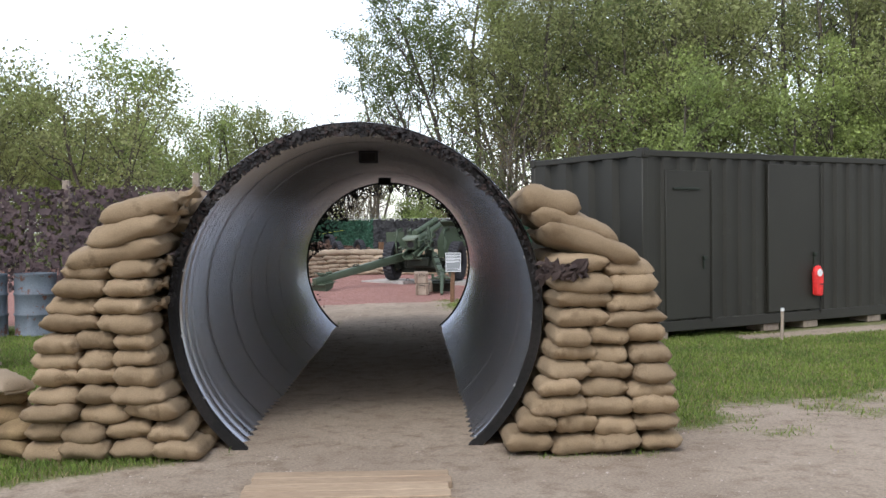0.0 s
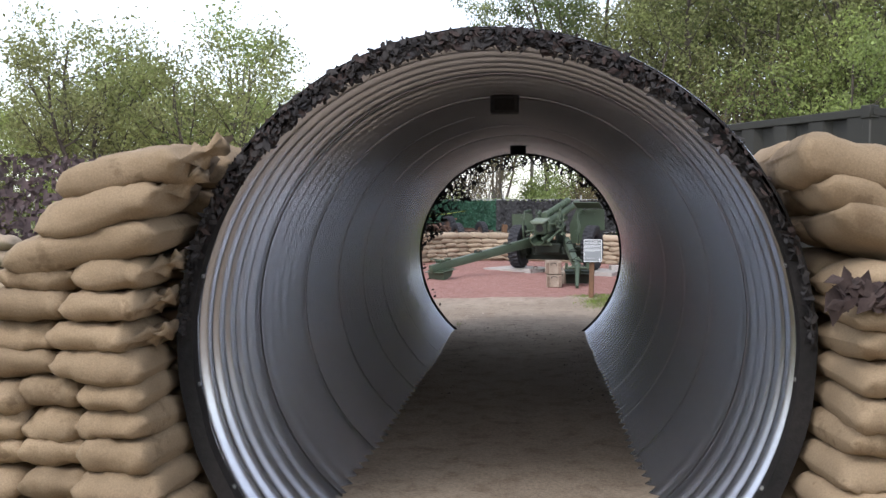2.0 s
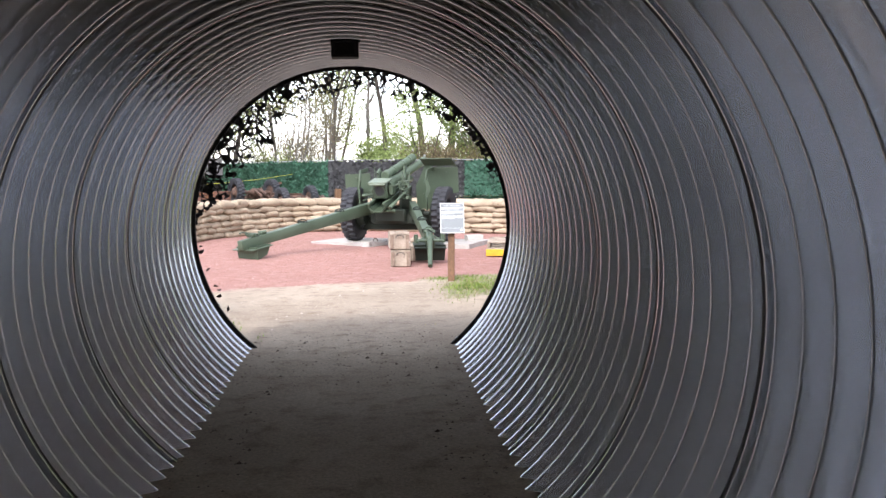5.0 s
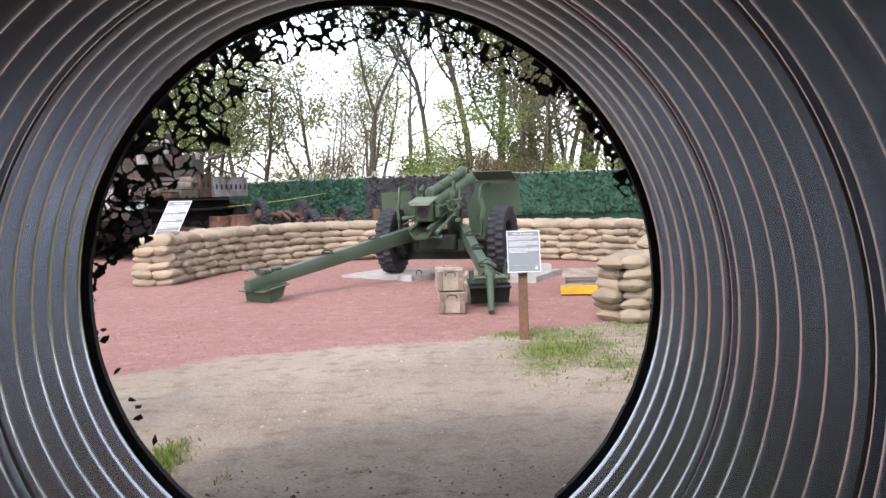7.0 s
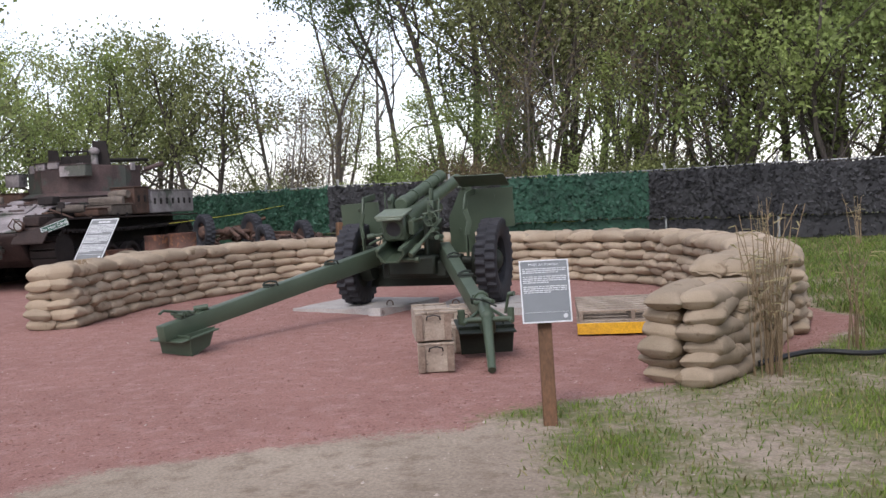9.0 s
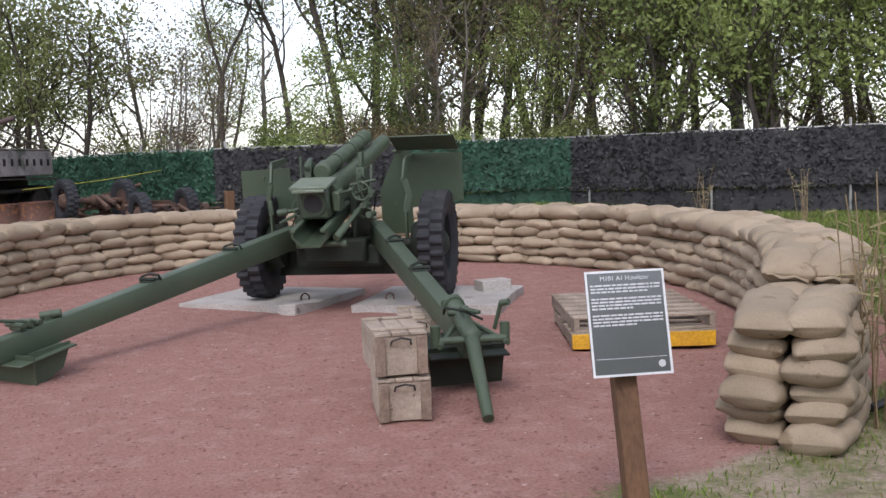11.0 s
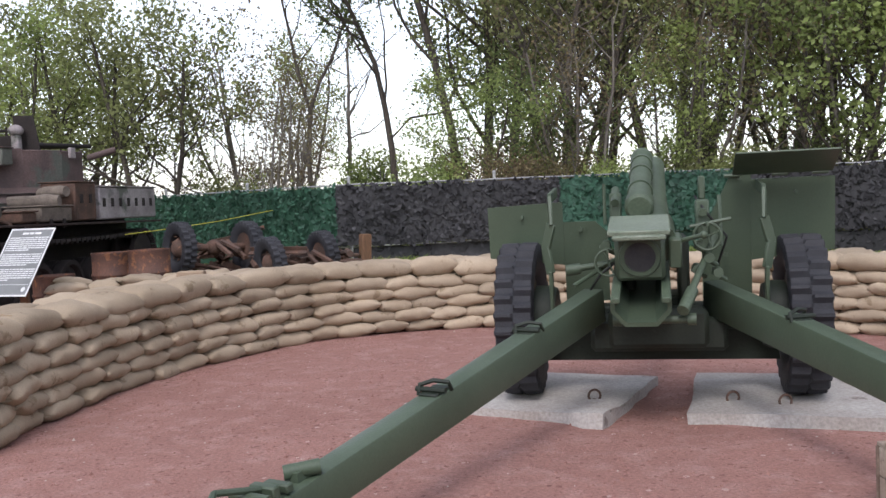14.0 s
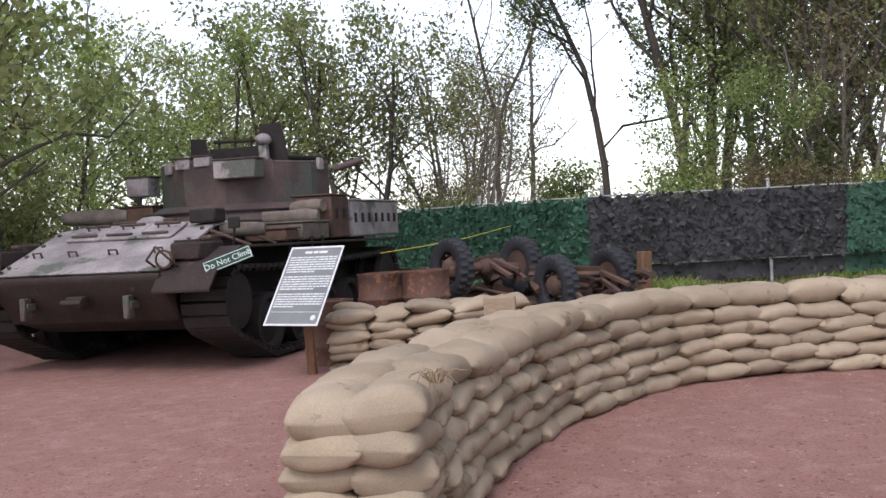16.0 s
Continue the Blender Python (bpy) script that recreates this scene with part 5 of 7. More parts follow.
        part("trail_handle", bm, O, tr)
        bm = bmesh.new()
        for k in range(3):
            box(bm, -0.06, 0.06, ln * 0.88 + k * 0.07, ln * 0.88 + k * 0.07 + 0.04, 0.09, 0.125 + 0.02 * (k % 2), 0.006)
        rod(bm, (-0.09, ln * 0.93, 0.13), (0.09, ln * 0.93, 0.13), 0.018, seg=10)
        rod(bm, (0.0, ln * 0.9, 0.12), (0.03, ln * 0.97, 0.2), 0.013, seg=8)
        rod(bm, (0.03, ln * 0.97, 0.2), (-0.04, ln * 1.0, 0.2), 0.013, seg=8)
        part("trail_lock", bm, O, tr)
        # spade
        bm = bmesh.new()
        prism(bm, [(-0.22, -0.29), (0.22, -0.29), (0.24, -0.05), (-0.24, -0.05)], "y", ln * 0.955, ln * 0.955 + 0.014)
        for x in (-0.18, 0.16):
            v = [(ln * 0.955, -0.28), (ln * 0.955, -0.06), (ln * 0.84, -0.06)] if side > 0 else [(ln * 0.95, -0.28), (ln * 0.955, -0.04), (ln * 0.85, -0.06), (ln * 0.88, -0.22)]
            prism(bm, v, "x", x, x + 0.014)
        box(bm, -0.24, 0.24, ln * 0.85, ln * 0.99, -0.092, -0.078, 0.004)
        # right spade takes the shade-darkened olive, left one the plain paint
        part("spade", bm, O if side < 0 else "olive_dark_shaded", tr)
    # drawbar on one trail
    base = ends[1]
    tip = loc(0.97, 14.2, 0.02)
    bm = bmesh.new()
    back = loc(1.01, 15.25, 0.46)
    eye = loc(1.0, 14.72, 0.37)
    rod(bm, back, eye, 0.055, seg=14)
    rod(bm, back + Vector((0, 0, 0)), back + (back - eye) * 0.12, 0.07, seg=14)
    part("drawbar_tube", bm, O, g)
    bm = bmesh.new()
    rod(bm, eye, tip, 0.045, 0.032, seg=12)
    part("drawbar", bm, O, g)
    bm = bmesh.new()
    bmesh.ops.create_uvsphere(bm, u_segments=12, v_segments=8, radius=0.06, matrix=Matrix.Translation(eye))
    rod(bm, loc(0.8, 14.72, 0.35), loc(1.2, 14.7, 0.35), 0.024, seg=10)
    for x in (0.79, 1.2):
        rod(bm, loc(x, 14.72, 0.32), loc(x, 14.72, 0.44), 0.03, seg=10)
    rod(bm, loc(1.17, 14.85, 0.38), loc(1.2, 14.8, 0.54), 0.013, seg=8)
    rod(bm, loc(1.2, 14.8, 0.54), loc(1.24, 14.76, 0.55), 0.02, seg=8)
    rod(bm, loc(0.8, 14.65, 0.33), loc(1.0, 15.1, 0.4), 0.016, seg=8)
    rod(bm, loc(1.2, 14.65, 0.33), loc(1.06, 15.1, 0.4), 0.016, seg=8)
    part("lunette_bracket", bm, O, g)
    bm = bmesh.new()
    path_tube(bm, [loc(0.92, 15.15, 0.44), loc(0.9, 15.0, 0.5), loc(0.98, 14.85, 0.5), loc(1.1, 14.85, 0.44)], 0.009, 6)
    part("lock_chain", bm, "olive_dark_shaded", g)
    return g


def bmesh_ring(r, thick, x, y, z, seg=28):
    bm = bmesh.new()
    prof_ = [(r + thick * math.cos(k * math.tau / 8), thick * math.sin(k * math.tau / 8)) for k in range(8)]
    lathe(bm, prof_, seg, "y", True)
    bmesh.ops.translate(bm, verts=bm.verts, vec=(x, y, z))
    return bm


build_gun()

# slabs and blocks under the gun
for cx, cy, turn, w, h in ((-0.1, 19.27, -33, 1.4, 1.3), (1.52, 18.58, -24, 1.4, 1.35)):
    s = thing("concrete_slab", pose(cx, cy, 0.022, 0, 0, turn), "rough pale concrete slab under a gun wheel", "slab", "slabs under the wheels")
    bm = bmesh.new()
    box(bm, -w / 2, w / 2, -h / 2, h / 2, -0.06, 0.045)
    bmesh.ops.subdivide_edges(bm, edges=bm.edges[:], cuts=9, use_grid_fill=True)
    for v in bm.verts:
        v.co += Vector((noise.noise(v.co * 4 + Vector((cx, 0, 0))), noise.noise(v.co * 4 + Vector((0, cx, 5))), 0.25 * noise.noise(v.co * 3))) * 0.03
        if v.co.x > w * 0.4 and v.co.y < -h * 0.3 and cx < 0:
            v.co.y -= 0.07
            v.co.z += 0.03
    part("slab", bm, "concrete", s)
for x, y, z, turn, dims in ((2.08, 18.75, 0.05, 14, (0.32, 0.2, 0.12)),):
    b = thing("concrete_block", pose(x, y, z, 0, 0, turn), "grey concrete block standing on the slab", "block", "concrete blocks")
    part("block", box(bmesh.new(), -dims[0] / 2, dims[0] / 2, -dims[1] / 2, dims[1] / 2, 0, dims[2], 0.008), "concrete", b)
for x, y in ((0.2, 18.85), (1.0, 18.5), (1.25, 18.3)):
    b = thing("tie_down_ring", pose(x, y, 0.055), "rusty iron ring bolted to the slab", "ring", "tie-down rings")
    bm = bmesh_ring(0.04, 0.008, 0, 0, 0.03, 16)
    rod(bm, (0, 0, -0.02), (0, 0, 0.01), 0.012, seg=8)
    part("ring", bm, "rust", b)


# ---- tank ----
def build_tank():
    t = thing("tank", pose(-6.52, 27.35, 0.05, 0, 0, 164.3), "derelict tracked anti-aircraft tank in faded camouflage paint with rust", "tank")
    C, G, D = "tank_camo", "tank_grey", "tank_dark_shaded"
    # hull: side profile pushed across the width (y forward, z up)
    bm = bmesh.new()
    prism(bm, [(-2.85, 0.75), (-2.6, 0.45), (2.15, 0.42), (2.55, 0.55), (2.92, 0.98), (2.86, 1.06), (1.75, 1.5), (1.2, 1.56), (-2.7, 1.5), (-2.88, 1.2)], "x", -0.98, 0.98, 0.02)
    # hull sides carry the shade below the fenders in their colour
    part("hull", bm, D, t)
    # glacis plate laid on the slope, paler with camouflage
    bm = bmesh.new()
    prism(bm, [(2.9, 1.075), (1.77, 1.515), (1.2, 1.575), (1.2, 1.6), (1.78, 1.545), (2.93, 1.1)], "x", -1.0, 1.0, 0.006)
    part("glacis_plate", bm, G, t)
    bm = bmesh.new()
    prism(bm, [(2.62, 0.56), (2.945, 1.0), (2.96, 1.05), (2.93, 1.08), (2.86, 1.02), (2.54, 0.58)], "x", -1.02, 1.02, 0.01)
    # the nose plate's shade is part of this dark brown
    part("nose_plate", bm, "tank_grime_shade", t)
    for x in (-0.62, 0.62):
        bm = bmesh.new()
        box(bm, x - 0.05, x + 0.05, 2.78, 2.93, 0.72, 0.8, 0.012)
        box(bm, x - 0.035, x + 0.035, 2.84, 2.96, 0.62, 0.86, 0.014)
        part("tow_lug", bm, C, t)
    bm = bmesh.new()
    box(bm, -0.1, 0.1, 2.82, 2.95, 0.74, 0.86, 0.015)
    rod(bm, (-0.12, 2.97, 0.8), (0.12, 2.97, 0.8), 0.03, seg=10)
    part("tow_pintle", bm, "tank_grime_shade", t)
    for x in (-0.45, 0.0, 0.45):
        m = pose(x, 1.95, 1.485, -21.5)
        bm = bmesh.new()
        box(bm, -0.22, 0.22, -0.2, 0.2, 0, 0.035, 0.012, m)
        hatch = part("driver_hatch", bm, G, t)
        bm = bmesh.new()
        for y in (-0.14, 0.14):
            rod(bm, m @ Vector((-0.16, y, 0.05)), m @ Vector((0.16, y, 0.05)), 0.016, seg=8)
        path_tube(bm, [m @ Vector(p) for p in ((-0.07, -0.05, 0.03), (-0.06, -0.05, 0.085), (0.06, -0.05, 0.085), (0.07, -0.05, 0.03))], 0.012, 6)
        part("hatch_handle", bm, C, hatch)
    for x in (-0.75, -0.2, 0.3, 0.75):
        m = pose(x, 2.5, 1.262, -21.5)
        bm = bmesh.new()
        path_tube(bm, [m @ Vector(p) for p in ((-0.05, 0, 0), (-0.05, 0, 0.06), (0.05, 0, 0.06), (0.05, 0, 0))], 0.013, 6)
        part("lifting_eye", bm, C, t)
    # fenders, headlight groups, louvred guards
    for s in (-1, 1):
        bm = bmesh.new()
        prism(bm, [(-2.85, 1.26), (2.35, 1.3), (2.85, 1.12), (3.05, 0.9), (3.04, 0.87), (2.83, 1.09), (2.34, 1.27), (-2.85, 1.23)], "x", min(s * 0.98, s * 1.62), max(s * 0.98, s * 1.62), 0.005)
        part("fender", bm, "tank_grime_shade", t)
        bm = bmesh.new()
        box(bm, s * 1.2 - 0.17, s * 1.2 + 0.17, 2.25, 2.75, 1.18, 1.36, 0.02, pose(0, 0, 0, 0))
        guard = part("headlight_guard", bm, "tank_grime_shade", t)
        for k in range(7):
            part("louvre", box(bmesh.new(), s * 1.2 - 0.15, s * 1.2 + 0.15, 2.28 + k * 0.065, 2.31 + k * 0.065, 1.355, 1.385, 0.004, pose(0, 0, 0)), D, guard)
        bm = bmesh.new()
        lathe(bm, [(0.001, 2.74), (0.07, 2.74), (0.095, 2.8), (0.1, 2.84), (0.085, 2.85), (0.08, 2.83), (0.001, 2.82)], 20, "y", False)
        bmesh.ops.translate(bm, verts=bm.verts, vec=(s * 1.05, 0.06, 1.2))
        light = part("headlight", bm, "rust", t)
        bm = bmesh.new()
        lathe(bm, [(0.001, 0.0), (0.078, 0.0), (0.07, 0.008), (0.001, 0.012)], 20, "y", False)
        bmesh.ops.translate(bm, verts=bm.verts, vec=(s * 1.05, 2.895, 1.2))
        part("lens", bm, "steel", light)
        bm = bmesh.new()
        path_tube(bm, [(s * 0.92, 2.8, 1.1), (s * 0.92, 3.0, 1.2), (s * 1.05, 3.03, 1.33), (s * 1.18, 3.0, 1.2), (s * 1.18, 2.8, 1.1)], 0.013, 6)
        part("light_guard_bar", bm, "rust", t)
        # stowage along the fender
        for y0, y1, z1, material in ((-2.75, -0.85, 1.8, G), (-0.75, -0.15, 1.86, "rust"), (-0.05, 0.75, 1.52, "canvas"), (0.85, 1.2, 1.45, "rust")):
            bm = bmesh.new()
            box(bm, min(s * 1.04, s * 1.58), max(s * 1.04, s * 1.58), y0, y1, 1.31, z1, 0.02)
            bin_ = part("stowage_bin", bm, material, t)
            part("bin_lid", box(bmesh.new(), min(s * 1.02, s * 1.6), max(s * 1.02, s * 1.6), y0 - 0.02, y1 + 0.02, z1, z1 + 0.02, 0.006), material, bin_)
            # on the long bin seven dark blocks stand in for small open slots
            for k in range(7 if y1 - y0 > 1.5 else 2):
                yy = y0 + (y1 - y0) * (k + 0.6) / (7.2 if y1 - y0 > 1.5 else 2.4)
                part("latch", box(bmesh.new(), s * 1.585 - 0.012, s * 1.585 + 0.012, yy, yy + 0.07, z1 - 0.3, z1 - 0.17, 0.004), D, bin_)
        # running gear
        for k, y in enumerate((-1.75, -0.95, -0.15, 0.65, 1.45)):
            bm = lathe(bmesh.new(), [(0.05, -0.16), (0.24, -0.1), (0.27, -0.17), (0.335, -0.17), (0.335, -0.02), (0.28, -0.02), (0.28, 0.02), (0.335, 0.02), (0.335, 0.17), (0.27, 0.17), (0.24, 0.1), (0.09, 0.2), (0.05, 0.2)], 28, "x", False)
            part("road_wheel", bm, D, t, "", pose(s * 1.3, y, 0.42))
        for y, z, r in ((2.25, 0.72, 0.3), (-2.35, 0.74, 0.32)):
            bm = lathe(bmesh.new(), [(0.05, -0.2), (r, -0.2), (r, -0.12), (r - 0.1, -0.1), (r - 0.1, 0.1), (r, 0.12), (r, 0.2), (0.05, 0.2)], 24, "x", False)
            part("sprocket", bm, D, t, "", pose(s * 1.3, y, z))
        line = []
        for k in range(13):
            a = radians(-75 + 165 * k / 12)
            line.append((2.25 + 0.36 * math.cos(a), 0.72 + 0.36 * math.sin(a)))
        line += [(y, 1.07 - 0.03 * math.sin(math.pi * (y + 2.3) / 4.5)) for y in (1.6, 0.9, 0.2, -0.5, -1.2, -1.9)]
        for k in range(13):
            a = radians(90 + 165 * k / 12)
            line.append((-2.35 + 0.38 * math.cos(a), 0.74 + 0.37 * math.sin(a)))
        line += [(-1.8, 0.06), (-0.9, 0.06), (0, 0.06), (0.9, 0.06), (1.55, 0.06)]
        line.append(line[0])
        total, at = along(line)
        bm = bmesh.new()
        box(bm, -0.26, 0.26, -0.058, 0.058, -0.025, 0.02)
        box(bm, -0.24, -0.03, -0.03, 0.03, -0.055, -0.024)
        box(bm, 0.03, 0.24, -0.03, 0.03, -0.055, -0.024)
        link = mesh_of("track_link", bm)
        link.materials.append(M["tank_dark_shaded"])
        n = int(total / 0.14)
        track = new("track")
        track.parent = t
        for k in range(n):
            y, z, h = at(k * total / n)
            ob = new("track_link", link)
            ob.parent = track
            ob.matrix_basis = pose(s * 1.3, y, z, h, 0, 0) @ pose(0, 0, 0, 180)
    back = Matrix.Translation((0.1, -0.95, 0))

    def tpart(name, bm, material, parent, label="", m=None):
        m = m or Matrix()
        return part(name, bm, material, parent, label, back @ m if parent is t else m)
    # turret: open-topped drum of plates on a flared ring
    bm = bmesh.new()
    lathe(bm, [(0.9, 1.52), (1.4, 1.55), (1.43, 1.6), (1.4, 1.72), (1.22, 1.82), (0.9, 1.84)], 44, "z", True)
    bmesh.ops.translate(bm, verts=bm.verts, vec=(0, -0.15, 0))
    tpart("turret_ring", bm, C, t)
    bm = bmesh.new()
    lathe(bm, [(1.39, 1.715), (1.44, 1.715), (1.44, 1.735), (1.39, 1.735)], 44, "z", True)
    bmesh.ops.translate(bm, verts=bm.verts, vec=(0, -0.15, 0))
    tpart("ring_lip", bm, D, t)
    count = 12
    for k in range(count):
        a0, a1 = math.tau * (k + 0.5) / count, math.tau * (k + 1.5) / count
        a = Vector((1.16 * math.cos(a0), 1.16 * math.sin(a0) - 0.15, 0))
        b = Vector((1.16 * math.cos(a1), 1.16 * math.sin(a1) - 0.15, 0))
        d = b - a
        m = Matrix.Translation(a) @ Matrix.Rotation(math.atan2(d.y, d.x), 4, "Z")
        bm = bmesh.new()
        box(bm, -0.005, d.length + 0.005, -0.02, 0.02, 1.8, 2.34 + (0.05 if k % 3 == 0 else 0), 0.006)
        tpart("turret_plate", bm, C, t, "", m)
        bm = bmesh.new()
        rod(bm, (0, 0, 2.35), (d.length, 0, 2.35), 0.022, seg=8)
        tpart("turret_lip", bm, C, t, "", m)
        if k % 2:
            bm = bmesh.new()
            box(bm, d.length * 0.3, d.length * 0.55, -0.07, -0.02, 2.26, 2.42, 0.01)
            tpart("lip_bracket", bm, G, t, "", m)
    tpart("turret_floor", box(bmesh.new(), -1.0, 1.0, -1.2, 0.85, 1.66, 1.7), D, t)
    for x0, x1, y0, y1, z0, z1 in ((-0.8, -0.2, 0.86, 1.12, 2.14, 2.38), (0.98, 1.32, 0.5, 0.8, 2.0, 2.26), (0.2, 0.42, 0.9, 1.02, 2.3, 2.44), (-0.1, 0.14, 0.92, 1.02, 2.32, 2.46)):
        bm = bmesh.new()
        box(bm, x0, x1, y0, y1, z0, z1, 0.015)
        b = tpart("turret_box", bm, G, t)
        tpart("box_lid", box(bmesh.new(), x0 - 0.015, x1 + 0.015, y0 - 0.015, y1 + 0.015, z1, z1 + 0.018, 0.004), C, b)
    for x0, x1, y, z1, lean in ((-0.86, -0.42, 0.2, 2.92, -8), (0.28, 0.62, 0.25, 2.78, 4)):
        bm = bmesh.new()
        prism(bm, [(x0, 2.35), (x1, 2.35), (x1 - 0.02, z1), (x0 + 0.1, z1 - 0.02)], "y", y, y + 0.03, 0.006)
        tpart("gun_shield", bm, D, t)
    bm = bmesh.new()
    box(bm, -0.45, 0.32, 0.1, 0.28, 2.3, 2.62, 0.02)
    tpart("gun_mount", bm, D, t)
    bm = bmesh.new()
    bmesh.ops.create_uvsphere(bm, u_segments=14, v_segments=8, radius=0.11, matrix=pose(-0.56, 0.36, 2.68) @ Matrix.Diagonal((1, 1.1, 0.8, 1)))
    box(bm, -0.62, -0.5, 0.3, 0.42, 2.3, 2.62, 0.02)
    tpart("sight_head", bm, G, t)
    for x in (-0.12, 0.1):
        bm = bmesh.new()
        rod(bm, (x, 0.3, 2.5), (x, -2.6, 2.62), 0.05, 0.035, seg=14)
        tpart("gun_tube", bm, D, t)
    bm = bmesh.new()
    rod(bm, (-1.15, -0.6, 2.28), (-1.55, -0.75, 2.4), 0.05, seg=10)
    tpart("spare_tube", bm, C, t)
    # canvas rolls and loose gear on the deck
    for x, y, z, ln, r, turn in ((-1.25, 0.35, 1.55, 0.7, 0.09, 8), (-1.3, -0.05, 1.68, 0.5, 0.085, -14), (0.95, 1.2, 1.66, 0.75, 0.09, 25), (1.2, 0.7, 1.62, 0.6, 0.1, 70), (-1.22, 1.55, 1.42, 0.5, 0.08, 20)):
        bm = bmesh.new()
        lathe(bm, [(0.001, -ln / 2), (r * 0.85, -ln / 2), (r, -ln * 0.3), (r * 0.93, 0), (r * 1.02, ln * 0.3), (r * 0.8, ln / 2), (0.001, ln / 2)], 14, "x", False)
        for v in bm.verts:
            v.co += Vector((0, 1, 1)) * 0.02 * noise.noise(v.co * 9 + Vector((x, y, 0)))
        part("canvas_roll", bm, "canvas", t, "", pose(x, y, z + 0.05, 0, 0, turn))
    bm = bmesh.new()
    box(bm, -1.05, -0.72, 1.6, 1.85, 1.56, 1.72, 0.02)
    part("periscope_box", bm, D, t)
    gear = random.Random(8)
    for k in range(7):
        bm = bmesh.new()
        box(bm, -0.24, 0.24, -0.07, 0.07, 0.0, 0.07, 0.012)
        box(bm, -0.2, -0.04, -0.05, 0.05, 0.07, 0.1, 0.01)
        box(bm, 0.04, 0.2, -0.05, 0.05, 0.07, 0.1, 0.01)
        part("spare_track_link", bm, D, t, "", pose(1.3, 0.95 + k * 0.17, 1.31 + gear.uniform(0, 0.03), gear.uniform(-8, 8), 0, gear.uniform(-12, 12)))
    for x, y, ln, turn in ((-1.15, 1.95, 0.8, 12), (1.12, 2.0, 0.6, -8), (0.2, 1.35, 0.9, 80)):
        bm = bmesh.new()
        rod(bm, (0, -ln / 2, 0), (0, ln / 2, 0.01), 0.02, 0.016, seg=8)
        box(bm, -0.06, 0.06, ln / 2 - 0.1, ln / 2 + 0.06, -0.015, 0.02, 0.006)
        part("tool", bm, "rust", t, "", pose(x, y, 1.4 if abs(x) > 1 else 1.62, 0, 0, turn))
    # small fittings: bolts along the glacis, turret hooks, a ventilator, a driver's mirror, fender struts
    for x in (-0.92, 0.92):
        for k in range(6):
            y = 1.35 + k * 0.28
            z = 1.585 if y < 1.78 else 1.545 - (y - 1.78) * 0.387
            bm = bmesh.new()
            rod(bm, (x, y, z - 0.01), (x, y + 0.008, z + 0.022), 0.022, seg=8)
            part("bolt", bm, C, t)
    bm = lathe(bmesh.new(), [(0.001, 0.1), (0.1, 0.1), (0.17, 0.06), (0.18, 0.0), (0.001, 0.0)], 20, "z", False)
    part("ventilator", bm, G, t, "", pose(0.0, 1.45, 1.57, -6))
    for k in range(9):
        a = radians(200 + 17 * k)
        bm = bmesh.new()
        path_tube(bm, [(-0.05, -0.02, 0), (-0.05, -0.07, 0.02), (0.05, -0.07, 0.02), (0.05, -0.02, 0)], 0.011, 6)
        tpart("turret_hook", bm, D, t, "", pose(-1.14 * math.cos(a), -1.14 * math.sin(a) - 0.15, 2.0 + 0.12 * (k % 2), 0, 0, math.degrees(a) - 90 + 180))
    for s in (-1, 1):
        for y in (1.9, 1.3, 0.7):
            bm = bmesh.new()
            rod(bm, (s * 1.0, y, 1.48), (s * 1.5, y, 1.29), 0.018, seg=8)
            part("fender_strut", bm, "rust", t)
        bm = bmesh.new()
        rod(bm, (s * 1.45, 2.2, 1.28), (s * 1.5, 2.25, 1.5), 0.014, seg=8)
        box(bm, s * 1.5 - 0.07, s * 1.5 + 0.07, 2.24, 2.27, 1.48, 1.6, 0.01)
        part("mirror", bm, D, t)
    for x0, x1, z in ((-0.42, 0.3, 2.7), (-0.42, 0.3, 2.52)):
        bm = bmesh.new()
        rod(bm, (x0, 0.16, z), (x1, 0.16, z + 0.02), 0.022, seg=8)
        tpart("mount_rail", bm, D, t)
    for x in (-0.3, -0.05, 0.2):
        bm = bmesh.new()
        rod(bm, (x, 0.2, 2.34), (x + 0.03, 0.14, 2.76), 0.018, seg=8)
        tpart("mount_strut", bm, "tank_grime_shade", t)
    # warning plate on the fender
    m = t.matrix_basis.inverted() @ panel_pose(-5.63, 24.17, 1.218, 6, 4) @ pose(0, 0, 0, 0, 0, 19) @ Matrix.Scale(0.84, 4)
    bm = bmesh.new()
    box(bm, -0.29, 0.29, -0.075, 0.075, -0.006, 0.0, 0.002)
    plate = part("warning_plate", bm, "sign_green", t, "green plate lettered Do Not Climb", m)
    bm = bmesh.new()
    for x0, x1, y0, y1 in ((-0.28, 0.28, 0.058, 0.066), (-0.28, 0.28, -0.066, -0.058), (-0.28, -0.272, -0.058, 0.058), (0.272, 0.28, -0.058, 0.058)):
        box(bm, x0, x1, y0, y1, 0.0004, 0.002)
    part("plate_edge", bm, "sign_white", plate)
    letters("Do Not Climb", 0.098, "sign_white", plate, pose(0, 0, 0.001))
    bm = bmesh.new()
    rod(bm, (-1.5, 2.2, 1.1), m.translation, 0.02, seg=6)
    part("plate_clip", bm, D, t)
    return t


build_tank()


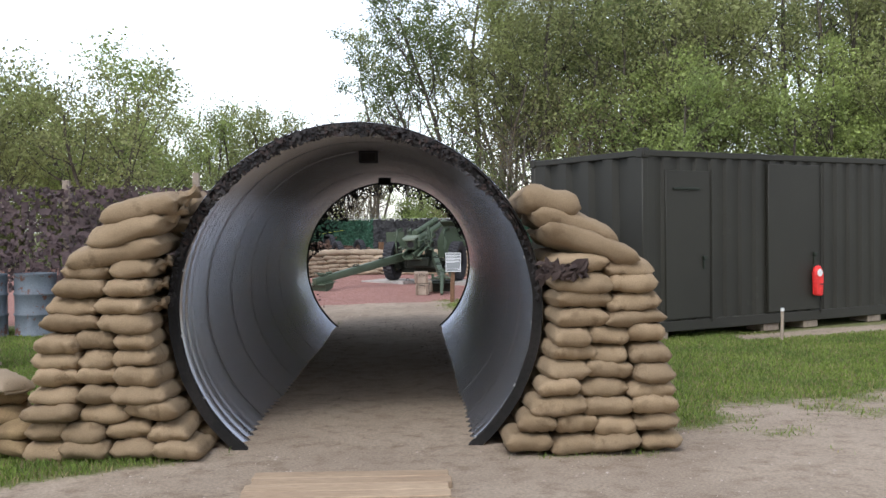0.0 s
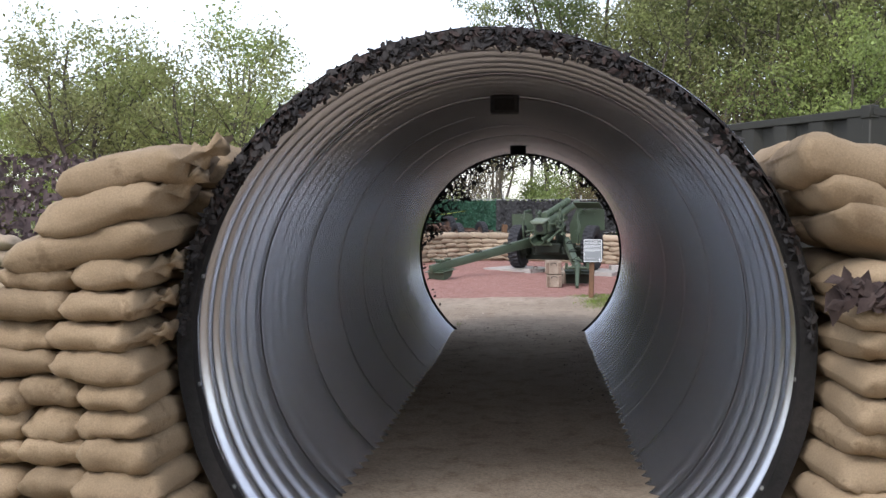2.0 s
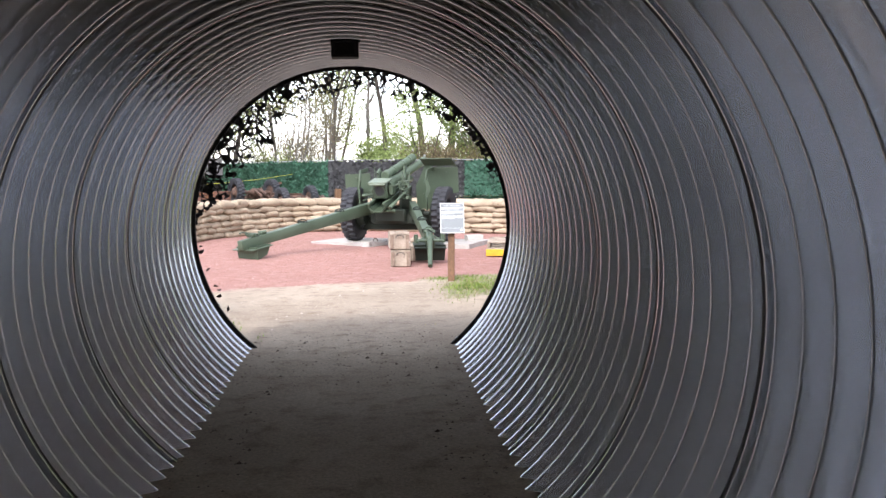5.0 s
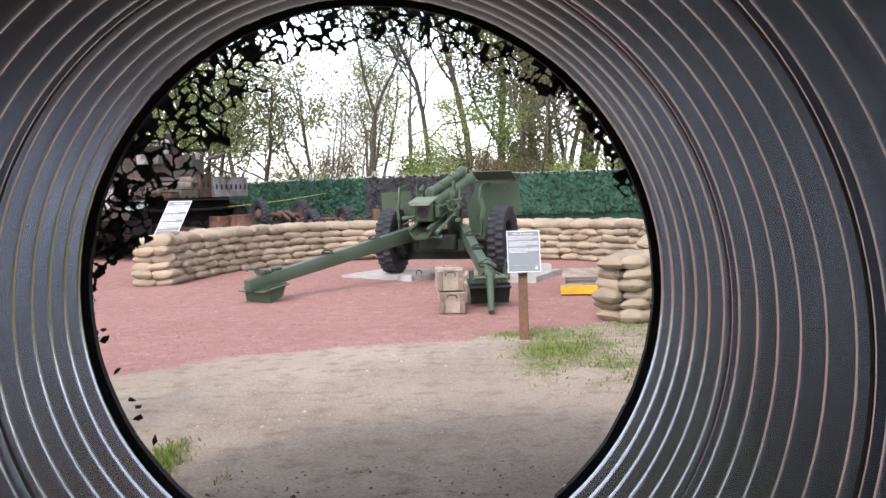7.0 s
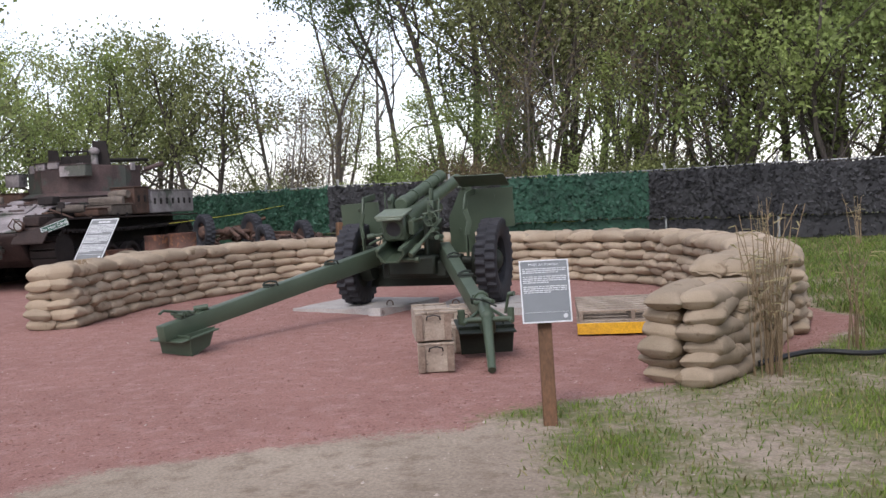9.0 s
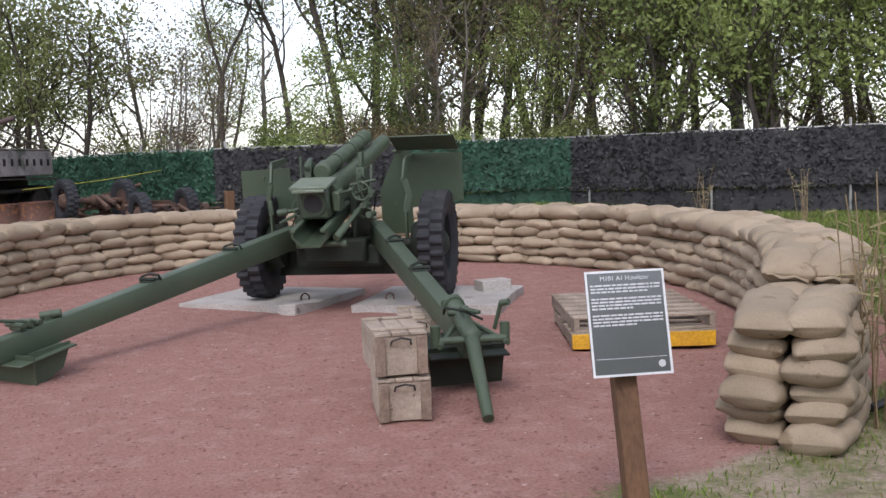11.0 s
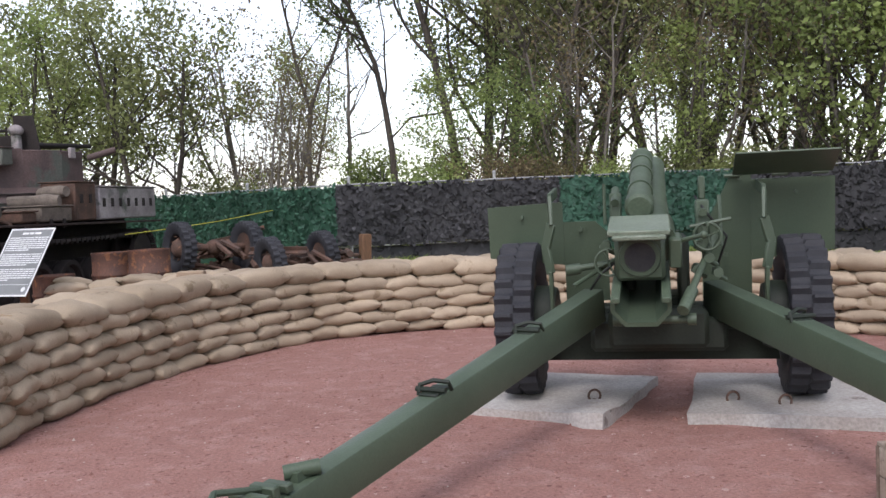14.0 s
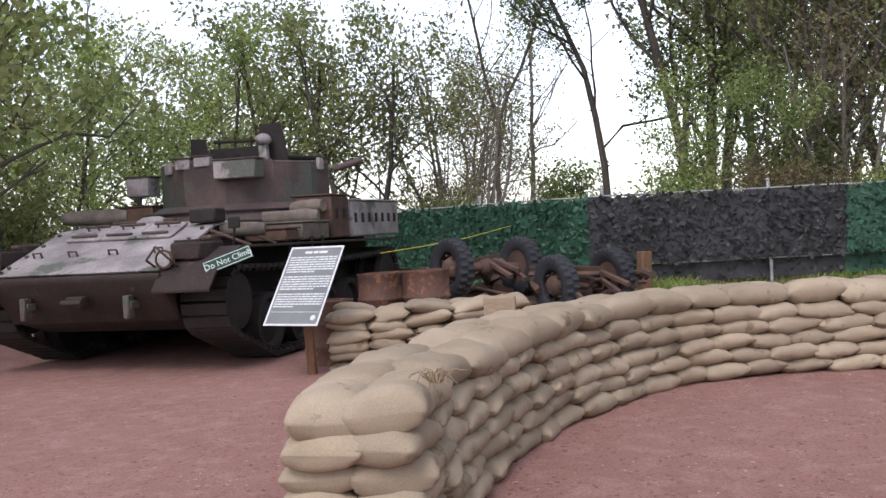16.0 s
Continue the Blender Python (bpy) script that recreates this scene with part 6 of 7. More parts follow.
# ---- drums, wrecked axles, small bag wall ----
def drum(m, material, label, h=0.88, r=0.29):
    t = thing("steel_drum", m, label, "drum", "steel drums")
    bm = bmesh.new()
    pr = [(r - 0.02, 0.0), (r, 0.0), (r, 0.02), (r - 0.006, 0.03)]
    for z in (h * 0.34, h * 0.67):
        pr += [(r - 0.006, z - 0.025), (r + 0.008, z - 0.008), (r + 0.008, z + 0.008), (r - 0.006, z + 0.025)]
    pr += [(r - 0.006, h - 0.03), (r, h - 0.02), (r, h), (r - 0.012, h), (r - 0.012, h - 0.025), (0.001, h - 0.025)]
    lathe(bm, pr, 32, "z", False)
    for v in bm.verts:
        v.co.xy *= 1 + 0.012 * noise.noise(v.co * 4 + m.translation)
    part("shell", bm, material, t)
    bm = bmesh.new()
    rod(bm, (r * 0.6, 0, h - 0.028), (r * 0.6, 0, h - 0.008), 0.032, seg=10)
    part("bung", bm, "rust", t)


for k in range(9):
    x = -1.9 - k * 0.63
    drum(pose(x, 8.45 + (x + 1.2) * (2.3 / 8.3), 0, 0, 0, k * 37), "drum_red" if k % 3 == 1 else "drum_grey", "dented steel drum, paint streaked with rust, under the net")
for x, y, z, r, h in ((-3.75, 25.7, 0.05, 0.27, 0.9), (-4.3, 26.1, 0.02, 0.27, 0.9), (-4.75, 24.9, 0.0, 0.25, 0.72), (-4.3, 27.2, 0.0, 0.28, 0.88)):
    drum(pose(x, y, z, 0, 0, x * 90), "drum_red", "rusty open steel drum beside the tank", h, r)

wreck_tyre, wreck_rim = tyre_mesh(0.37, 0.19, 24, 0.2, 0.02), rim_mesh(0.2, 0.19)


def wreck(m, span, label, seed):
    rnd = random.Random(seed)
    t = thing("wrecked_axle", m, label, "axle", "wrecked axles")
    bm = bmesh.new()
    rod(bm, (-span / 2, 0, 0), (span / 2, 0, 0), 0.05, seg=10)
    bmesh.ops.create_uvsphere(bm, u_segments=14, v_segments=8, radius=0.11, matrix=Matrix.Diagonal((1.2, 1, 1, 1)))
    part("axle_tube", bm, "rust", t)
    for s in (-1, 1):
        w = put("wheel", wreck_rim, "rust", t, pose(s * span / 2, 0, 0, rnd.uniform(0, 90), 0, 0 if s > 0 else 180))
        put("tyre", wreck_tyre, "tyre", w)
    for k in range(3):
        bm = bmesh.new()
        x = rnd.uniform(-0.4, 0.4)
        path_tube(bm, [(x, -0.5, -0.1 + rnd.uniform(-0.1, 0.1)), (x, 0, 0.08), (x + 0.05, 0.5, -0.1)], 0.035, 5)
        part("leaf_spring", bm, "rust", t)


wreck(pose(-3.02, 26.7, 0.9, 0, 2, 34), 1.05, "rusty truck axle with two flat tyres on a scrap heap", 1)
wreck(pose(-1.86, 26.4, 0.68, 0, -3, 28), 0.82, "rusty axle with worn tyres lying in scrap", 2)
scrap_rnd = random.Random(9)
for k in range(48):
    x, y = scrap_rnd.uniform(-3.6, -1.0), scrap_rnd.uniform(26.3, 27.8)
    b = thing("scrap_beam", pose(x, y, ground_z(x, y) + 0.12 + scrap_rnd.uniform(0.1, 0.68) * (1 - 0.45 * abs(x + 2.3) / 1.3), scrap_rnd.uniform(-24, 24), scrap_rnd.uniform(-24, 24), scrap_rnd.uniform(0, 180)), "rusted bent steel scrap beam in a heap", "scrap", "scrap heap")
    ln = scrap_rnd.uniform(0.4, 1.1)
    bm = bmesh.new()
    if k % 2:
        prism(bm, [(-0.05, 0), (0.05, 0), (0.05, 0.012), (-0.038, 0.012), (-0.038, 0.07), (-0.05, 0.07)], "x", -ln / 2, ln / 2)
    else:
        path_tube(bm, [(-ln / 2, 0, 0), (-ln * 0.2, 0.03, 0.03), (ln * 0.2, -0.02, 0.02), (ln / 2, 0.06, -0.02)], scrap_rnd.uniform(0.02, 0.05), 7)
    part("beam", bm, "rust", b)
heap = thing("scrap_heap", pose(-2.3, 27.1, 0), "low mound of rusty scrap metal and earth", "scrap")
bm = bmesh.new()
bmesh.ops.create_icosphere(bm, subdivisions=4, radius=1.0)
for v in bm.verts:
    v.co = Vector((v.co.x * 1.5, v.co.y * 0.7, max(-0.05, v.co.z * 0.56)))
    v.co += Vector((1, 1, 1)) * 0.13 * noise.noise(v.co * 3.3) + Vector((1, 1, 1)) * 0.05 * noise.noise(v.co * 11)
part("mound", bm, "rust", heap)
stump = thing("timber_post", pose(-0.85, 28.0, 0.15, 0, 3, 20), "short weathered timber post behind the bags", "post")
part("post", box(bmesh.new(), -0.08, 0.08, -0.08, 0.08, -0.1, 0.8, 0.015), "wood_post", stump)
tape = thing("barrier_rope", pose(0, 0, 0), "thin yellow barrier rope strung to the fence", "rope")
bm = bmesh.new()
path_tube(bm, [(-4.4, 27.6, 1.12), (-3.9, 28.4, 1.16), (-3.2, 29.6, 1.24), (-2.4, 31.8, 1.38)], 0.008, 6)
part("rope", bm, "rope_yellow", tape)

small = thing("sandbag_wall", pose(0, 0, 0), "short slumped wall of old sandbags beside the tank", "sandbag wall", "sandbag walls")
srnd = random.Random(31)
for k in range(6):
    s = 0.0
    while s < 2.3 - 0.1 * k:
        ln = srnd.uniform(0.34, 0.5)
        for row in (0, 1):
            lay_bag(small, srnd, -4.7 + (s + ln / 2) * 0.96, 24.4 + 0.25 * (s + ln / 2) + row * 0.3 + srnd.uniform(-0.05, 0.05), 0.06 + k * 0.108 + srnd.uniform(-0.02, 0.02), 12 + srnd.uniform(-18, 18), ln * 1.05, 0.34, srnd.uniform(0.13, 0.17), srnd.uniform(-12, 12), srnd.uniform(-10, 10))
        s += ln
stub = thing("timber_box", pose(-3.0, 23.95, 0, 0, 0, -6), "square pale timber post end behind the bags", "post")
part("post", box(bmesh.new(), -0.15, 0.15, -0.1, 0.1, 0, 0.74, 0.012), "wood_deck", stub)

# low pile of torn bags left of the pipe
old = thing("torn_sandbags", pose(0, 0, 0), "slumped pile of torn brown sandbags in the grass", "sandbag pile")
ornd = random.Random(77)
old_meshes = []
for k in range(4):
    me = bag_mesh(300 + k, True, False, "burlap", 0.2, 0.15, 0.07)
    me.materials.clear()
    me.materials.append(M["burlap_old"] if k else M["burlap"])
    old_meshes.append(me)
for k in range(5):
    for j in range(3 if k < 3 else 2):
        ob = new("sandbag", old_meshes[0 if k == 4 else 1 + (k + j) % 3])
        ob.parent = old
        ob.matrix_basis = pose(-2.3 - j * 0.3 + ornd.uniform(-0.05, 0.05) - 0.03 * k, -0.12 + ornd.uniform(-0.06, 0.06), 0.07 + k * 0.105, ornd.uniform(-14, 14), ornd.uniform(-14, 14), ornd.uniform(-30, 30))
edge_stack = thing("sandbag_stack", pose(0, 0, 0), "narrow stack of sandbags by the steel drums", "sandbag stack", "sandbag stacks at the pipe")
for k in range(10):
    lay_bag(edge_stack, ornd, -4.35 + ornd.uniform(-0.04, 0.04), 3.8, 0.07 + k * 0.125, ornd.uniform(-10, 10), 0.46, 0.36, 0.16, ornd.uniform(-5, 5), 0)

# red hooded bag hung on the container, post in the lawn, hose
cont = pose(3.27, 5.45, 0, 0, 0, 28)
vest = thing("red_hooded_bag", cont @ pose(3.18, -0.06, 0.46), "bright red hooded plastic bag hung on the container wall", "bag")
bm = bmesh.new()
prism(bm, [(-0.085, 0.0), (0.08, -0.02), (0.1, 0.2), (0.1, 0.3), (0.06, 0.4), (0.0, 0.43), (-0.06, 0.4), (-0.1, 0.31), (-0.09, 0.22)], "y", -0.045, 0.035, 0.025)
body = part("body", bm, "red_plastic", vest)
bm = bmesh.new()
lathe(bm, [(0.001, -0.052), (0.05, -0.052), (0.055, -0.044), (0.001, -0.042)], 18, "y", False)
bmesh.ops.translate(bm, verts=bm.verts, vec=(0, 0, 0.32))
part("badge", bm, "white_paint", body)
bm = bmesh.new()
box(bm, 0.0, 0.075, -0.053, -0.046, 0.15, 0.165)
part("strap", bm, "seam_black", body)
bm = bmesh.new()
path_tube(bm, [(-0.03, -0.02, 0.4), (0.0, 0.0, 0.47), (0.03, -0.02, 0.4)], 0.006, 6)
part("loop", bm, "rope", body)
stake = thing("stake", pose(5.0, 5.35, 0), "thin white-topped metal stake in the lawn", "stake")
bm = bmesh.new()
rod(bm, (0, 0, -0.1), (0.01, 0, 0.4), 0.02, seg=10)
part("shaft", bm, "wood_grey", stake)
bm = bmesh.new()
rod(bm, (0.01, 0, 0.38), (0.01, 0, 0.42), 0.024, seg=10)
part("cap", bm, "white_paint", stake)
hose = thing("hose", pose(0, 0, 0), "black garden hose lying in the grass", "hose")
bm = bmesh.new()
path_tube(bm, smooth_line([(2.9, 13.75, 0.03), (3.4, 13.95, 0.06), (3.9, 13.9, 0.03), (4.6, 14.3, 0.05), (5.6, 14.3, 0.03), (8.0, 14.9, 0.03)], 6), 0.022, 7)
part("tube", bm, "hose", hose)


# straw poking from the end bag of the ring
straw = thing("straw_tuft", pose(-3.5, 18.7, 0.795), "tuft of dry straw poking out of a sandbag", "straw")
srw = random.Random(31)
bm = bmesh.new()
for k in range(26):
    a, ln = srw.uniform(0, math.tau), srw.uniform(0.05, 0.13)
    path_tube(bm, [(0.02 * math.cos(a), 0.02 * math.sin(a), 0.0), (ln * 0.6 * math.cos(a), ln * 0.6 * math.sin(a), 0.05), (ln * math.cos(a + 0.3), ln * math.sin(a + 0.3), srw.uniform(-0.02, 0.06))], 0.0022, 4)
tagged(part("straw", bm, "reed", straw), kind="stuff")


# ---- trees ----
def grow(seed, height, r0, leaders=1, spread=0.5, first=0.25, leaves=9000, size=0.07, blob=0.45, droop=0.0, twig=3, fork=0.0):
    """Trunk and limbs as tapered tubes, and where leaves go: points round the twig ends."""
    rnd = random.Random(seed)
    wv, wf, tips = [], [], []

    def tube(pts, ra, rb, seg):
        rings = []
        for i, p in enumerate(pts):
            d = (pts[min(i + 1, len(pts) - 1)] - pts[max(i - 1, 0)])
            d = d.normalized() if d.length > 1e-6 else Vector((0, 0, 1))
            u = d.orthogonal().normalized()
            v = d.cross(u)
            r = ra + (rb - ra) * i / (len(pts) - 1)
            b = len(wv)
            for k in range(seg):
                a = k * math.tau / seg
                wv.append(p + (u * math.cos(a) + v * math.sin(a)) * r)
            rings.append(b)
        for a, b in zip(rings, rings[1:]):
            for k in range(seg):
                wf.append((a + k, a + (k + 1) % seg, b + (k + 1) % seg, b + k))

    def limb(start, way, length, r, level):
        n = (7, 5, 3, 2)[min(level, 3)]
        pts, p, d = [start], start.copy(), way.normalized()
        for i in range(n):
            up = 0.10 if level == 0 else (0.14 - droop)
            d = (d + Vector((rnd.gauss(0, 1), rnd.gauss(0, 1), rnd.gauss(0, 1))) * (0.09 if level == 0 else 0.2) + Vector((0, 0, up))).normalized()
            p = p + d * length / n
            pts.append(p.copy())
        tube(pts, r, r * (0.35 if level < 2 else 0.3), (7, 5, 4, 3)[min(level, 3)])
        if level >= twig:
            tips.extend(pts[1:])
            return
        kids = (9, 6, 4)[min(level, 2)]
        for k in range(kids):
            f = first + (1 - first) * (k + rnd.random()) / kids if level == 0 else 0.25 + 0.75 * (k + rnd.random()) / kids
            i = min(n - 1, int(f * n))
            q = pts[i].lerp(pts[i + 1], f * n - i)
            side = Vector((rnd.gauss(0, 1), rnd.gauss(0, 1), 0)).normalized()
            w = (d * (0.55 if level == 0 else 0.6) + side * (0.75 + spread) + Vector((0, 0, 0.15 - droop))).normalized()
            limb(q, w, length * (0.5 if level == 0 else 0.52) * rnd.uniform(0.7, 1.15) * (1.15 - 0.5 * f), r * (1 - 0.65 * f) * 0.5, level + 1)
        if level == twig - 1:
            tips.extend(pts[2:])

    if fork:
        knee = [Vector((0.05 * math.sin(i * 1.3), 0.05 * math.cos(i * 1.7), -0.1 + (fork + 0.1) * i / 6)) for i in range(7)]
        tube(knee, r0, r0 * 0.72, 8)
        for k in range(leaders):
            a = math.pi * (0.08 + k) + rnd.uniform(-0.2, 0.2)
            limb(knee[-1 - (k > 1)], Vector((0.5 * math.cos(a), 0.3 * math.sin(a), 1)), (height - fork) * rnd.uniform(0.85, 1.0), r0 * 0.6, 0)
    for k in range(0 if fork else leaders):
        a = rnd.uniform(0, math.tau)
        lean = 0.0 if leaders == 1 else rnd.uniform(0.12, 0.35)
        limb(Vector((0.22 * math.cos(a) * (leaders > 1), 0.22 * math.sin(a) * (leaders > 1), -0.1)), Vector((lean * math.cos(a), lean * math.sin(a), 1)), height * rnd.uniform(0.8, 1.0), r0 * (1 if leaders == 1 else 0.75), 0)
    wood = bpy.data.meshes.new("trunk")
    wood.from_pydata(wv, [], wf)
    wood.shade_smooth()
    lv = None
    if leaves:
        g = np.random.default_rng(seed)
        tp = np.array([tuple(p) for p in tips])
        c = tp[g.integers(0, len(tp), leaves)] + g.normal(0, blob * 0.4, (leaves, 3))
        u = g.normal(0, 1, (leaves, 3))
        u /= np.linalg.norm(u, axis=1)[:, None]
        w = g.normal(0, 1, (leaves, 3))
        v = np.cross(u, w)
        v /= np.linalg.norm(v, axis=1)[:, None]
        s = (size * g.uniform(0.6, 1.4, leaves))[:, None]
        quad = np.stack((c - u * s, c + v * s * 0.55, c + u * s, c - v * s * 0.55), 1).reshape(-1, 3)
        lv = bpy.data.meshes.new("crown")
        lv.from_pydata(quad.tolist(), [], np.arange(leaves * 4).reshape(-1, 4).tolist())
    return wood, lv


def tree_kind(name, label, bark, leaf, **kw):
    wood, crown = grow(**kw)
    t = thing(name, pose(0, 0, -500), label, "tree" if name == "tree" else "bush", "trees behind the fence" if name == "tree" else "undergrowth")
    put("trunk", wood, bark, t)
    if crown:
        put("crown", crown, leaf, t)
    return t


KINDS = {
    "tall": tree_kind("tree", "tall leafy spring tree behind the fence", "bark", "leaf", seed=1, height=12.5, r0=0.17, first=0.22, spread=0.35, leaves=11000, size=0.068, blob=0.58),
    "tall_dark": tree_kind("tree", "tall dark green tree with thin limbs", "bark", "leaf_dark", seed=2, height=12.0, r0=0.15, first=0.3, spread=0.3, leaves=8600, size=0.07, blob=0.5),
    "multi": tree_kind("tree", "many-stemmed tree with sparse spring leaves", "bark", "leaf", seed=3, height=9.5, r0=0.14, leaders=4, first=0.3, spread=0.25, leaves=6500, size=0.075, blob=0.6),
    "round": tree_kind("tree", "low spreading tree with fresh green leaves", "bark", "leaf", seed=4, height=6.2, r0=0.13, leaders=2, first=0.2, spread=0.65, leaves=6500, size=0.06, blob=0.5),
    "round_light": tree_kind("tree", "spreading tree with pale new leaves", "bark", "leaf_light", seed=5, height=6.0, r0=0.11, leaders=2, first=0.15, spread=0.6, leaves=6200, size=0.06, blob=0.5),
    "bare": tree_kind("tree", "nearly bare slender tree with fine twigs", "bark_pale", "leaf", seed=6, height=9.0, r0=0.12, first=0.35, spread=0.3, leaves=500, size=0.05, blob=0.4),
    "forked": tree_kind("tree", "slender tree forking into two bare crowns", "bark", "leaf", seed=21, height=12.5, r0=0.115, leaders=2, first=0.15, spread=0.1, leaves=1500, size=0.06, blob=0.4, fork=4.8),
    "thicket": tree_kind("tree", "dense dark young tree along the fence, also added unseen behind the camera", "bark", "leaf_dark", seed=22, height=6.4, r0=0.08, leaders=4, first=0.1, spread=0.4, leaves=6500, size=0.08, blob=0.7),
    "brown": tree_kind("tree", "thin tree with brownish budding twigs", "bark_pale", "leaf_brown", seed=7, height=6.8, r0=0.09, leaders=3, first=0.15, spread=0.3, leaves=2600, size=0.05, blob=0.5),
    "near_dark": tree_kind("tree", "leafy green tree leaning over the fence", "bark", "leaf_light", seed=14, height=8.0, r0=0.12, leaders=3, first=0.12, spread=0.45, leaves=6500, size=0.075, blob=0.5),
    "bush": tree_kind("bush", "dense green undergrowth along the fence", "bark", "leaf", seed=8, height=2.6, r0=0.05, leaders=5, first=0.05, spread=0.7, leaves=5500, size=0.055, blob=0.5, twig=2),
    "bush_light": tree_kind("bush", "yellow-green bush along the fence", "bark", "leaf_light", seed=9, height=2.8, r0=0.05, leaders=5, first=0.05, spread=0.7, leaves=5500, size=0.055, blob=0.5, twig=2),
    "bush_brown": tree_kind("bush", "brownish budding thicket behind the fence", "bark", "leaf_brown", seed=10, height=3.4, r0=0.045, leaders=6, first=0.08, spread=0.5, leaves=5000, size=0.05, blob=0.5, twig=2),
}
used = set()
tree_rnd = random.Random(12)


def plant(kind, x, y, scale=1.0, turn=None):
    turn = tree_rnd.uniform(0, 360) if turn is None else turn
    m = pose(x, y, ground_z(x, y) - 0.05, tree_rnd.uniform(-3, 3), tree_rnd.uniform(-3, 3), turn) @ Matrix.Scale(scale, 4)
    if kind in used:
        copy_thing(KINDS[kind], m)
        return
    used.add(kind)
    KINDS[kind].matrix_basis = m


plant("forked", -1.75, 49.5, 1.0, 0)
plant("bare", 5.6, 44.0, 1.1)
plant("bare", -16.0, 48.0, 1.0)
# the low left-hand belt
for x, y, k, s in ((-5.6, 38.5, "round", 1.05), (-7.6, 40.5, "round", 1.1), (-10.2, 41.5, "round_light", 1.1), (-12.6, 44.0, "round", 1.1), (-15.0, 46.0, "round_light", 1.15), (-17.5, 45.0, "round", 1.1),
                   (-3.6, 40.0, "brown", 1.0), (-2.6, 36.4, "brown", 0.75), (-20.5, 47.0, "round", 1.2), (-23.5, 46.0, "round_light", 1.2), (-13.5, 39.5, "round_light", 0.95), (-17.5, 39.0, "round", 1.0),
                   (-21.0, 38.0, "round", 1.0), (-26.5, 44.0, "round", 1.2), (-9.0, 46.5, "round", 1.15), (-16.0, 33.5, "round", 0.85), (-20.0, 31.0, "round_light", 0.9), (-13.2, 34.5, "brown", 0.8),
                   (-24.0, 33.0, "round", 1.0), (-28.5, 36.0, "round", 1.1), (-18.5, 26.0, "round_light", 0.8), (-23.0, 24.0, "round", 0.9)):
    plant(k, x, y, s * 0.97)
for x, y, k, s in ((-9.6, 25.6, "round", 1.0), (-11.4, 28.0, "round_light", 1.1), (-13.4, 25.0, "round", 1.02), (-15.6, 27.0, "round", 1.1), (-13.0, 31.0, "round_light", 1.15)):
    plant(k, x, y, s)
# the tall right-hand belt
for x, y, k, s in ((2.1, 37.5, "tall_dark", 0.95), (0.7, 40.5, "tall_dark", 0.85), (3.4, 40.5, "tall", 1.0), (4.8, 35.3, "multi", 1.05), (6.6, 40.0, "tall", 1.05), (8.2, 36.0, "multi", 1.1), (8.9, 39.5, "tall_dark", 1.1), (10.6, 35.5, "tall", 0.95),
                   (11.8, 38.5, "tall", 1.1), (13.6, 34.0, "multi", 1.15), (14.6, 37.5, "tall_dark", 1.1), (16.4, 32.5, "tall", 0.95), (17.8, 36.5, "tall", 1.1), (19.4, 30.5, "multi", 1.15), (21.0, 34.5, "tall_dark", 1.1),
                   (22.8, 29.0, "tall", 1.0), (25.0, 32.0, "tall", 1.1), (12.2, 31.2, "round", 1.05), (10.0, 32.6, "brown", 1.05), (15.4, 29.3, "round_light", 0.95), (18.4, 27.2, "round", 1.1), (21.8, 25.4, "tall", 0.9),
                   (25.0, 26.0, "tall_dark", 1.0), (7.0, 33.6, "brown", 0.95), (4.4, 33.8, "brown", 0.85), (2.4, 33.6, "round_light", 0.6), (28.0, 28.0, "tall", 1.1), (4.9, 44.5, "tall", 1.0), (9.8, 44.0, "tall", 1.1), (15.5, 42.5, "tall", 1.1),
                   (20.5, 40.0, "tall", 1.1), (26.0, 37.0, "tall", 1.1)):
    plant(k, x, y, s)
for k in range(13):
    plant(("tall", "multi", "tall", "brown")[k % 4], 5.5 + k * 2.1 + tree_rnd.uniform(-0.7, 0.7), 50 - 0.7 * k + tree_rnd.uniform(-2, 2), tree_rnd.uniform(1.05, 1.25))
for x, y in ((9.2, 31.6), (11.4, 29.6), (13.9, 28.4), (16.6, 28.2)):
    plant("near_dark", x, y, tree_rnd.uniform(0.85, 1.1))
for k in range(8):
    x = 4.0 + 2.6 * k + tree_rnd.uniform(-0.4, 0.4)
    plant(("thicket", "near_dark", "thicket", "brown")[k % 4], x, fence_point(min(23.9, x)) + tree_rnd.uniform(1.8, 5.5), tree_rnd.uniform(0.5, 0.75))
# undergrowth
for k in range(64):
    x = -20 + 44 * (k + tree_rnd.random()) / 64
    y = fence_point(max(-14.9, min(23.9, x))) + tree_rnd.uniform(1.3, 4.5)
    kind = tree_rnd.choice(("bush", "bush_light", "bush_brown", "bush_brown") if x < 4 else ("bush", "bush", "bush_brown", "bush_light"))
    if -2.2 < x < 0.4:
        kind = "bush_light"
    plant(kind, x, y, tree_rnd.uniform(0.6, 1.05))
for k in range(9):
    plant(tree_rnd.choice(("bush", "bush_light")), -12.5 - k * 1.6 + tree_rnd.uniform(-0.5, 0.5), 33.5 - k * 0.5 + tree_rnd.uniform(-1, 1), tree_rnd.uniform(0.9, 1.3))
# unseen trees added behind the camera to keep low sky light out of the pipe
for k in range(14):
    plant("thicket", -18 + k * 2.7, -17.5 + tree_rnd.uniform(-1.2, 1.2), tree_rnd.uniform(1.2, 1.7))
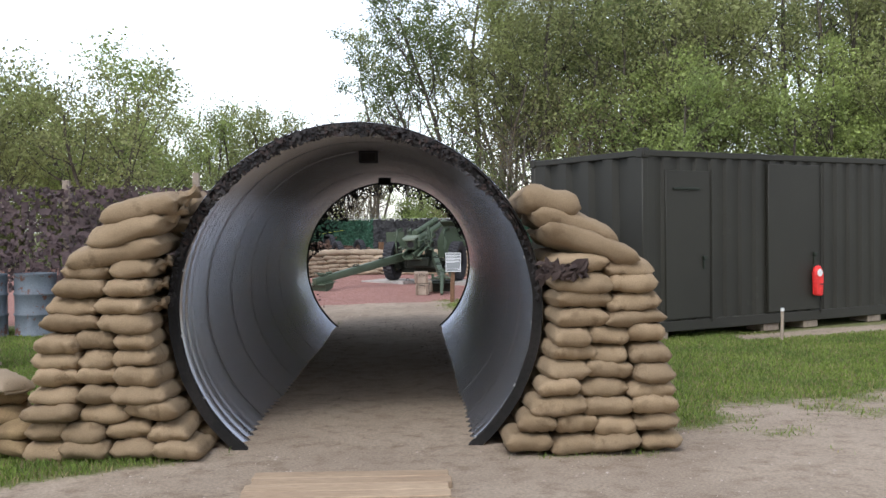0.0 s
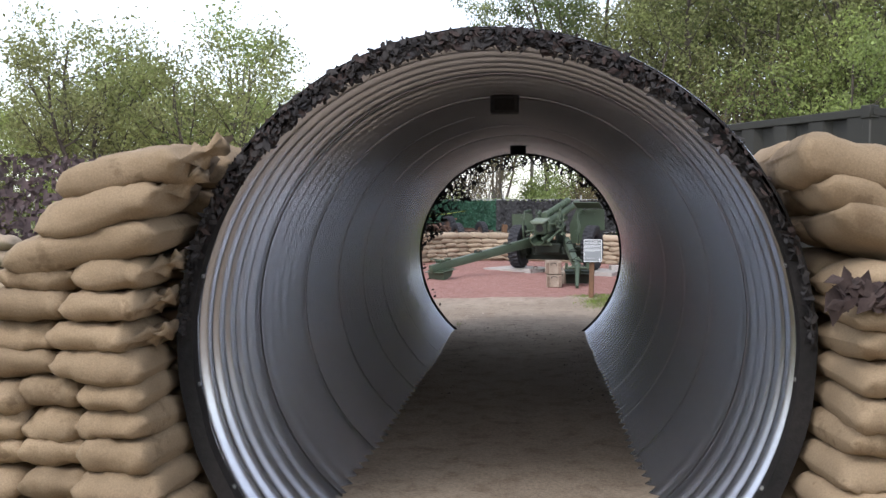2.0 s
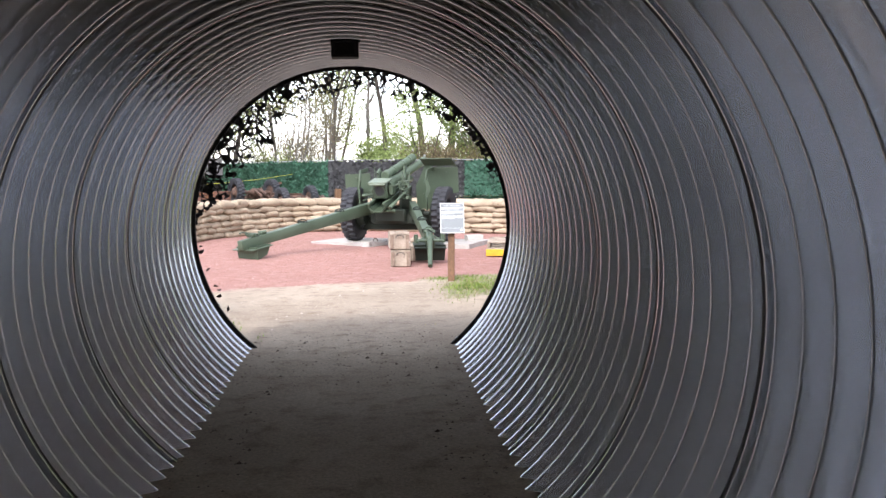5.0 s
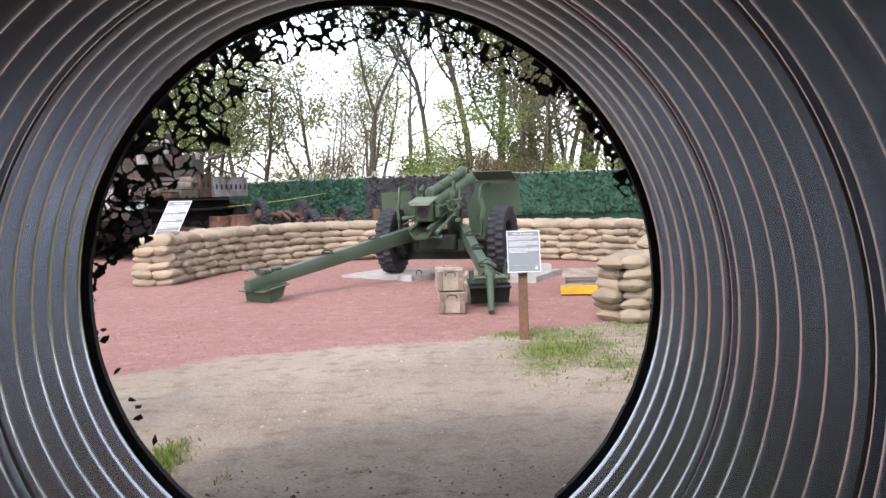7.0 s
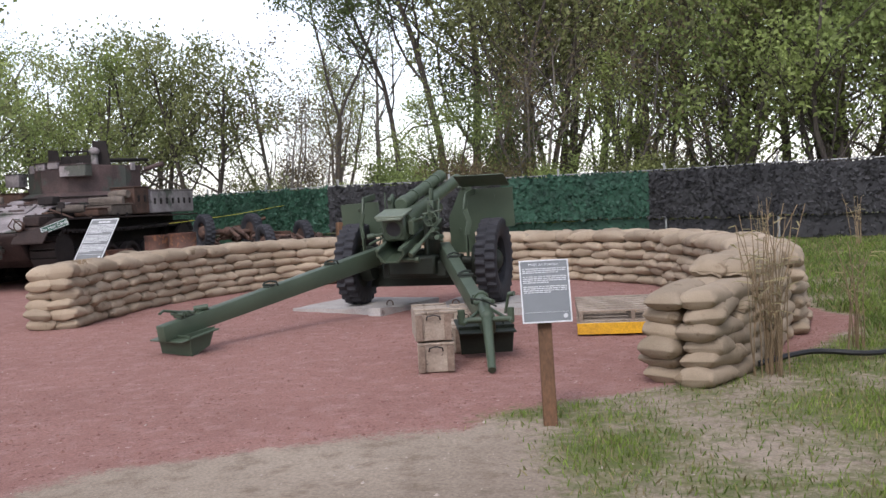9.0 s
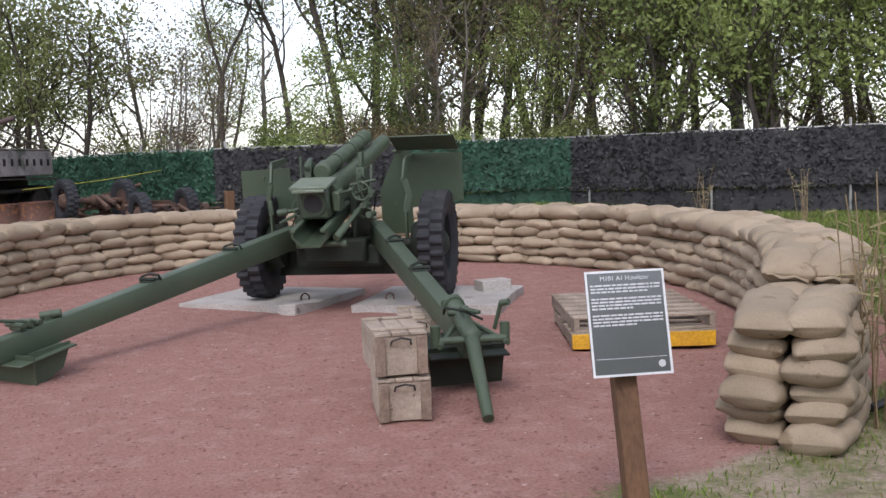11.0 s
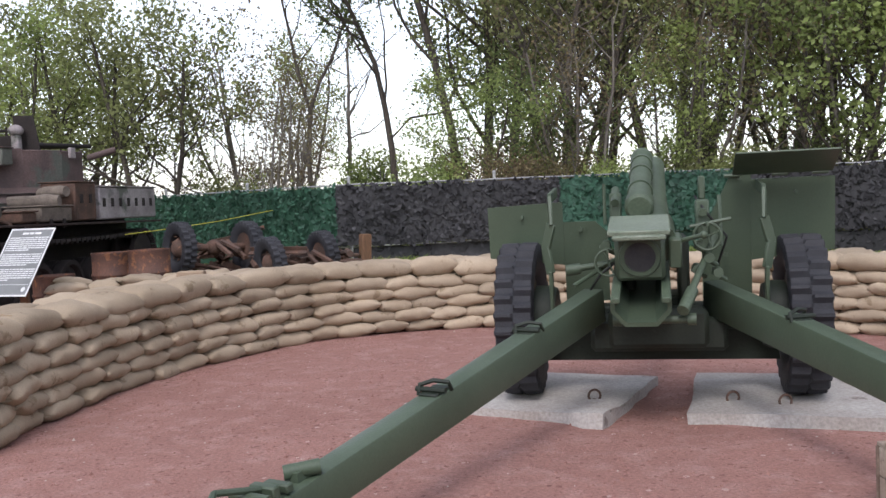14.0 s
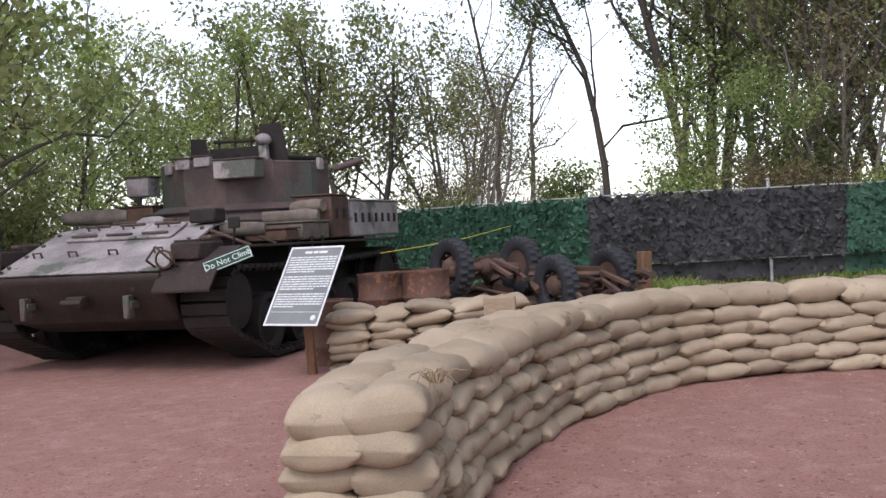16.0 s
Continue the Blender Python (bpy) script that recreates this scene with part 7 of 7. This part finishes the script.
# the low growth that shows in the gap between the two belts
plant("bush_light", 0.4, 47.5, 1.5)
plant("brown", -2.6, 54.0, 0.85)
plant("bush_brown", -3.4, 48.0, 1.35)
plant("bare", -0.2, 55.0, 0.95)
plant("multi", -2.4, 60.0, 0.95)
# a further unseen row behind the camera, added for reflections
for k in range(9):
    plant(("round", "tall", "round_light")[k % 3], -22 + k * 5.2, -23 - 6 * math.sin(k * 0.5), 1.0)


# ---- reeds, grass, litter ----
def reed_clump(x, y, n, h, seed, label):
    rnd = random.Random(seed)
    t = thing("dry_reeds", pose(x, y, 0), label, "reeds", "dry reeds")
    bm, lv = bmesh.new(), []
    for _ in range(n):
        a, rr = rnd.uniform(0, math.tau), rnd.uniform(0, 0.13)
        hh = h * rnd.uniform(0.55, 1.1)
        p = [(rr * math.cos(a), rr * math.sin(a), -0.02)]
        lean = Vector((rnd.gauss(0, 0.12), rnd.gauss(0, 0.1), 0))
        for i in range(1, 5):
            f = i / 4
            p.append((p[0][0] + lean.x * f * f * hh + rnd.gauss(0, 0.008), p[0][1] + lean.y * f * f * hh, hh * f))
        path_tube(bm, p, 0.006, 4, 0.003)
        for i in range(3):
            f = rnd.uniform(0.45, 1.0)
            j = min(3, int(f * 4))
            q = Vector(p[j]).lerp(Vector(p[j + 1]), f * 4 - j)
            lv.append((q, rnd))
    tagged(part("stalk_bundle", bm, "reed", t), kind="stuff")
    verts, faces = [], []
    for q, _ in lv:
        d = Vector((rnd.gauss(0, 1), rnd.gauss(0, 1), rnd.uniform(-0.3, 0.8))).normalized()
        s = d.orthogonal().normalized() * 0.006
        ln = rnd.uniform(0.07, 0.2)
        b = len(verts)
        verts += [q - s, q + s, q + d * ln * 0.6 + s * 0.7, q + d * ln + Vector((0, 0, -0.03)), q + d * ln * 0.6 - s * 0.7]
        faces.append(tuple(range(b, b + 5)))
    me = bpy.data.meshes.new("leaves")
    me.from_pydata(verts, [], faces)
    put("leaves", me, "dry_grass", t)


reed_clump(2.92, 13.55, 26, 1.05, 1, "tall dry reeds with thin leaves beside the sandbags")
reed_clump(3.02, 13.95, 12, 1.25, 2, "tall dry reeds with thin leaves beside the sandbags")
reed_clump(3.95, 14.35, 9, 0.85, 3, "sparse dry stalks standing in the grass")
reed_clump(7.9, 26.2, 14, 1.1, 4, "dry stalks before the dark fence")
reed_clump(9.6, 25.6, 10, 1.0, 6, "dry stalks before the dark fence")


def grass_patch(name, x0, x1, y0, y1, tries, seed, h=(0.03, 0.075), label="patchy green grass on trodden soil", keep_out=None, wide=0.0045):
    g = random.Random(seed)
    verts, faces, mats = [], [], []
    for _ in range(tries):
        x, y = g.uniform(x0, x1), g.uniform(y0, y1)
        c = grass_cover(x, y)
        if g.random() > c * c * 1.1 or (keep_out and keep_out(x, y)):
            continue
        z = ground_z(x, y)
        a = g.uniform(0, math.tau)
        hh = g.uniform(*h) * (0.5 + 0.7 * c)
        dx, dy = math.cos(a) * wide, math.sin(a) * wide
        lx, ly = g.gauss(0, 0.4) * hh, g.gauss(0, 0.4) * hh
        b = len(verts)
        verts += [(x - dx, y - dy, z - 0.004), (x + dx, y + dy, z - 0.004), (x + lx * 0.5 + dx * 0.7, y + ly * 0.5 + dy * 0.7, z + hh * 0.65), (x + lx, y + ly, z + hh)]
        faces += [(b, b + 1, b + 2), (b, b + 2, b + 3)]
        dry = 1 if g.random() < 0.16 + 0.35 * (1 - c) else 0
        mats += [dry, dry]
    me = bpy.data.meshes.new(name)
    me.from_pydata(verts, [], faces)
    me.materials.append(M["grass"])
    me.materials.append(M["dry_grass"])
    me.polygons.foreach_set("material_index", mats)
    tagged(new(name, me), label, "grass", kind="stuff")


grass_patch("grass", 0.85, 8.5, -1.2, 6.5, 160000, 1, (0.018, 0.045), keep_out=lambda x, y: x < 1.3 and y > 0.2)
grass_patch("grass", -6.5, -0.8, -1.3, 8.0, 130000, 2, (0.018, 0.05), keep_out=lambda x, y: x > -1.3 and y > 0.15)
grass_patch("grass", 0.45, 5.0, 8.2, 16.5, 70000, 3, (0.02, 0.05), keep_out=lambda x, y: red_gravel(x, y) > 0.6)
grass_patch("grass", 4.3, 12.0, 13.0, 28.5, 90000, 4, (0.04, 0.11), wide=0.008, keep_out=lambda x, y: red_gravel(x, y) > 0.6)
grass_patch("grass", -4.0, 9.0, 25.0, 31.5, 45000, 5, (0.06, 0.16), wide=0.01)
grass_patch("grass", -1.3, -0.5, 8.05, 9.6, 9000, 6, (0.02, 0.06))


def litter(name, n, x0, x1, y0, y1, size, material, seed, label, test):
    """Pebbles and crumbs of earth lying loose on the ground."""
    g = random.Random(seed)
    verts, faces = [], []
    while n:
        x, y = g.uniform(x0, x1), g.uniform(y0, y1)
        n -= 1
        if not test(x, y):
            continue
        z, s = ground_z(x, y), g.uniform(*size) * (1 if g.random() < 0.93 else 1.9)
        b = len(verts)
        for dx, dy, dz in ((1, 0, 0), (0, 1, 0), (-1, 0, 0), (0, -1, 0), (0.1, 0.1, 0.8)):
            verts.append((x + dx * s * g.uniform(0.6, 1.2), y + dy * s * g.uniform(0.6, 1.2), z + dz * s * g.uniform(0.6, 1.1) - 0.001))
        faces += [(b, b + 1, b + 4), (b + 1, b + 2, b + 4), (b + 2, b + 3, b + 4), (b + 3, b, b + 4)]
    me = bpy.data.meshes.new(name)
    me.from_pydata(verts, [], faces)
    me.materials.append(M[material])
    tagged(new(name, me), label, "gravel", kind="stuff")


M["pebble_red"] = mat("pebble_red", (0.3, 0.16, 0.13), (0.2, 0.095, 0.075), 30, 0.95, bump=0, grain=0.3)
M["pebble_pale"] = mat("pebble_pale", (0.5, 0.44, 0.38), (0.36, 0.28, 0.23), 30, 0.95, bump=0, grain=0.3)
M["clod"] = mat("clod", (0.13, 0.095, 0.07), (0.09, 0.065, 0.048), 20, 0.95, bump=0, grain=0.3)
litter("gravel", 26000, -5, 4.5, 11.5, 23, (0.004, 0.011), "pebble_red", 1, "loose red gravel chips on the yard", lambda x, y: red_gravel(x, y) > 0.4)
litter("gravel", 1300, -5, 4.5, 10.5, 23, (0.003, 0.009), "pebble_pale", 2, "pale stone chips scattered on the gravel", lambda x, y: red_gravel(x, y) > 0.2)
litter("gravel", 2600, -1.5, 3.0, -2.5, 12, (0.004, 0.01), "pebble_pale", 3, "pale grit on the dirt path", lambda x, y: abs(x) > 0.8 or y > 8 or y < 0)
litter("soil_clods", 900, -0.8, 0.8, 3.5, 8.6, (0.004, 0.011), "clod", 4, "dark crumbs of soil on the tunnel floor", lambda x, y: abs(x) > 0.45 or y > 6.5)
